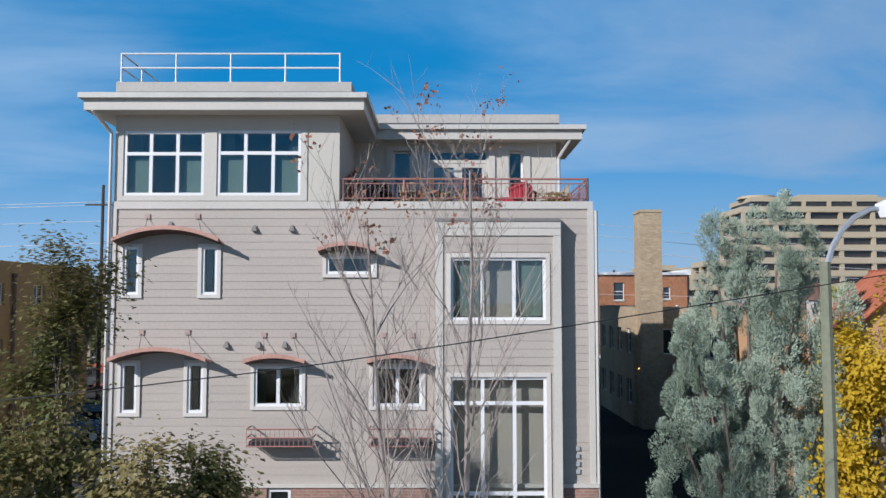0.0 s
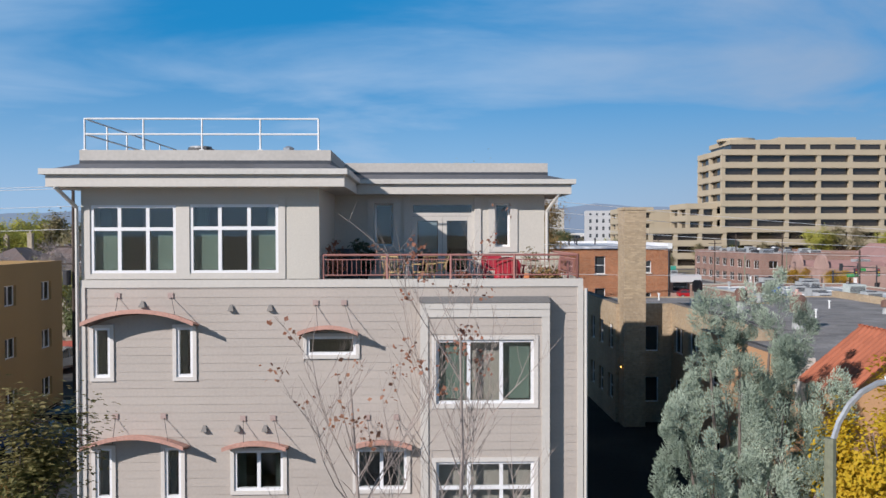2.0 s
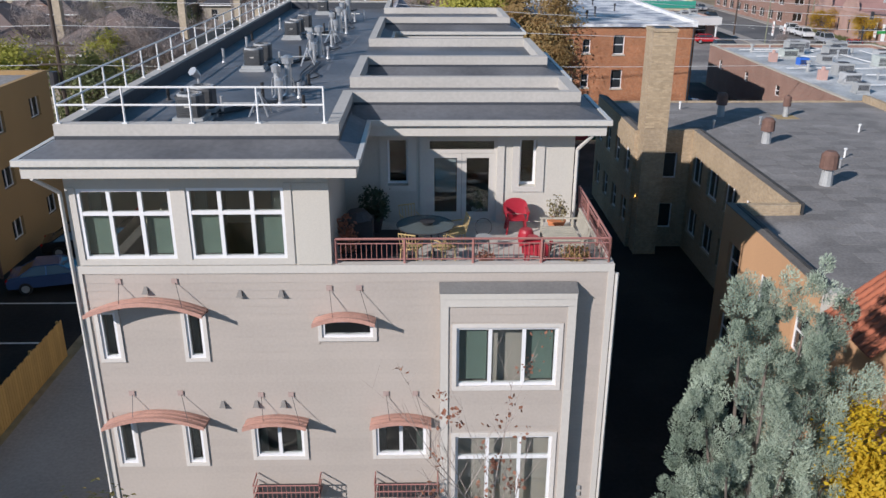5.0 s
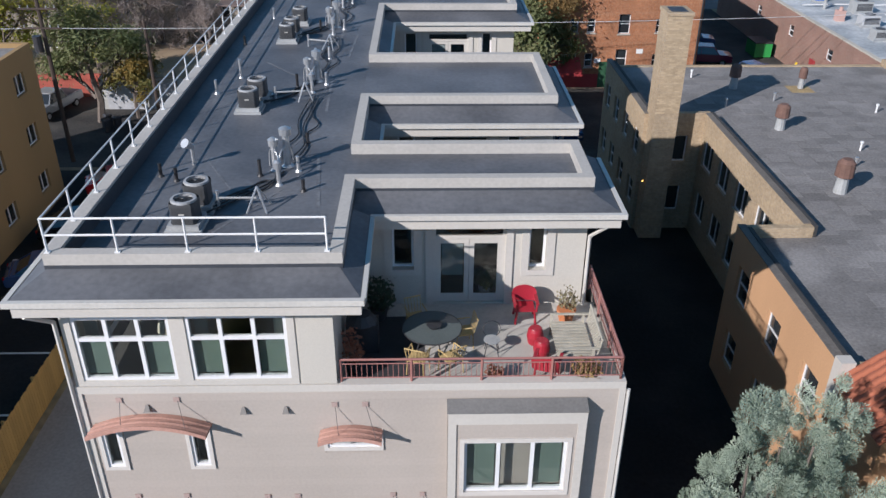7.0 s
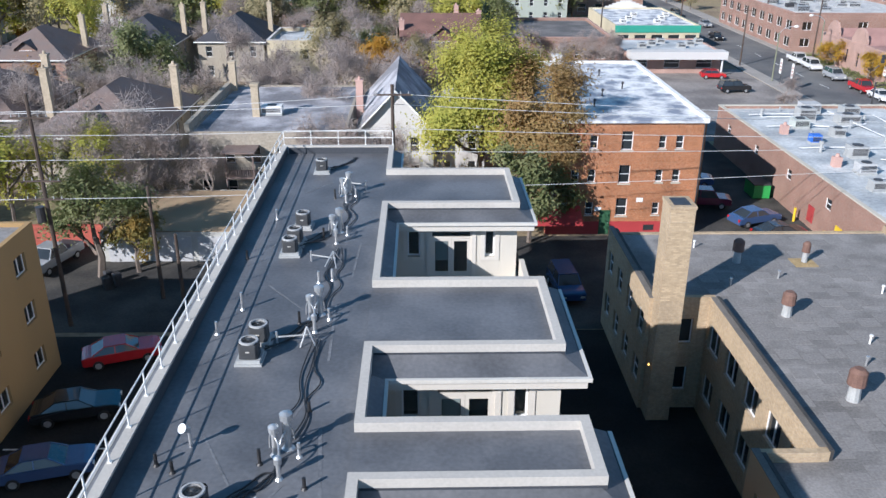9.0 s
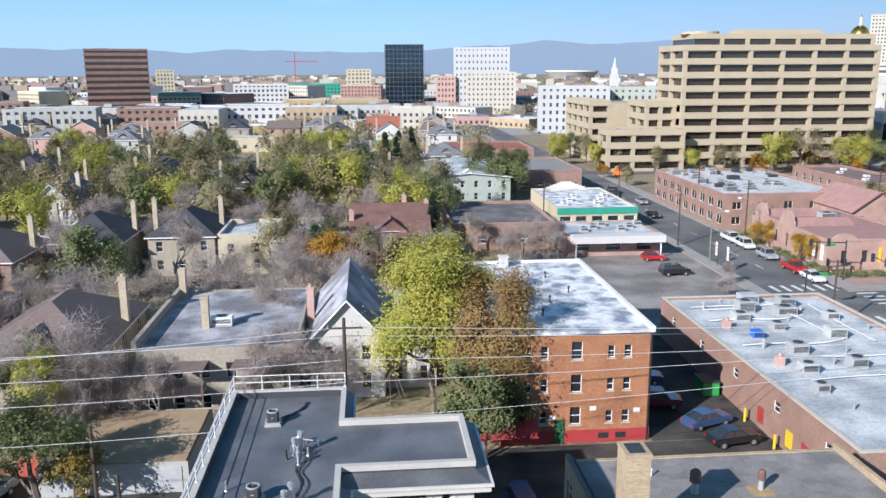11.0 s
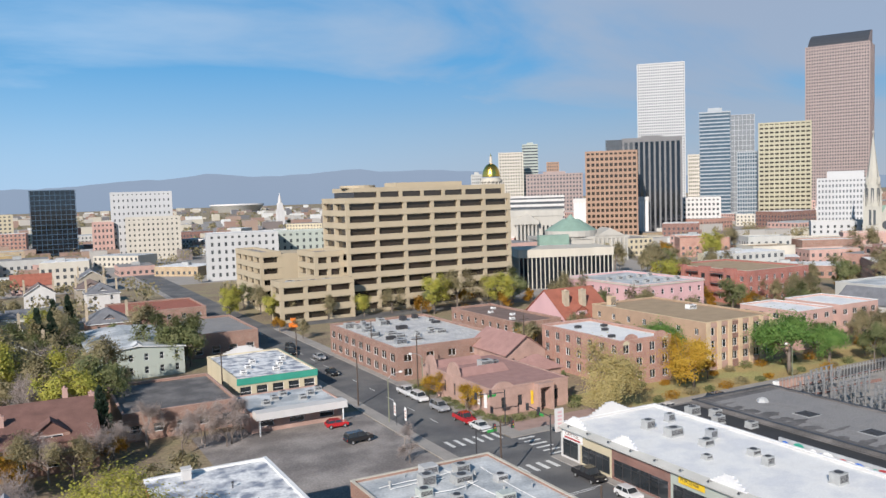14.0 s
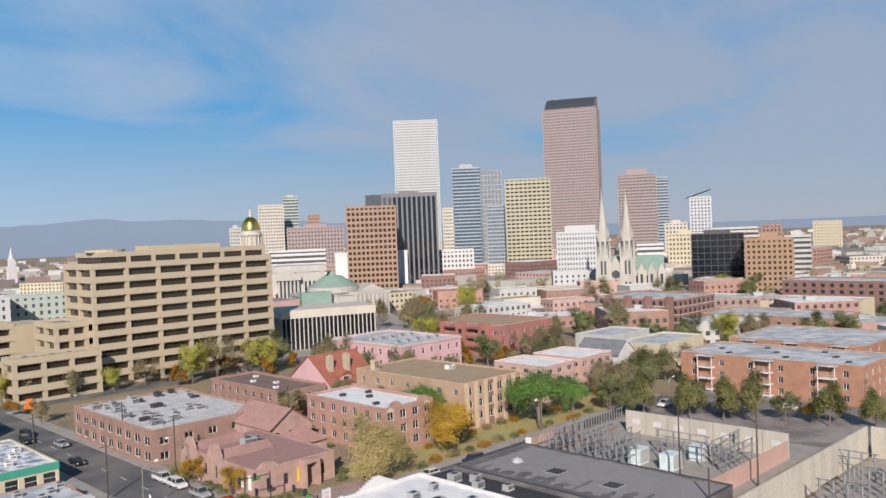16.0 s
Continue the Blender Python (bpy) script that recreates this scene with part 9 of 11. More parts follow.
def limbs(b, rng, p, d, ln, r, depth, tips, spread=.55, n=5, kids=3):
    q = p + d * ln
    q2 = p + d * ln * .5 + Vector(rng.normal(size=3) * ln * .04)
    if depth > 1:
        tube(b, p, q2, r, n, r * .85); tube(b, q2, q, r * .85, n, r * .62)
    else:
        tube(b, p, q, r, 3, r * .5)
    tips.append((q, depth))
    if depth == 0:
        return
    for _ in range(kids):
        e = (d + Vector(rng.normal(size=3)) * spread + Vector((0, 0, .16))).normalized()
        limbs(b, rng, p + d * ln * rng.uniform(.55, 1.0), e, ln * rng.uniform(.6, .82), r * .55, depth - 1, tips, spread, 4 if depth > 1 else 3, kids)


def leafy_tree(name, label, x, y, h, spread, leaf, bark, count, size, seed, group="street trees", z=0, low=.28, tight=.15, drop=.1):
    """Forking limbs with a loose spray of leaf clumps round every outer tip."""
    rng = np.random.default_rng(seed)
    t = thing(name, x, y, z, label, "tree", group)
    b = B(); tips = []
    limbs(b, rng, Vector((0, 0, -.1)), Vector((0, 0, 1)), h * .32, h * .016 + .05, 3, tips, .72, 5, 4)
    P = np.array([tuple(q) for q, d in tips if d <= 1])
    kx = spread * .84 / np.percentile(np.hypot(P[:, 0], P[:, 1]), 85); kz = h * .92 / P[:, 2].max()
    for v in b.verts:
        v.co.x *= kx; v.co.y *= kx; v.co.z *= kz
    part("trunk", b, bark, t)
    P = P * np.array((kx, kx, kz))
    P = P[P[:, 2] > low * h]; P = P[rng.uniform(size=len(P)) > drop]
    mid = np.array((0, 0, h * .5)); sig = spread * tight
    three = size >= .4
    vs, fs = [], []
    for _ in range(count):
        c = P[rng.integers(len(P))]
        p = c + rng.normal(size=3) * np.array((sig, sig, sig * .8)) * rng.uniform(.4, 1.25)
        n = (p - mid) / (spread + .1) * 1.1 + rng.normal(size=3) * .45 + np.array((0, 0, .35)); n /= np.linalg.norm(n)
        a = np.cross(n, rng.normal(size=3)); a /= np.linalg.norm(a); e = np.cross(n, a)
        s = size * rng.uniform(.5, 1.25); k = len(vs)
        if three:
            vs += [p - a * s * .5, p + e * s * .62, p + a * s * .55]; fs.append((k, k + 1, k + 2))
        else:
            vs += [p - a * s * .5, p + e * s * .33 + n * s * .12, p + a * s * .55, p - e * s * .33 + n * s * .1]; fs.append((k, k + 1, k + 2, k + 3))
    mesh_from("crown", vs, fs, leaf, t)
    return t


def bare_tree(name, label, x, y, h, bark, seed, depth=5, leaf=None, nleaf=0, lsize=.12, group="bare trees", kids=3, spread=.5, twig=None):
    rng = np.random.default_rng(seed)
    t = thing(name, x, y, 0, label, "tree", group)
    b = B(); tips = []
    limbs(b, rng, Vector((0, 0, -.1)), Vector((0, 0, 1)), h * .3, h * .012 + .05, depth, tips, spread, 5, kids)
    part("trunk", b, bark, t)
    ends = [q for q, d in tips if d <= 1]
    if nleaf:
        vs, fs = [], []
        for _ in range(nleaf):
            q = ends[rng.integers(len(ends))]
            p = np.array(q) + rng.normal(size=3) * .15
            n = rng.normal(size=3); n /= np.linalg.norm(n); a = np.cross(n, rng.normal(size=3)); a /= np.linalg.norm(a); c = np.cross(n, a)
            s = lsize * rng.uniform(.6, 1.3); k = len(vs)
            vs += [p - a * s * .5, p + c * s * .35, p + a * s * .5, p - c * s * .35]; fs.append((k, k + 1, k + 2, k + 3))
        mesh_from("foliage", vs, fs, leaf, t)
    if twig:
        vs, fs = [], []
        for q in ends:
            for _ in range(9):
                d = rng.normal(size=3) + np.array((0, 0, .5)); d /= np.linalg.norm(d)
                s = np.cross(d, rng.normal(size=3)); s /= np.linalg.norm(s)
                p = np.array(q) + rng.normal(size=3) * .12 * h / 8; ln = rng.uniform(.4, 1.0) * h / 9; k = len(vs)
                vs += [p - s * .018, p + s * .018, p + d * ln]; fs.append((k, k + 1, k + 2))
        mesh_from("twig_mass", vs, fs, twig, t)
    return t


def conifer(name, label, x, y, h, r, leaf, count, size, seed, group="conifers", cols=1):
    """Upright plumes of sprays: one tapering column, or several that grow together."""
    rng = np.random.default_rng(seed)
    t = thing(name, x, y, 0, label, "tree", group)
    part("trunk", tube(B(), (0, 0, -.1), (0, 0, h * .85), r * .09 + .05, 7, .03), BARK, t)
    vs, fs = [], []
    if cols == 1:
        tufts = []
        for _ in range(70):
            u = rng.uniform(.02, 1) ** .8; a = rng.uniform(0, 6.28); rad = r * (1 - u) ** .85 * rng.uniform(.7, 1.1)
            tufts.append((rad * .7 * math.cos(a), rad * .7 * math.sin(a), h * (.06 + .88 * u), max(.35, rad * .42), max(.5, rad * .5), a))
    else:
        tufts = []
        for c in range(cols):
            a = 2.4 * c; q = (c / cols) ** .5
            cx, cy = q * r * .72 * math.cos(a), q * r * .62 * math.sin(a)
            hh = h * (1 - .42 * q * q) * rng.uniform(.9, 1.03); rr = r * rng.uniform(.36, .46)
            for k in range(26):
                u = (k + rng.uniform()) / 26; b_ = rng.uniform(0, 6.28)
                w = rr * (1 - u ** 2.2) ** .6
                tufts.append((cx * (1 - .25 * u) + w * .7 * math.cos(b_), cy * (1 - .25 * u) + w * .7 * math.sin(b_), hh * (.05 + .9 * u), max(.22, w * .5), max(.4, w * .75), b_))
    per = int(count / len(tufts))
    for cx, cy, cz, rr, rz_, a in tufts:
        out = np.array((math.cos(a), math.sin(a), 0))
        for _ in range(per):
            d = rng.normal(size=3); d /= np.linalg.norm(d); q = rng.uniform(.55, 1.05)
            p = np.array((cx, cy, cz)) + d * q * np.array((rr, rr, rz_))
            ax = np.array((0, 0, 1.0)) * rng.uniform(.5, 1.1) + (out * .3 + d * .9) * rng.uniform(.4, 1.0); ax /= np.linalg.norm(ax)
            sd = np.cross(ax, rng.normal(size=3)); sd /= np.linalg.norm(sd)
            s = size * rng.uniform(.6, 1.3); k = len(vs)
            vs += [p - ax * s * .5, p + sd * s * .26, p + ax * s * .6, p - sd * s * .26]; fs.append((k, k + 1, k + 2, k + 3))
    mesh_from("foliage", vs, fs, leaf, t)
    return t


def plumed_juniper(name, label, x, y, plumes, leaf, count, size, seed):
    """Round-topped upright plumes grown together, each a stack of feathery tufts, with gaps between."""
    rng = np.random.default_rng(seed)
    t = thing(name, x, y, 0, label, "tree", "conifers")
    for px, py, ph, pr in plumes:
        part("trunk", tube(B(), (px * .3, py * .3, -.1), (px, py, ph * .8), .09, 6, .03), BARK, t)
    plumes = [(px * 1.12, py * 1.1, ph * 1.05, pr * 1.1) for px, py, ph, pr in plumes]
    tufts = []
    for px, py, ph, pr in plumes:
        for k in range(int(ph * 4.4)):
            u = (k + rng.uniform()) / (ph * 4.4); a = rng.uniform(0, 6.28)
            w = pr * (1 - max(0, (u - .55) / .45) ** 2) ** .5 * (.75 + .25 * min(1, u * 3))
            f = .8 * rng.uniform(.55, 1) ** .5
            tufts.append((px * (.55 + .45 * min(1, u * 1.6)) + w * f * math.cos(a), py * (.55 + .45 * min(1, u * 1.6)) + w * f * math.sin(a), ph * (.03 + .93 * u), rng.uniform(.17, .33), a))
    vs, fs = [], []
    per = int(count / len(tufts))
    for cx, cy, cz, rr, a in tufts:
        out = np.array((math.cos(a), math.sin(a), 0))
        for _ in range(per):
            d = rng.normal(size=3); d /= np.linalg.norm(d); q = rng.uniform(.25, 1.08) ** .6
            p = np.array((cx, cy, cz)) + d * q * np.array((rr, rr, rr * 1.3))
            ax = np.array((0, 0, 1.0)) * rng.uniform(.4, 1.0) + (out * .5 + d * .9) * rng.uniform(.4, 1.0); ax /= np.linalg.norm(ax)
            sd = np.cross(ax, rng.normal(size=3)); sd /= np.linalg.norm(sd)
            s = size * rng.uniform(.6, 1.3); k = len(vs)
            vs += [p - ax * s * .5 + sd * s * .2, p - ax * s * .5 - sd * s * .2, p + ax * s * .6]; fs.append((k, k + 1, k + 2))
    mesh_from("foliage", vs, fs, leaf, t)
    return t


# near trees
LF_RUSTY = leafmat("green_and_rust_leaves", (0.13, 0.16, 0.055), (0.36, 0.27, 0.12))
def slender_tree(name, label, x, y, h, lean, bark, seed, leaf, nleaf, lsize):
    """A young tree: a leader to the top with steep whippy branches and a few last leaves."""
    rng = np.random.default_rng(seed)
    t = thing(name, x, y, 0, label, "tree", "young maples")
    b = B(); ends = []
    def whip(p, d, ln, r, level):
        k = 5 if level < 2 else 3
        pts = [p]
        for i in range(k):
            d = (d + Vector(rng.normal(size=3)) * (.10 if level else .03) + Vector((0, 0, .07 if level else 0))).normalized()
            pts.append(pts[-1] + d * ln / k)
        for i in range(k):
            tube(b, pts[i], pts[i + 1], r * (1 - .75 * i / k), 5 if level == 0 else 3, r * (1 - .75 * (i + 1) / k))
        ends.append(pts[-1])
        if level < 3:
            n = (19, 7, 3)[level]
            for i in range(n):
                u = rng.uniform(.22 if level == 0 else .15, .95); j = min(int(u * k), k - 1)
                q = pts[j].lerp(pts[j + 1], u * k - j)
                a = rng.uniform(0, 6.28)
                out = Vector((math.cos(a), math.sin(a), 0))
                e = (d * .25 + out * rng.uniform(.45, .8) + Vector((0, 0, .75))).normalized()
                whip(q, e, ln * (.42 if level == 0 else .5) * (1.15 - .55 * u) * rng.uniform(.7, 1.15), r * (.3 if level == 0 else .5) * (1 - .6 * u) + .0022, level + 1)
    whip(Vector((0, 0, -.1)), Vector((lean, 0, 1)).normalized(), h, .075, 0)
    part("trunk", b, bark, t)
    vs, fs = [], []
    high = sorted(ends, key=lambda q: -q.z)[:len(ends) // 3]
    held = [high[rng.integers(len(high))] for _ in range(nleaf // 11)]  # bunches that hang on at a few tips
    for _ in range(nleaf):
        q = held[rng.integers(len(held))]
        p = np.array(q) + rng.normal(size=3) * np.array((.1, .1, .06))
        n = rng.normal(size=3); n /= np.linalg.norm(n); a = np.cross(n, rng.normal(size=3)); a /= np.linalg.norm(a); c = np.cross(n, a)
        s = lsize * rng.uniform(.6, 1.3); k = len(vs)
        vs += [p - a * s * .5, p + c * s * .4, p + a * s * .5, p - c * s * .4]; fs.append((k, k + 1, k + 2, k + 3))
    mesh_from("foliage", vs, fs, leaf, t)
    return t


plumed_juniper("blue_juniper", "large blue-green juniper with upswept sprays beside the alley", 8.05, 21.4,
               ((.75, .1, 10.1, .85), (.1, .4, 9.7, .8), (-.75, .2, 9.6, .62), (1.45, .3, 9.2, .75), (-.35, -.75, 8.3, .8), (.75, -.8, 8.6, .85), (-1.45, -.2, 7.0, .7), (1.75, -.6, 7.6, .75), (-1.1, -1.0, 5.9, .75), (.15, -1.3, 6.4, .8), (1.3, -1.3, 6.0, .8), (-1.9, -.5, 4.6, .7), (0, 1.1, 8.6, .9), (-1.0, .9, 7.0, .8), (1.2, 1.1, 7.6, .8)), LF_BLUE, 300000, .062, 4)
leafy_tree("golden_ash", "golden yellow autumn ash beside a street lamp", 11.55, 19.6, 9.4, 2.9, LF_YELLOW, BARK, 30000, .13, 9, tight=.1, drop=.12)
slender_tree("young_maple", "slim young maple with a few russet leaves before the facade", .3, 13.3, 9.6, .01, PALEBARK, 12, LF_RED, 260, .075)
slender_tree("young_maple", "slim young maple with a few russet leaves before the facade", -.5, 13.5, 8.8, -.035, PALEBARK, 15, LF_RED, 190, .075)
leafy_tree("crab_apple", "thin green and rust leaved tree before the building", -6.55, 14.5, 8.9, 1.5, LF_RUSTY, BARK, 12500, .12, 31, tight=.2, low=.2)
leafy_tree("crab_apple", "green and rust leaved small tree before the building", -4.7, 14.3, 5.3, 1.6, LF_RUSTY, BARK, 8600, .125, 33)
leafy_tree("crab_apple", "green and rust leaved small tree before the building", -7.2, 14.0, 5.6, 1.7, LF_RUSTY, BARK, 7600, .12, 35)
# big trees round the orange block
LF_RUSTGREEN = leafmat("rusting_green_leaves", (0.12, 0.15, 0.05), (0.36, 0.22, 0.06))
LF_DEEP = leafmat("deep_olive_leaves", (0.14, 0.155, 0.055), (0.32, 0.29, 0.12))
leafy_tree("lime_tree", "tall yellow-green elm beside the white house", 4.6, 81.5, 17.4, 5.8, LF_LIME, BARK, 52000, .25, 41, low=.4, tight=.17, drop=.08)
leafy_tree("tan_tree", "tall tan autumn elm before the brick block", 9.0, 77.3, 15.8, 3.9, LF_BROWN, BARK, 26000, .25, 42, tight=.19)
leafy_tree("green_tree", "green elm by the brick block", 8.0, 72.5, 9, 3.6, LF_GREEN, BARK, 9000, .3, 43)
leafy_tree("green_elm", "large dark green elm beside a grey house", 34.6, 206.5, 12, 6, LF_GREEN, BARK, 12000, .4, 47)
leafy_tree("alley_tree", "green and orange ailanthus beside the alley", -25.2, 66.2, 8.6, 4.0, LF_GREEN, BARK, 9000, .28, 44, drop=.25)
leafy_tree("alley_tree", "rusty orange young ailanthus beside the alley", -22.6, 67.0, 5.2, 2.2, LF_RUSTGREEN, BARK, 3400, .26, 45, drop=.2)
leafy_tree("alley_tree", "thin yellow-green ailanthus beside the alley", -28.5, 76.0, 9.5, 2.8, LF_LIME, BARK, 5000, .26, 46, drop=.3)
# tree kinds that repeat
random.seed(8)
KINDS = [leafy_tree("garden_tree", "leafy green autumn tree among houses", -38, 120, 12, 5, LF_GREEN, BARK, 6200, .45, 51, "garden trees"),
         leafy_tree("garden_tree", "olive brown autumn tree among houses", -28, 158, 13, 5.4, LF_OLIVE, BARK, 6200, .45, 52, "garden trees"),
         leafy_tree("garden_tree", "yellow-green autumn tree among houses", -58, 150, 13, 5, LF_LIME, BARK, 6200, .45, 53, "garden trees"),
         leafy_tree("garden_tree", "orange autumn tree among houses", -6, 128, 9, 4.2, LF_ORANGE, BARK, 6500, .4, 54, "garden trees")]
BARE = [bare_tree("bare_elm", "bare grey elm with fine twigs", -12, 106, 12, PALEBARK, 61, 4, twig=LF_TWIG, kids=4, spread=.62),
        bare_tree("bare_elm", "bare brown elm with fine twigs", -30, 112, 11, BARK, 62, 4, twig=LF_TWIG, kids=4, spread=.66),
        bare_tree("bare_ash", "tall bare grey ash with a fine vase-shaped crown", -25.4, 77.4, 13, PALEBARK, 63, 5, twig=LF_TWIG, kids=3, spread=.36)]
CON = conifer("blue_spruce", "tall dark green spruce", 9.5, 146, 11, 2.8, LF_DARK, 5200, .5, 71)
def again(kind, x, y, s=1.0):
    copy_thing(kind, pose(x, y, 0, 0, 0, random.uniform(0, 360)) @ Matrix.Diagonal((s, s, s * random.uniform(.9, 1.12), 1)))
random.seed(18)
for i in range(70):
    again(random.choice(KINDS[:3] + KINDS[1:2]), random.uniform(-125, 14), random.uniform(150, 300), random.uniform(.7, 1.15))
for x, y, k, s in ((-40, 108, 1, .8), (-14, 134, 1, .8), (-52, 124, 3, .8), (-66, 118, 0, 1), (-72, 140, 2, 1), (-76, 160, 2, 1.1), (-42, 168, 0, 1.1), (-50, 180, 1, 1.1),
                   (-30, 172, 0, 1.2), (-20, 176, 0, 1.1), (-10, 180, 1, 1.2), (-22, 192, 1, 1.2), (-4, 190, 1, 1.1), (3, 172, 1, 1), (-40, 205, 1, 1.2), (-16, 214, 1, 1.2), (4, 215, 1, 1.1), (10, 225, 0, 1), (28, 208, 0, 1.15), (32, 203, 0, 1.0),
                   (-66, 186, 1, 1.1), (-84, 178, 2, 1.2), (-46, 222, 0, 1.1), (-70, 214, 0, 1), (-88, 210, 1, 1.2), (-2, 232, 0, 1), (-24, 240, 1, 1.2), (-48, 250, 1, 1.1), (-76, 244, 2, 1), (-100, 200, 2, 1.1), (-104, 232, 0, 1.1), (8, 250, 1, 1), (30, 246, 1, .9), (-18, 262, 2, .9),
                   (70, 262, 2, .7), (60, 275, 2, .7), (64, 292, 2, .8), (66, 240, 3, .5), (68, 225, 1, .5), (-32, 84, 0, .7), (-36, 76, 2, .7), (-60, 80, 2, .9), (-72, 92, 0, 1), (-48, 72, 0, .8), (-86, 116, 1, 1), (-100, 130, 0, 1.1), (-110, 110, 2, 1)):
    again(KINDS[k], x, y, s)
for x, y, k, s in ((-29.5, 78.5, 0, 1.25), (-19.5, 78.6, 0, .8), (-8.8, 79.5, 1, .95), (24, 141, 0, .75), (27, 139, 1, .7), (-24, 80, 1, .75), (-5.5, 80, 0, .8), (-2, 106, 0, 1.1), (-14, 104, 1, 1.05), (-20, 105, 0, 1.15), (-7.6, 84, 1, 1.0), (-39, 96, 0, 1.2), (-52, 98, 1, 1.1), (-58, 106, 0, 1.1), (-66, 100, 1, 1.0), (-44, 130, 0, 1.1), (-34, 146, 1, 1.1), (-50, 158, 0, 1.1), (-27, 165, 0, 1.1), (0, 165, 0, 1), (-80, 132, 1, 1.1), (-8.6, 83, 0, .95), (-26, 76, 0, .8), (-10, 96, 0, 1.0), (-40, 84, 1, 1.0), (-3, 112, 1, .9), (-46, 90, 0, 1.0), (-17, 108, 0, 1), (-9, 112, 0, .95), (-36, 112, 1, 1), (-12, 124, 1, .9), (-31, 100, 0, 1.1), (-34, 86, 0, .9), (-50, 112, 1, 1), (28, 140, 1, .8), (20, 138, 1, .75), (24, 143, 0, .7), (-8, 160, 1, 1), (-14, 160, 0, 1.1), (2, 200, 1, 1.2), (-34, 184, 0, 1.1), (48, 116, 1, .4), (50, 122, 0, .4), (-56, 205, 1, 1.1), (-20, 205, 0, 1.2), (8, 190, 0, 1.1)):
    again(BARE[k], x, y, s)
for x, y, s in ((-10.6, 104.3, 1.15), (-17.5, 104.6, 1.0), (-33.5, 80.2, .95), (-5.2, 105.5, 1.0), (-39.5, 101, 1.05), (-44, 84, 1.0), (-12.5, 130, 1.0), (-29, 127, 1.1), (-20, 152, 1.1), (-44, 150, 1.15), (16, 146.6, .8), (-62, 112, 1.1), (30, 141.5, .7), (-70, 128, 1.1), (5, 176, 1.0), (-36, 165, 1.2)):
    again(BARE[2], x, y, s)
for x, y, k, s in ((-5, 133, 1, .95), (1.5, 134.5, 0, .9), (7, 136, 1, .85), (-9, 144, 0, 1.0), (10.5, 141, 1, .8)):
    again(BARE[k], x, y, s)
for x, y, k, s in ((-1.5, 135.6, 1, .62), (4.6, 133.6, 1, .6), (-8.5, 138, 0, .7), (9.4, 137.4, 3, .6), (86, 254.5, 1, .7), (98, 253.5, 2, .65), (108, 254, 1, .75), (122, 252.5, 0, .8), (133, 250.6, 3, .7), (144, 252, 1, .9), (76.5, 259, 1, .55), (73, 268, 0, .6), (72, 282, 1, .7), (71, 300, 0, .8),
                   (120.5, 129, 3, .5), (164, 125, 3, .6), (172, 131, 1, .7), (181, 124, 0, .9), (187, 128, 1, .9), (119, 156, 1, .7), (152.5, 166, 1, .8), (193, 128, 0, .85), (200, 124, 1, .9), (146, 196, 0, .9), (150, 214, 1, 1.0), (190, 186, 0, 1.0), (188, 176, 3, .8), (198, 168, 0, .9), (214, 182, 1, .9)):
    again(KINDS[k], x, y, s)
for x, y, s in ((3, 216, 1.3), (6, 222, 1.2), (12, 262, 1.2), (8, 258, 1.3), (-50, 240, 1)):
    again(CON, x, y, s)
# trees on the east side
leafy_tree("willow_tree", "fading olive-yellow tree by brick flats", 90, 123.4, 12.6, 7.6, leafmat("fading_gold_leaves", (.38, .31, .12), (.56, .47, .23)), PALEBARK, 15000, .32, 81, "street trees", low=.12)
leafy_tree("golden_maple", "golden orange maple on a lawn", 111.5, 123.8, 11, 5.4, leafmat("golden_yellow_leaves", (.46, .27, .035), (.62, .43, .07)), BARK, 9500, .34, 82, "street trees", low=.12)
leafy_tree("green_maple", "dense bright green street maple", 137.5, 123.2, 13, 6.2, leafmat("bright_green_leaves", (.10, .21, .05), (.23, .36, .10)), BARK, 16000, .42, 83, "street trees", low=.06, tight=.19)
GM = bpy.data.objects["green_maple"]
again(GM, 152.5, 125.5, .62); again(GM, 118.5, 141, .85)
for x, y in ((68.2, 146.2), (68, 134.4)):
    again(bpy.data.objects["golden_maple"], x, y, .5)
PY = leafy_tree("pear_tree", "upright olive-gold pear tree before flats", 163.5, 101.4, 10.8, 3.0, LF_DEEP, BARK, 8000, .46, 91, "pear trees", low=.12, tight=.22, drop=.02)
for x, y, s in ((165.3, 94.4, .95), (167.6, 88.4, 1.0), (173, 75, 1.0), (160, 111, .9), (176, 67, .8)):
    again(PY, x, y, s)
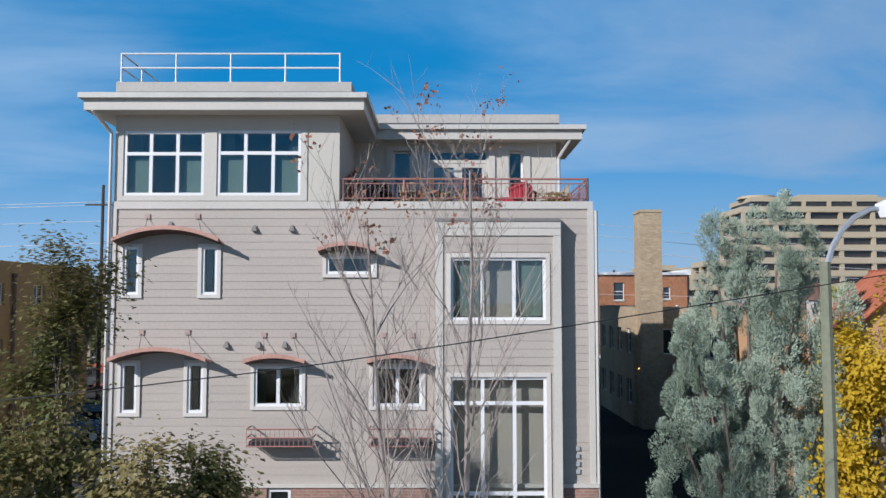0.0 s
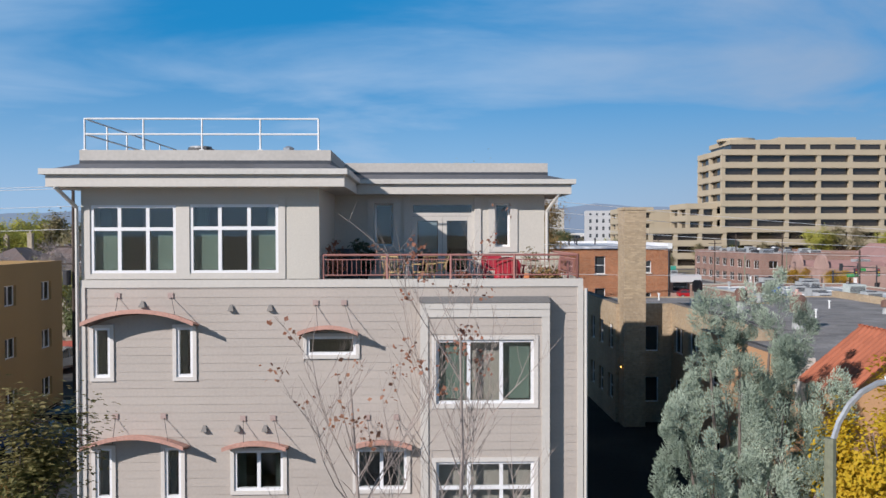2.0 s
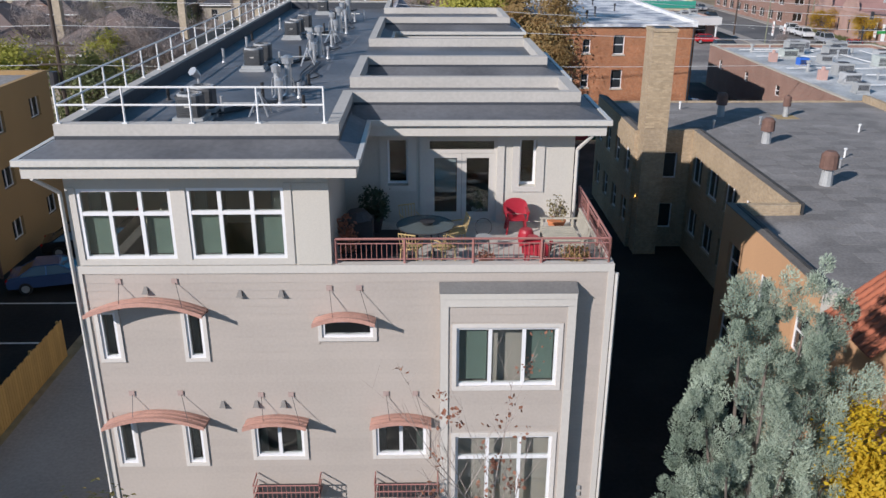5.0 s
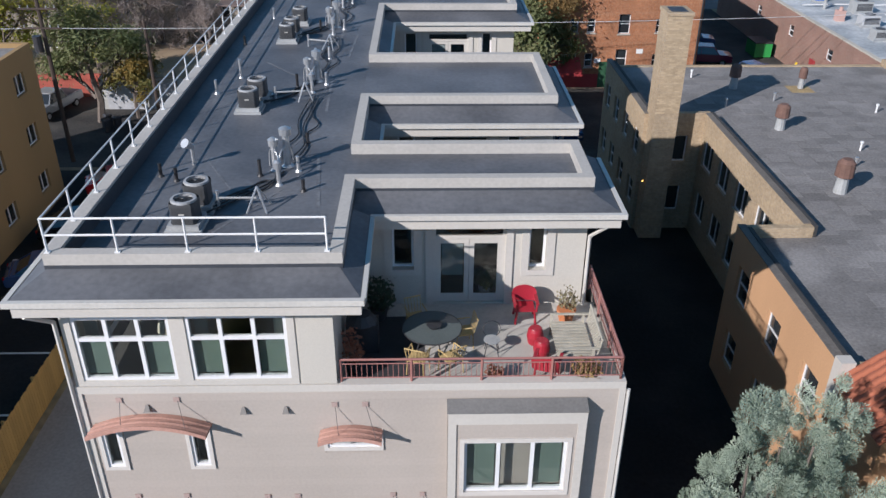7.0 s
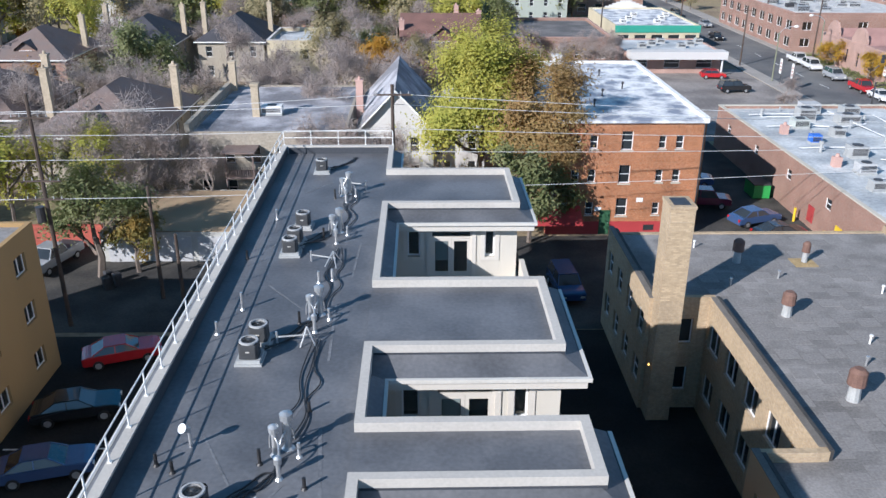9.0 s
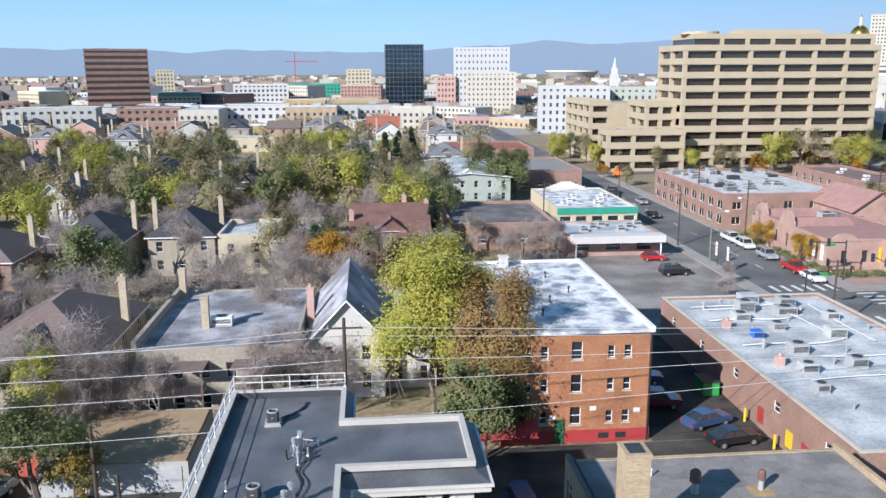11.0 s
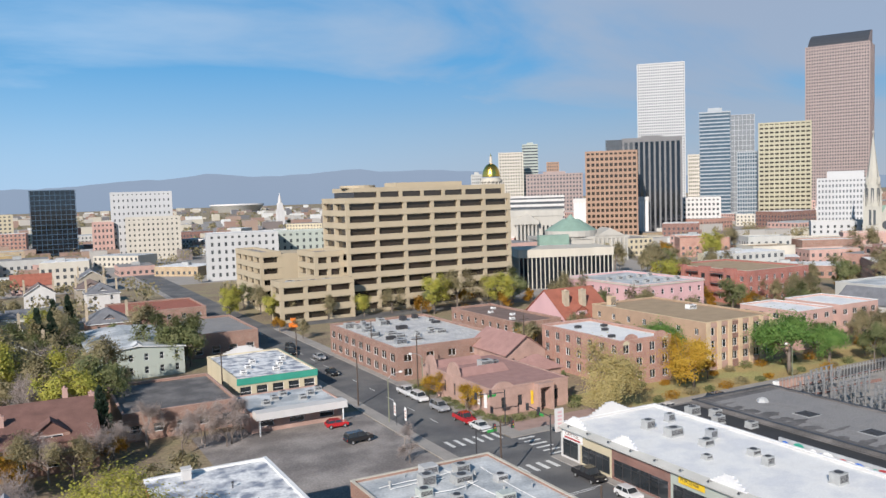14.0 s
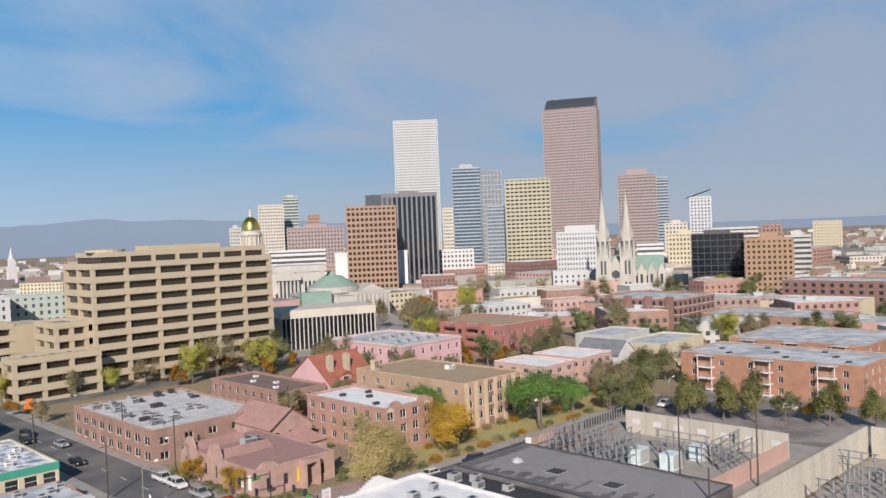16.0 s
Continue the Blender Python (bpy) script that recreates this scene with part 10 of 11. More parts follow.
for x, y, k, s in ((166, 122, 1, .8), (157.5, 112.5, 0, .65), (169.5, 103, 0, .6), (171, 96.5, 1, .55), (172.5, 84, 0, .6), (174, 79, 3, .5), (158.5, 119, 0, .7), (180, 130, 1, .7), (115, 160, 0, .7), (118, 168, 1, .7), (140, 172, 0, .7), (148, 178, 1, .9), (152, 181, 0, .8), (108, 176, 0, .6), (128, 246, 1, 1.2), (140, 238, 2, 1.1), (150, 246, 0, 1.1), (118, 243, 2, 1), (200, 226, 2, 1.1), (212, 230, 1, 1.2), (206, 175, 1, .9), (245, 160, 0, 1),
                   (252, 150, 0, 1.1), (262, 142, 2, 1), (270, 135, 1, 1), (280, 118, 0, 1.1), (290, 112, 0, 1), (262, 185, 1, 1.2), (255, 196, 0, 1.1), (335, 110, 0, 1.2), (345, 104, 1, 1.2), (380, 118, 2, 1.1), (390, 108, 1, 1), (300, 330, 3, 1.2), (320, 320, 2, 1.2), (345, 330, 1, 1.2), (240, 300, 1, 1.1), (255, 290, 1, 1.2), (310, 230, 3, 1.1), (300, 300, 2, 1), (410, 250, 1, 1.2), (400, 240, 0, 1.1), (455, 240, 2, 1.1), (420, 205, 0, 1.2), (360, 260, 1, 1.3)):
    again(KINDS[k], x, y, s)
conifer("cypress", "slim dark green cypress by the church door", 87.6, 132.5, 5.5, 1.1, LF_GREEN, 3000, .3, 72)
# smaller trees in the gardens and yards between the blocks, clear of walls and streets
FOOT = []
for o in scene.objects:
    if o.type == 'MESH' and o.name.split(".")[0] in ("wall", "core", "body", "eave") and o.parent:
        m = o.parent.matrix_basis @ o.matrix_basis
        c = [m @ Vector(k) for k in o.bound_box]
        FOOT.append((min(k.x for k in c), max(k.x for k in c), min(k.y for k in c), max(k.y for k in c)))
FOOT += [(29, 54, 138, 215), (52, 70, -60, 700), (66, 420, 105.5, 122.5), (66, 420, 246, 260), (22, 53, 73, 147), (85, 155, 40, 110), (-90, 33, 57, 74), (-42, 12, 0, 57), (69, 99, 122, 157), (-400, 55, 298, 314)]
def clear(x, y, r):
    return not any(a - r < x < b + r and c - r < y < d + r for a, b, c, d in FOOT)
SMALL = [leafy_tree("yard_tree", "small olive autumn tree in a yard", -12, 250, 8, 3.6, LF_OLIVE, BARK, 2000, .55, 101, "yard trees"),
         leafy_tree("yard_tree", "small green tree in a yard", 22, 236, 8, 3.4, LF_GREEN, BARK, 2000, .55, 102, "yard trees"),
         leafy_tree("yard_tree", "small golden tree in a yard", -62, 232, 7, 3.0, LF_ORANGE, BARK, 2200, .5, 103, "yard trees"),
         bare_tree("bare_yard_tree", "small bare grey tree in a yard", -44, 234, 8, PALEBARK, 104, 3, twig=LF_TWIG, kids=4, spread=.6, group="yard trees")]
random.seed(42)
n = 0
for k in range(900):
    x, y = (random.uniform(98, 420), random.uniform(122, 330)) if k % 2 else (random.uniform(-120, 52), random.uniform(100, 300))
    if n < 95 and clear(x, y, 2.6):
        again(random.choice((SMALL[0], SMALL[0], SMALL[1], SMALL[2], SMALL[3], SMALL[3])), x, y, random.uniform(.6, 1.15)); n += 1
n = 0
for k in range(600):
    x, y = (random.uniform(99, 245), random.uniform(122, 245)) if k % 2 else (random.uniform(200, 430), random.uniform(122, 330))
    if n < 72 and clear(x, y, 2.2):
        again(random.choice((SMALL[0], SMALL[1], SMALL[2], SMALL[3], KINDS[1])), x, y, random.uniform(.6, 1.1)); n += 1
# far woods
rng = np.random.default_rng(5)
vs, fs = [], []
for i in range(1900):
    az = radians(-30 + 112 * rng.uniform()); r = rng.uniform(270, 2600) if i % 3 else rng.uniform(260, 700)
    x, y = r * math.sin(az), 13 + r * math.cos(az)
    if (r < 700 and not clear(x, y, 3)) or (90 < x < 300 and y < 340 and r < 400):
        continue
    hh = rng.uniform(4, 9.5)
    for _ in range(80 if r < 700 else 26):
        d = rng.normal(size=3); d /= np.linalg.norm(d)
        p = np.array((x, y, hh * .6)) + d * np.array((hh * .62, hh * .62, hh * .45)) * rng.uniform(.5, 1.1)
        n = d + rng.normal(size=3) * .5; n /= np.linalg.norm(n); a = np.cross(n, rng.normal(size=3)); a /= np.linalg.norm(a); c = np.cross(n, a)
        s = (1.2 if r < 700 else 3) * rng.uniform(.7, 1.3); k = len(vs)
        vs += [p - a * s * .5, p + c * s * .4, p + a * s * .5, p - c * s * .4]; fs.append((k, k + 1, k + 2, k + 3))
ob = mesh_from("far_woods", vs, fs, LF_OLIVE); tagged(ob, "far autumn treetops across the city", "trees", kind="stuff")

# ---- vehicles ----
CARPAINT = {}
def carpaint(name, col):
    if name not in CARPAINT:
        m = mat("car_paint_" + name, col, .25, .05, 1, 4, 0, .1); m.node_tree.nodes["Principled BSDF"].inputs["Coat Weight"].default_value = .6
        CARPAINT[name] = m
    return CARPAINT[name]
TYRE = mat("tyre_rubber", (.02, .02, .02), .85, .2, 3, 20, .05)
LAMPGLASS = mat("lamp_lens", (.6, .6, .58), .15, .05, 2, 9, 0)
TAILRED = mat("tail_lens", (.4, .01, .01), .2, .05, 2, 9, 0)
PROFILES = {
    "sedan": (4.6, 1.78, [(-2.3, .35), (-2.3, .8), (-1.9, .93), (-.75, .98), (2.0, .98), (2.3, .85), (2.3, .35)], [(-1.0, .97), (-.25, 1.42), (.95, 1.42), (1.75, .97)]),
    "suv": (4.6, 1.86, [(-2.3, .4), (-2.3, .95), (-1.9, 1.05), (-.9, 1.1), (2.2, 1.1), (2.3, .95), (2.3, .4)], [(-1.1, 1.09), (-.55, 1.72), (1.95, 1.72), (2.2, 1.09)]),
    "pickup": (5.4, 1.92, [(-2.7, .45), (-2.7, 1.0), (-2.3, 1.1), (-1.2, 1.13), (2.65, 1.13), (2.7, 1.0), (2.7, .45)], [(-1.3, 1.12), (-.75, 1.78), (.55, 1.78), (.85, 1.12)]),
    "hatch": (3.9, 1.7, [(-1.95, .35), (-1.95, .8), (-1.6, .93), (-.8, .98), (1.85, .98), (1.95, .8), (1.95, .35)], [(-.95, .97), (-.4, 1.42), (1.3, 1.42), (1.75, .97)])}
def prism(b, prof, w0, w1=None, mi=0):
    w1 = w1 or w0
    n = len(prof); zs = [p[1] for p in prof]; lo, hi = min(zs), max(zs)
    def wd(z):
        return (w0 + (w1 - w0) * (z - lo) / (hi - lo)) / 2
    L_ = [b.verts.new((x, -wd(z), z)) for x, z in prof]; R_ = [b.verts.new((x, wd(z), z)) for x, z in prof]
    b.faces.new(L_); b.faces.new(R_[::-1])
    for i in range(n):
        b.faces.new((L_[(i + 1) % n], L_[i], R_[i], R_[(i + 1) % n])).material_index = mi
    return b
def car(x, y, rz, kind, colour, col, label, z=.05):
    ln, w, body, cab = PROFILES[kind]
    c = thing("parked_car" if kind != "pickup" else "pickup_truck", x, y, z, label, "car", "parked vehicles", rz)
    pm = carpaint(colour, col)
    b = prism(B(), body, w, w * .97)
    bmesh.ops.bevel(b, geom=b.edges[:], offset=.06, segments=2, affect='EDGES')
    part("body", b, pm, c, smooth=False)
    g = prism(B(), cab, w * .92, w * .74); part("glasshouse", g, DGLASS, c, "dark car windows")
    top = [p for p in cab if p[1] == max(q[1] for q in cab)]
    x0, x1, zt = top[0][0], top[1][0], top[0][1]
    part("car_roof", bx(B(), x0 - .04, x1 + .04, -w * .375, w * .375, zt - .02, zt + .05), pm, c)
    pl = B()
    for (xa, za), (xb, zb) in ((cab[0], cab[1]), (cab[3], cab[2])):
        for s in (-1, 1):
            tube(pl, (xa, s * w * .455, za), (xb, s * w * .37, zb), .04, 4)
    xm = (cab[0][0] + cab[3][0]) / 2
    for s in (-1, 1):
        tube(pl, (xm, s * w * .462, cab[0][1]), (xm, s * w * .375, zt), .045, 4)
    part("roof_frame", pl, pm, c)
    for sx in (-.31, .31):
        for s in (-1, 1):
            tb_ = B(); tube(tb_, (sx * ln, s * (w / 2 - .2), .33), (sx * ln, s * (w / 2 + .01), .33), .33, 14)
            wh = part("wheel", tb_, TYRE, c)
            part("rim", tube(B(), (sx * ln, s * (w / 2 - .05), .33), (sx * ln, s * (w / 2 + .02), .33), .2, 10), STEEL, wh)
    for s in (-1, 1):
        part("headlight", bx(B(), -ln / 2 - .015, -ln / 2 + .1, s * w * .36 - .16, s * w * .36 + .16, .62, .76), LAMPGLASS, c)
        part("tail_light", bx(B(), ln / 2 - .1, ln / 2 + .015, s * w * .4 - .1, s * w * .4 + .1, .66, .86), TAILRED, c)
    if kind == "pickup":
        part("load_bed", bx(B(), 1.0, 2.55, -w * .42, w * .42, 1.132, 1.14), DARKMETAL, c)
    return c
W_, K_, RD = (.72, .72, .72), (.02, .02, .022), (.45, .02, .025)
SL = (.35, .36, .38)
for x, y, rz, kd, cn, cc, lb in ((64.9, 152.6, 90, "pickup", "white", W_, "white pickup parked at the kerb"), (64.9, 147, 90, "suv", "white", W_, "white boxy jeep parked at the kerb"), (64.9, 138.8, 90, "suv", "silver", SL, "silver estate car parked at the kerb"),
        (64.9, 129.8, 90, "pickup", "red", RD, "red pickup parked at the kerb"), (64.8, 124.2, 90, "sedan", "white", W_, "white saloon parked at the kerb"),
        (59, 178, 90, "sedan", "black", K_, "black saloon on the street"), (62.5, 196, 90, "sedan", "silver", SL, "grey saloon on the street"), (58.5, 206, 90, "suv", "black", K_, "black car waiting at the junction"), (60.5, 212, 90, "suv", "black", K_, "black car waiting at the junction"),
        (45.5, 139.2, 175, "hatch", "red", RD, "red hatchback in a car park"), (45.5, 129.5, 185, "suv", "black", K_, "black off-roader in a car park"),
        (65.2, 96.5, 90, "pickup", "black", K_, "black pickup parked before shops"), (65.2, 88.5, 90, "hatch", "white", W_, "white hatchback with black roof before shops"), (65.2, 80, 90, "sedan", "black", K_, "black saloon before shops"), (65.2, 71, 90, "suv", "silver", SL, "silver car before shops"),
        (28.5, 76.5, 200, "sedan", "blue", (.05, .09, .2), "dark blue saloon in a shaded yard"), (29.3, 72.8, 190, "sedan", "black", K_, "black saloon in a shaded yard"), (25.5, 81, 170, "suv", "maroon", (.14, .02, .05), "maroon car in a shaded yard"), (25.8, 87, 170, "suv", "blue", (.05, .09, .2), "dark blue car in a shaded yard"),
        (9.5, 63, 95, "suv", "blue", (.05, .09, .2), "dark car in the shaded alley"), (6.5, 60, 100, "sedan", "black", K_, "black car in the shaded alley"),
        (-19.5, 54, 200, "sedan", "red", RD, "red saloon in the car park"), (-20, 48, 195, "sedan", "black", K_, "black saloon in the car park"), (-29.6, 68.2, 75, "pickup", "silver", SL, "silver pickup beside a red wall"), (-19.6, 43, 195, "sedan", "blue", (.05, .09, .2), "dark saloon in the car park"),
        (101, 112, 0, "sedan", "silver", SL, "silver saloon on the cross street"), (108, 115.6, 0, "suv", "black", K_, "black car on the cross street"), (97, 115.8, 0, "hatch", "white", W_, "white car on the cross street"), (171, 112, 0, "suv", "white", W_, "white van by the flats"), (184, 100, 90, "sedan", "silver", SL, "silver car by the flats"), (183, 88, 90, "sedan", "white", W_, "white car by the flats")):
    car(x, y, rz, kd, cn, cc, lb)

# ---- roof terrace furniture ----
TZ = 9.655
rc = mat("red_lacquer", (.36, .02, .035), .4, .08, 2, 12, .02)
def resin_chair(x, y, rz):
    """A moulded armchair: curved open back, wrap-round arms, splayed legs."""
    c = thing("resin_armchair", x, y, TZ, "red moulded plastic armchair on the terrace", "chair", "resin chairs", rz)
    part("seat", bx(B(), -.24, .24, -.24, .24, .38, .42), rc, c)
    for sx in (-1, 1):
        for sy in (-1, 1):
            part("leg", tube(B(), (sx * .27, sy * .25, 0), (sx * .23, sy * .22, .4), .035, 6, .03), rc, c)
        part("arm", bx(B(), sx * .3 - .04, sx * .3 + .04, -.26, .24, .6, .64), rc, c)
        part("arm_post", tube(B(), (sx * .28, -.23, .38), (sx * .3, -.23, .6), .03, 6), rc, c)
    b = B(); n = 12
    ins, out = [], []
    for i in range(n + 1):
        u = -1 + 2 * i / n; xx = .32 * math.sin(u * 1.45)
        yy = .24 + .08 * math.cos(u * 1.45); zt = .62 + .24 * math.cos(u * 1.45) ** .7
        ins.append(((xx, yy - .03, .42), (xx * 1.05, yy + .02, zt))); out.append(((xx, yy, .42), (xx * 1.05, yy + .05, zt)))
    for i in range(n):
        quad(b, [ins[i][0], ins[i + 1][0], ins[i + 1][1], ins[i][1]]); quad(b, [out[i + 1][0], out[i][0], out[i][1], out[i + 1][1]]); quad(b, [ins[i][1], ins[i + 1][1], out[i + 1][1], out[i][1]])
    part("backrest", b, rc, c)
resin_chair(1.95, 24.85, 0); resin_chair(2.2, 22.3, 160)
def stool(x, y):
    s = thing("garden_stool", x, y, TZ, "red ceramic drum stool on the terrace", "stool", "drum stools")
    b = B()
    for z0, z1, r0, r1 in ((0, .06, .17, .19), (.06, .23, .19, .22), (.23, .4, .22, .19), (.4, .46, .19, .165)):
        frustum(b, 0, 0, z0, z1, r0, r1, 18)
    part("drum", b, rc, s); part("top", frustum(B(), 0, 0, .46, .475, .15, .14, 16), rc, s)
stool(2.1, 23.75); stool(2.2, 23.2)
be = thing("slatted_bench", 3.05, 23.35, TZ, "weathered slatted timber bench with lattice back", "bench")
for i in range(11):
    part("slat", bx(B(), -.55, .35, -.75 + i * .14, -.665 + i * .14, .4, .43), TEAKGREY, be)
for sx in (-.5, .32):
    for sy in (-.74, .74):
        part("leg", bx(B(), sx - .03, sx + .03, sy - .03, sy + .03, 0, .62), TEAKGREY, be)
for i in range(13):
    y0 = -.75 + i * .12
    part("lattice_strip", tube(B(), (.42, y0, .45), (.5, min(y0 + .35, .78), .9), .012, 4), TEAKGREY, be); part("lattice_strip", tube(B(), (.42, y0, .45), (.5, max(y0 - .35, -.78), .9), .012, 4), TEAKGREY, be)
part("top_rail", tube(B(), (.5, -.78, .9), (.5, .78, .9), .03, 6), TEAKGREY, be)
for sy in (-.76, .76):
    part("armrest", bx(B(), -.55, .45, sy - .03, sy + .03, .62, .66), TEAKGREY, be)
tb = thing("patio_table", -.55, 23.45, TZ, "round glass-topped patio table on the terrace", "table")
part("tabletop", frustum(B(), 0, 0, .7, .715, .74, .74, 28), mat("frosted_table_glass", (.11, .13, .13), .1, .1, 2, 20, .01), tb, "grey-green glass table top"); part("rim", (lambda b: [tube(b, (.74 * math.cos(i * math.pi / 14), .74 * math.sin(i * math.pi / 14), .707), (.74 * math.cos((i + 1) * math.pi / 14), .74 * math.sin((i + 1) * math.pi / 14), .707), .015, 4) for i in range(28)] and b)(B()), DARKMETAL, tb)
for i in range(4):
    a = i * math.pi / 2 + .5
    part("leg", tube(B(), (.5 * math.cos(a), .5 * math.sin(a), 0), (.25 * math.cos(a), .25 * math.sin(a), .7), .018, 5), DARKMETAL, tb)
bw = B(); frustum(bw, 0, 0, .0, .1, .12, .2, 14)
tagged(part("bowl", bw, DARKMETAL, None, m=pose(-.5, 23.45, TZ + .717)), "dark bowl on the patio table", "bowl")
def cane_chair(x, y, rz):
    c = thing("cane_chair", x, y, TZ, "pale cane armchair with curved arms at the patio table", "chair", "cane chairs", rz)
    part("seat", bx(B(), -.22, .22, -.22, .22, .42, .45), CANE, c)
    for sx in (-.2, .2):
        for sy in (-.2, .2):
            part("leg", tube(B(), (sx * 1.1, sy * 1.1, 0), (sx, sy, .43), .016, 5), CANE, c)
        part("arm", (lambda b: (tube(b, (sx * 1.2, -.2, .64), (sx * 1.2, .22, .66), .017, 5), tube(b, (sx, -.2, .43), (sx * 1.2, -.2, .64), .015, 5)) and b)(B()), CANE, c)
    for i in range(6):
        x_ = -.2 + .08 * i; part("spindle", tube(B(), (x_, .22, .45), (x_ * 1.1, .32, .86), .01, 4), CANE, c)
    part("top_rail", tube(B(), (-.23, .32, .86), (.23, .32, .86), .018, 5), CANE, c)
cane_chair(-.9, 22.6, 160); cane_chair(-.1, 22.6, 215); cane_chair(.25, 23.7, -80); cane_chair(-.95, 24.35, 20)
mc = thing("bistro_chair", .95, 23.3, TZ, "thin metal bistro chair with round seat", "chair")
part("seat", frustum(B(), 0, 0, .43, .445, .21, .21, 18), GREYMETAL, mc)
for i in range(4):
    a = i * math.pi / 2 + .7; part("leg", tube(B(), (.26 * math.cos(a), .26 * math.sin(a), 0), (.15 * math.cos(a), .15 * math.sin(a), .43), .012, 5), DARKMETAL, mc)
part("backrest", (lambda b: [tube(b, (.22 * math.cos(i * math.pi / 8), .2, .62 + .24 * math.sin(i * math.pi / 8)), (.22 * math.cos((i + 1) * math.pi / 8), .2, .62 + .24 * math.sin((i + 1) * math.pi / 8)), .012, 4) for i in range(16)] and b)(B()), DARKMETAL, mc)
# mat kept near black so that it also carries the terrace shade
tagged(part("terrace_mat", bx(B(), -2.6, -.75, 22.2, 25.0, TZ, TZ + .01), mat("shade_charcoal_mat", (.05, .05, .055), .95, .2, 2, 30, .2)), "charcoal mat that also deepens the shade under the terrace plants", "mat")
tagged(part("terrace_rug", bx(B(), .55, 2.9, 22.3, 24.4, TZ, TZ + .012), RUG), "pale grey woven rug on the terrace", "rug")
def potted(name, x, y, pot, leaf, h, spread, count, size, seed, pr=.2, ph=.36, label=""):
    p = thing(name, x, y, TZ, label, "potted plant", "terrace plants")
    b = B(); frustum(b, 0, 0, 0, ph * .85, pr * .72, pr, 16); frustum(b, 0, 0, ph * .85, ph, pr * 1.1, pr * 1.1, 16)
    part("pot", b, pot, p)
    rng_ = np.random.default_rng(seed); vs, fs = leaf_cloud(rng_, [((0, 0, ph + h * .55), (spread, spread, h * .55)), ((.1, .05, ph + h * .3), (spread * .8, spread * .8, h * .35))], count, size, .2)
    mesh_from("foliage", vs, fs, leaf, p)
    st_ = B()
    for i in range(7):
        a = i * .9; tube(st_, (0, 0, ph - .05), (spread * .7 * math.cos(a), spread * .7 * math.sin(a), ph + h * .8), .01, 4)
    part("stem", st_, BARK, p)
potted("potted_jade", 3.05, 24.75, TERRACOTTA, LF_OLIVE, .6, .25, 260, .09, 1, .24, .38, "leafy plant in a terracotta pot")
potted("potted_shrub", -1.95, 24.9, DARKMETAL, LF_DARK, .8, .4, 700, .12, 2, .24, .4, "dark shrub in a black pot")
potted("potted_grass", 3.1, 22.15, TERRACOTTA, LF_BROWN, .3, .35, 400, .1, 3, .22, .25, "dry plant in a low terracotta pot")
potted("potted_flowers", .9, 22.15, TERRACOTTA, LF_RED, .25, .2, 200, .08, 4, .13, .22, "red flowers in a small pot")
potted("potted_fern", .95, 26.05, WHITEPAINT, LF_GREEN, .5, .35, 400, .12, 6, .16, .3, "green fern in a white pot behind the glass door")
potted("potted_vine", -2.5, 22.6, DARKMETAL, LF_RED, .9, .25, 260, .12, 7, .18, .3, "russet vine in a dark pot by the wall")
tagged(part("covered_grill", (lambda b: (bx(b, -.4, .4, -.25, .25, 0, .85), frustum(b, 0, 0, .85, 1.05, .4, .22, 12)) and b)(B()), DARKMETAL, None, m=pose(-2.3, 23.6, TZ)), "dark covered grill in the terrace shade", "grill")

# ---- poles, lamps, wires ----
def utility_pole(x, y, h, arms, label="weathered timber utility pole with crossarms", rz=0, m=None):
    p = thing("utility_pole", x, y, 0, label, "utility pole", "utility poles", rz)
    part("pole", tube(B(), (0, 0, -.1), (0, 0, h), .16, 8, .11), m or POLEWOOD, p)
    for z in arms:
        a = part("crossarm", bx(B(), -1.2, 1.2, -.17, -.07, z, z + .11), POLEWOOD, p)
        for k in (-1.05, -.55, .55, 1.05) if x < 40 else ():
            part("insulator", frustum(B(), k, -.12, z + .11, z + .27, .05, .03, 6), GREYMETAL, a)
    return p
utility_pole(-24.5, 58.5, 15.7, (14.2, 10.2, 9.0)); utility_pole(-60, 60, 15, (14, 12.4)); utility_pole(-19.5, 62.5, 8.5, ()); utility_pole(-17.9, 62, 5.2, ()); utility_pole(-2.8, 62, 15.5, (14.8,))
tf = B(); frustum(tf, 0, 0, 0, 1.0, .28, .28, 10)
tagged(part("pole_transformer", tf, DARKMETAL, None, m=pose(-24.9, 58.3, 7.6)), "dark can transformer on a utility pole", "transformer")
utility_pole(46.5, 70.5, 11, (), "dark steel pole behind a low shop"); utility_pole(54, 100.5, 9, (8.2,)); utility_pole(53.8, 150, 10, (9.2,)); utility_pole(53.8, 186, 10, (9.2,)); utility_pole(34, 172, 9, (8.2,))
utility_pole(68.6, 155, 11, (10.2,)); utility_pole(68.6, 178, 11, ()); utility_pole(96, 158, 12, (11,)); utility_pole(119, 79, 13, (12,)); utility_pole(127, 69.5, 13.5, (12.5,)); utility_pole(104, 66, 9, ()); utility_pole(186, 66, 14, (13, 11.5))
WIRE = mat("aluminium_wire", (.6, .6, .6), .5, .1, 2, 9, 0)
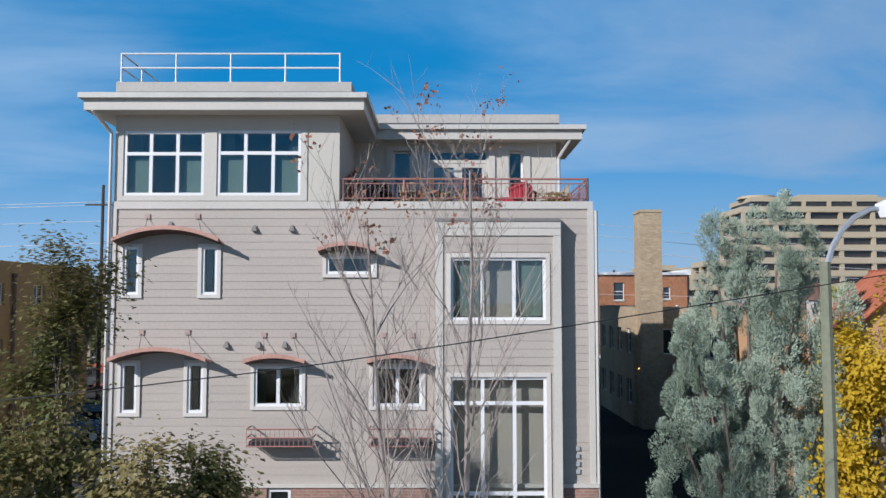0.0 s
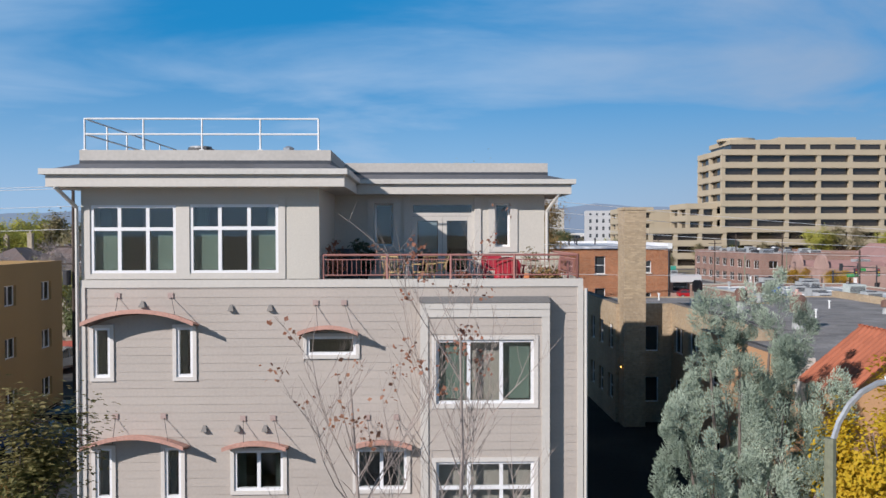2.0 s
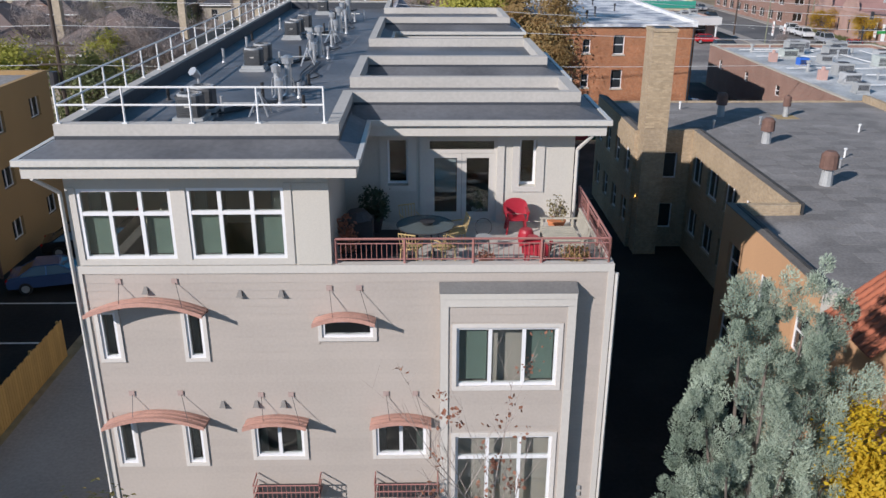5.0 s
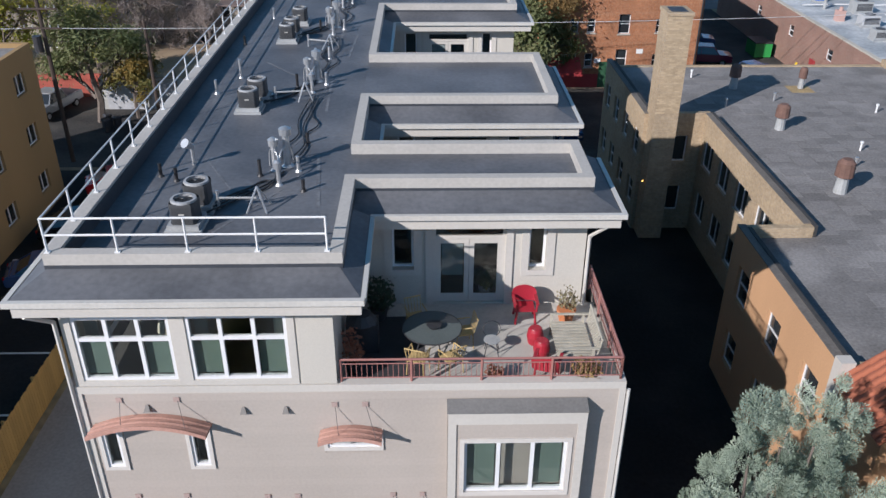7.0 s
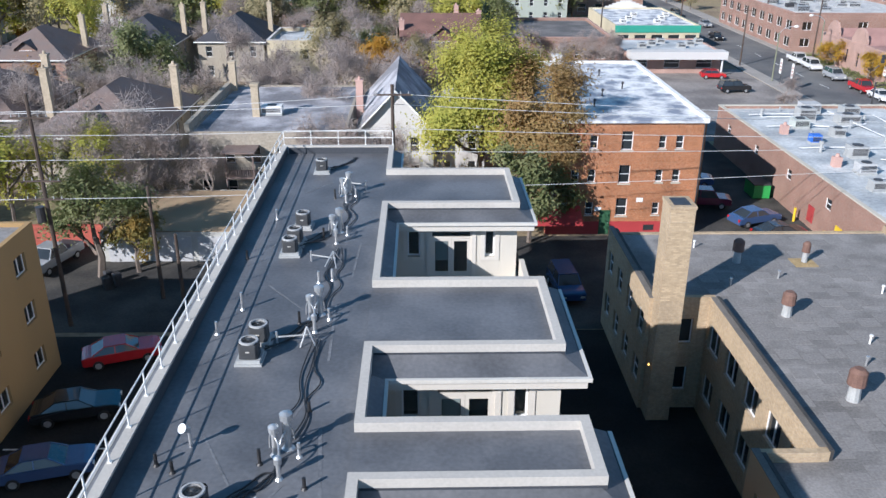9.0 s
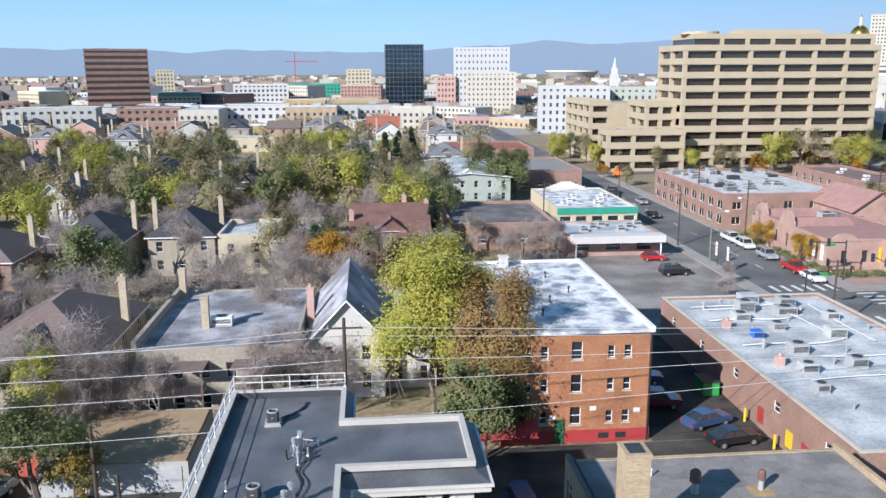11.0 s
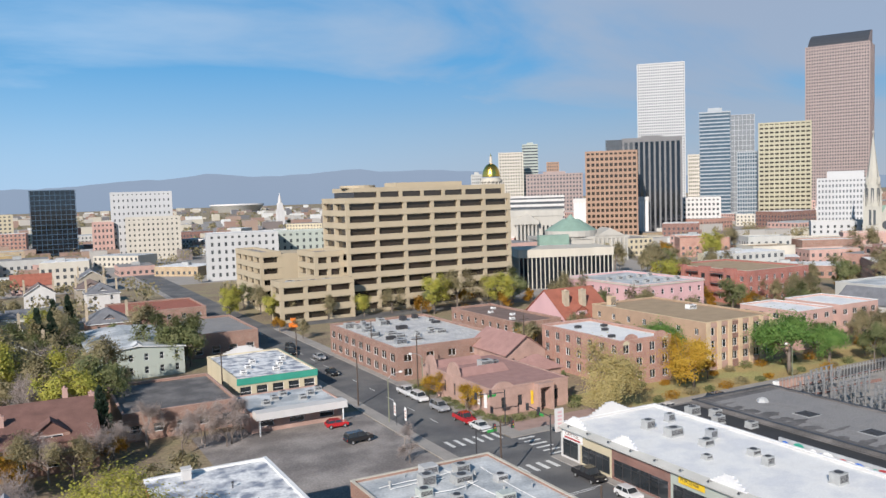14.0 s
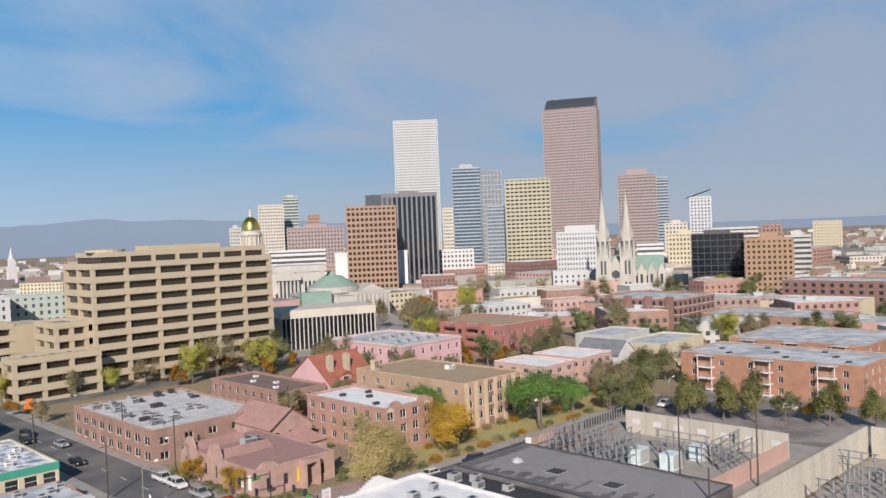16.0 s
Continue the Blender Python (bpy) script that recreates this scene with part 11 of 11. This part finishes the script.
for za, zb, zc, dy in ((14.5, 14.9, 11.0, 0), (14.4, 14.0, 10.4, .9), (13.1, 12.6, 9.6, .1), (11.5, 11.0, 9.0, .2), (9.0, 8.4, 7.6, .1)):
    for p0, p1 in (((-60, 60, za - .3), (-24.5, 58.5, za)), ((-24.5, 58.5, za), (-2.8, 62, zb)), ((-2.8, 62, zb), (46.5, 70.5, zc)), ((-150, 63, za), (-60, 60, za - .3))):
        mid = ((p0[0] + p1[0]) / 2, (p0[1] + p1[1]) / 2 + dy, (p0[2] + p1[2]) / 2 - .012 * abs(p1[0] - p0[0]))
        cable([(p0[0], p0[1] + dy, p0[2]), mid, (p1[0], p1[1] + dy, p1[2])], .02, WIRE, "overhead_wire", "overhead wire between utility poles", "wire", "overhead wires")
cable([(-14, 8.2, 5.4), (-4, 9.3, 6.15), (2, 10.0, 7.0), (12, 11.0, 8.6)], .008, BLACKPIPE, "overhead_wire", "dark overhead wire crossing before the facade", "wire", "overhead wires")
def street_lamp(x, y, h, reach, rz, label="grey street lamp with a curved arm"):
    s = thing("street_lamp", x, y, 0, label, "street lamp", "street lamps", rz)
    part("pole", tube(B(), (0, 0, 0), (0, 0, h - .9), .12, 8, .09), mat("lamp_post_paint", (.18, .19, .13), .6, .2, 1, 15, .05) if not CARPAINT.get("lp") else CARPAINT["lp"], s)
    b = B(); pts = [(reach * (1 - math.cos(i * math.pi / 12)), 0, h - 1.3 + 1.3 * math.sin(i * math.pi / 12)) for i in range(7)]
    rings = []
    for i, p in enumerate(pts):  # one bent pipe
        c = i * math.pi / 12
        rings.append([b.verts.new((p[0] + .05 * math.cos(a) * -math.cos(c), .05 * math.sin(a), p[2] + .05 * math.cos(a) * math.sin(c))) for a in (k * math.pi / 3 for k in range(6))])
    for r0, r1 in zip(rings, rings[1:]):
        for k in range(6):
            b.faces.new((r0[k], r0[(k + 1) % 6], r1[(k + 1) % 6], r1[k]))
    part("arm", b, STEEL, s)
    hd = B(); frustum(hd, 0, 0, -.12, .1, .16, .2, 12); frustum(hd, 0, 0, .1, .22, .2, .06, 12)
    part("head", hd, WHITEPAINT, s, m=pose(reach + .25, 0, h - .05) @ Matrix.Diagonal((2.0, 1, 1, 1)))
street_lamp(6.25, 13.3, 8.8, 1.0, 0)
street_lamp(67.2, 150, 8.5, 2.2, 180); street_lamp(54.2, 137, 8.5, 2.2, 0); street_lamp(135, 120.6, 7, 1.5, 180); street_lamp(166, 108, 8, 2, 0)
def signal(x, y, rz, reach):
    s = thing("traffic_signal", x, y, 0, "dark traffic signal mast over the junction", "traffic light", "traffic lights", rz)
    part("post", tube(B(), (0, 0, 0), (0, 0, 6.2), .1, 8), DARKMETAL, s); part("arm", tube(B(), (0, 0, 5.8), (reach, 0, 6.1), .07, 6), DARKMETAL, s)
    for k in (.5, 1.0):
        hd = part("signal_head", bx(B(), reach * k - .18, reach * k + .18, -.2, .15, 5.4, 6.5), DARKMETAL, s)
        for j, m in enumerate((GREENPAINT, YELLOWPAINT, REDPAINT)):
            part("lens", frustum(B(), 0, 0, 0, .03, .11, .11, 10), m, hd, m=pose(reach * k, -.2, 5.6 + j * .35, 90, 0, 0))
    part("street_sign", bx(B(), reach * .3, reach * .3 + 1.6, -.06, -.02, 5.35, 5.75), GREENPAINT, s, "green street-name sign")
signal(69.2, 123.6, 180, 5.5); signal(54, 107, 0, 6); signal(66.9, 107.5, 90, 6)
# banners, bins, street furniture
for x, y, m in ((69.3, 136, WHITEPAINT), (69.4, 132, WHITEPAINT), (54.2, 134, WHITEPAINT), (54.3, 130, WHITEPAINT)):
    p = thing("banner_pole", x, y, 0, "pole with a white vertical banner", "banner", "banners")
    part("pole", tube(B(), (0, 0, 0), (0, 0, 4.2), .05, 6), DARKMETAL, p); part("banner", bx(B(), -.03, .03, .08, .9, 1.8, 4.0), m, p)
    for i in range(3):
        part("bar", bx(B(), -.036, -.031, .2, .78, 2.2 + i * .5, 2.5 + i * .5), SALMON, p)
dp = thing("dumpster", 31.6, 84, 0, "green metal dumpster beside a brick wall", "dumpster")
part("bin", bx(B(), -.8, .8, -1.2, 1.2, .1, 1.4), GREENPAINT, dp); part("lid", bx(B(), -.85, .85, -1.25, 1.25, 1.4, 1.5), DARKMETAL, dp)
for y in (71.5, 77):
    tagged(part("bollard", tube(B(), (0, 0, 0), (0, 0, 1.3), .12, 8), YELLOWPAINT, None, m=pose(32.3, y, 0)), "yellow steel bollard by a wall", "bollard", "bollards")
for i, (y, m) in enumerate(((75, REDPAINT), (70, YELLOWPAINT), (67.5, REDPAINT))):
    tagged(part("wall_panel", bx(B(), 32.9, 32.99, y, y + 1.0, .6, 2.0), m), "small painted door panel on a brick wall", "panel", "wall panels")
og = thing("orange_lift", 72, 246, 0, "orange construction lift at the street corner", "lift")
part("chassis", bx(B(), -1.2, 1.2, -.8, .8, .3, 1.4), ORANGEPAINT, og); part("mast", bx(B(), -.3, .3, -.3, .3, 1.4, 2.1), ORANGEPAINT, og); part("basket", bx(B(), -.8, .8, -.5, .5, 2.1, 2.9), ORANGEPAINT, og)
# grass, hedge and low shrubs by the church
for x, y, s in ((68.6, 155.5, .9), (68.4, 152.6, .9), (68.6, 149.6, .9), (68.5, 143.5, .9), (68.6, 140.4, .9), (68.5, 137.4, .9), (68.6, 131.6, 1.0), (68.9, 128.4, 1.0), (70.4, 126.4, 1.0), (73.2, 125.8, 1.0), (76.4, 126, .8), (85.8, 127, 1.0), (88.4, 130.2, 1.1)):
    rng_ = np.random.default_rng(int(x * y)); t = thing("shrub", x, y, 0, "low green shrub on the corner lawn", "shrub", "shrubs")
    vs, fs = leaf_cloud(rng_, [((0, 0, .5 * s), (1.3 * s, 1.3 * s, .6 * s)), ((.8, .6, .4 * s), (s, s, .5 * s))], 500, .25, .3); mesh_from("foliage", vs, fs, LF_GREEN, t)
sheet("parking_east", 157, 194, 62, 114, .02, OLDASPH, "grey asphalt parking beside the balcony flats", "car park")
random.seed(77)
for k in range(26):  # hedge and border plants before the flats
    x, y, s = 97 + k * 2.3 + random.uniform(-.8, .8), (121.6 if k % 2 else 130.5) + random.uniform(-1, 1.4), random.uniform(.7, 1.25)
    rng_ = np.random.default_rng(300 + k); t = thing("border_shrub", x, y, 0, ("rust-brown", "dull green", "straw-gold")[k % 3] + " border shrub before brick flats", "shrub", "border shrubs")
    vs, fs = leaf_cloud(rng_, [((0, 0, .6 * s), (1.4 * s, 1.2 * s, .8 * s)), ((.9, .5, .5 * s), (s, s, .6 * s))], 420, .28, .3); mesh_from("foliage", vs, fs, (LF_ORANGE, LF_GREEN, LF_OLIVE)[k % 3], t)
sheet("lawn_corner", 69.6, 88, 124.6, 156, .03, GROUND, "tired corner lawn round the church", "lawn")
# shaded clutter behind the building
for x, y in ((-24.2, 65.0), (-23.4, 64.6), (-24.0, 64.0)):
    rb_ = thing("wheelie_bin", x, y, .03, "dark wheeled rubbish bin beside a pole", "bin", "rubbish bins")
    part("tub", frustum(B(), 0, 0, 0, .95, .27, .36, 4), DARKMETAL, rb_); part("lid", frustum(B(), 0, 0, .95, 1.05, .38, .3, 4), DARKMETAL, rb_)
ln_ = thing("alley_lamp", 11.28, 47.35, 3.4, "small lit bulkhead lamp on the brick chimney", "lamp")
EM = bpy.data.materials.new("lamp_glow"); EM.use_nodes = True
EM.node_tree.nodes["Principled BSDF"].inputs["Emission Color"].default_value = (1, .55, .1, 1); EM.node_tree.nodes["Principled BSDF"].inputs["Emission Strength"].default_value = 3
part("bulb", frustum(B(), 0, 0, 0, .1, .036, .028, 8), EM, ln_); part("bracket", bx(B(), .05, .3, -.05, .05, .05, .12), DARKMETAL, ln_)

# daylight passes the clear panes
for o in scene.objects:
    if o.type == 'MESH' and o.data.materials and o.data.materials[0] == GLASS:
        o.visible_shadow = False
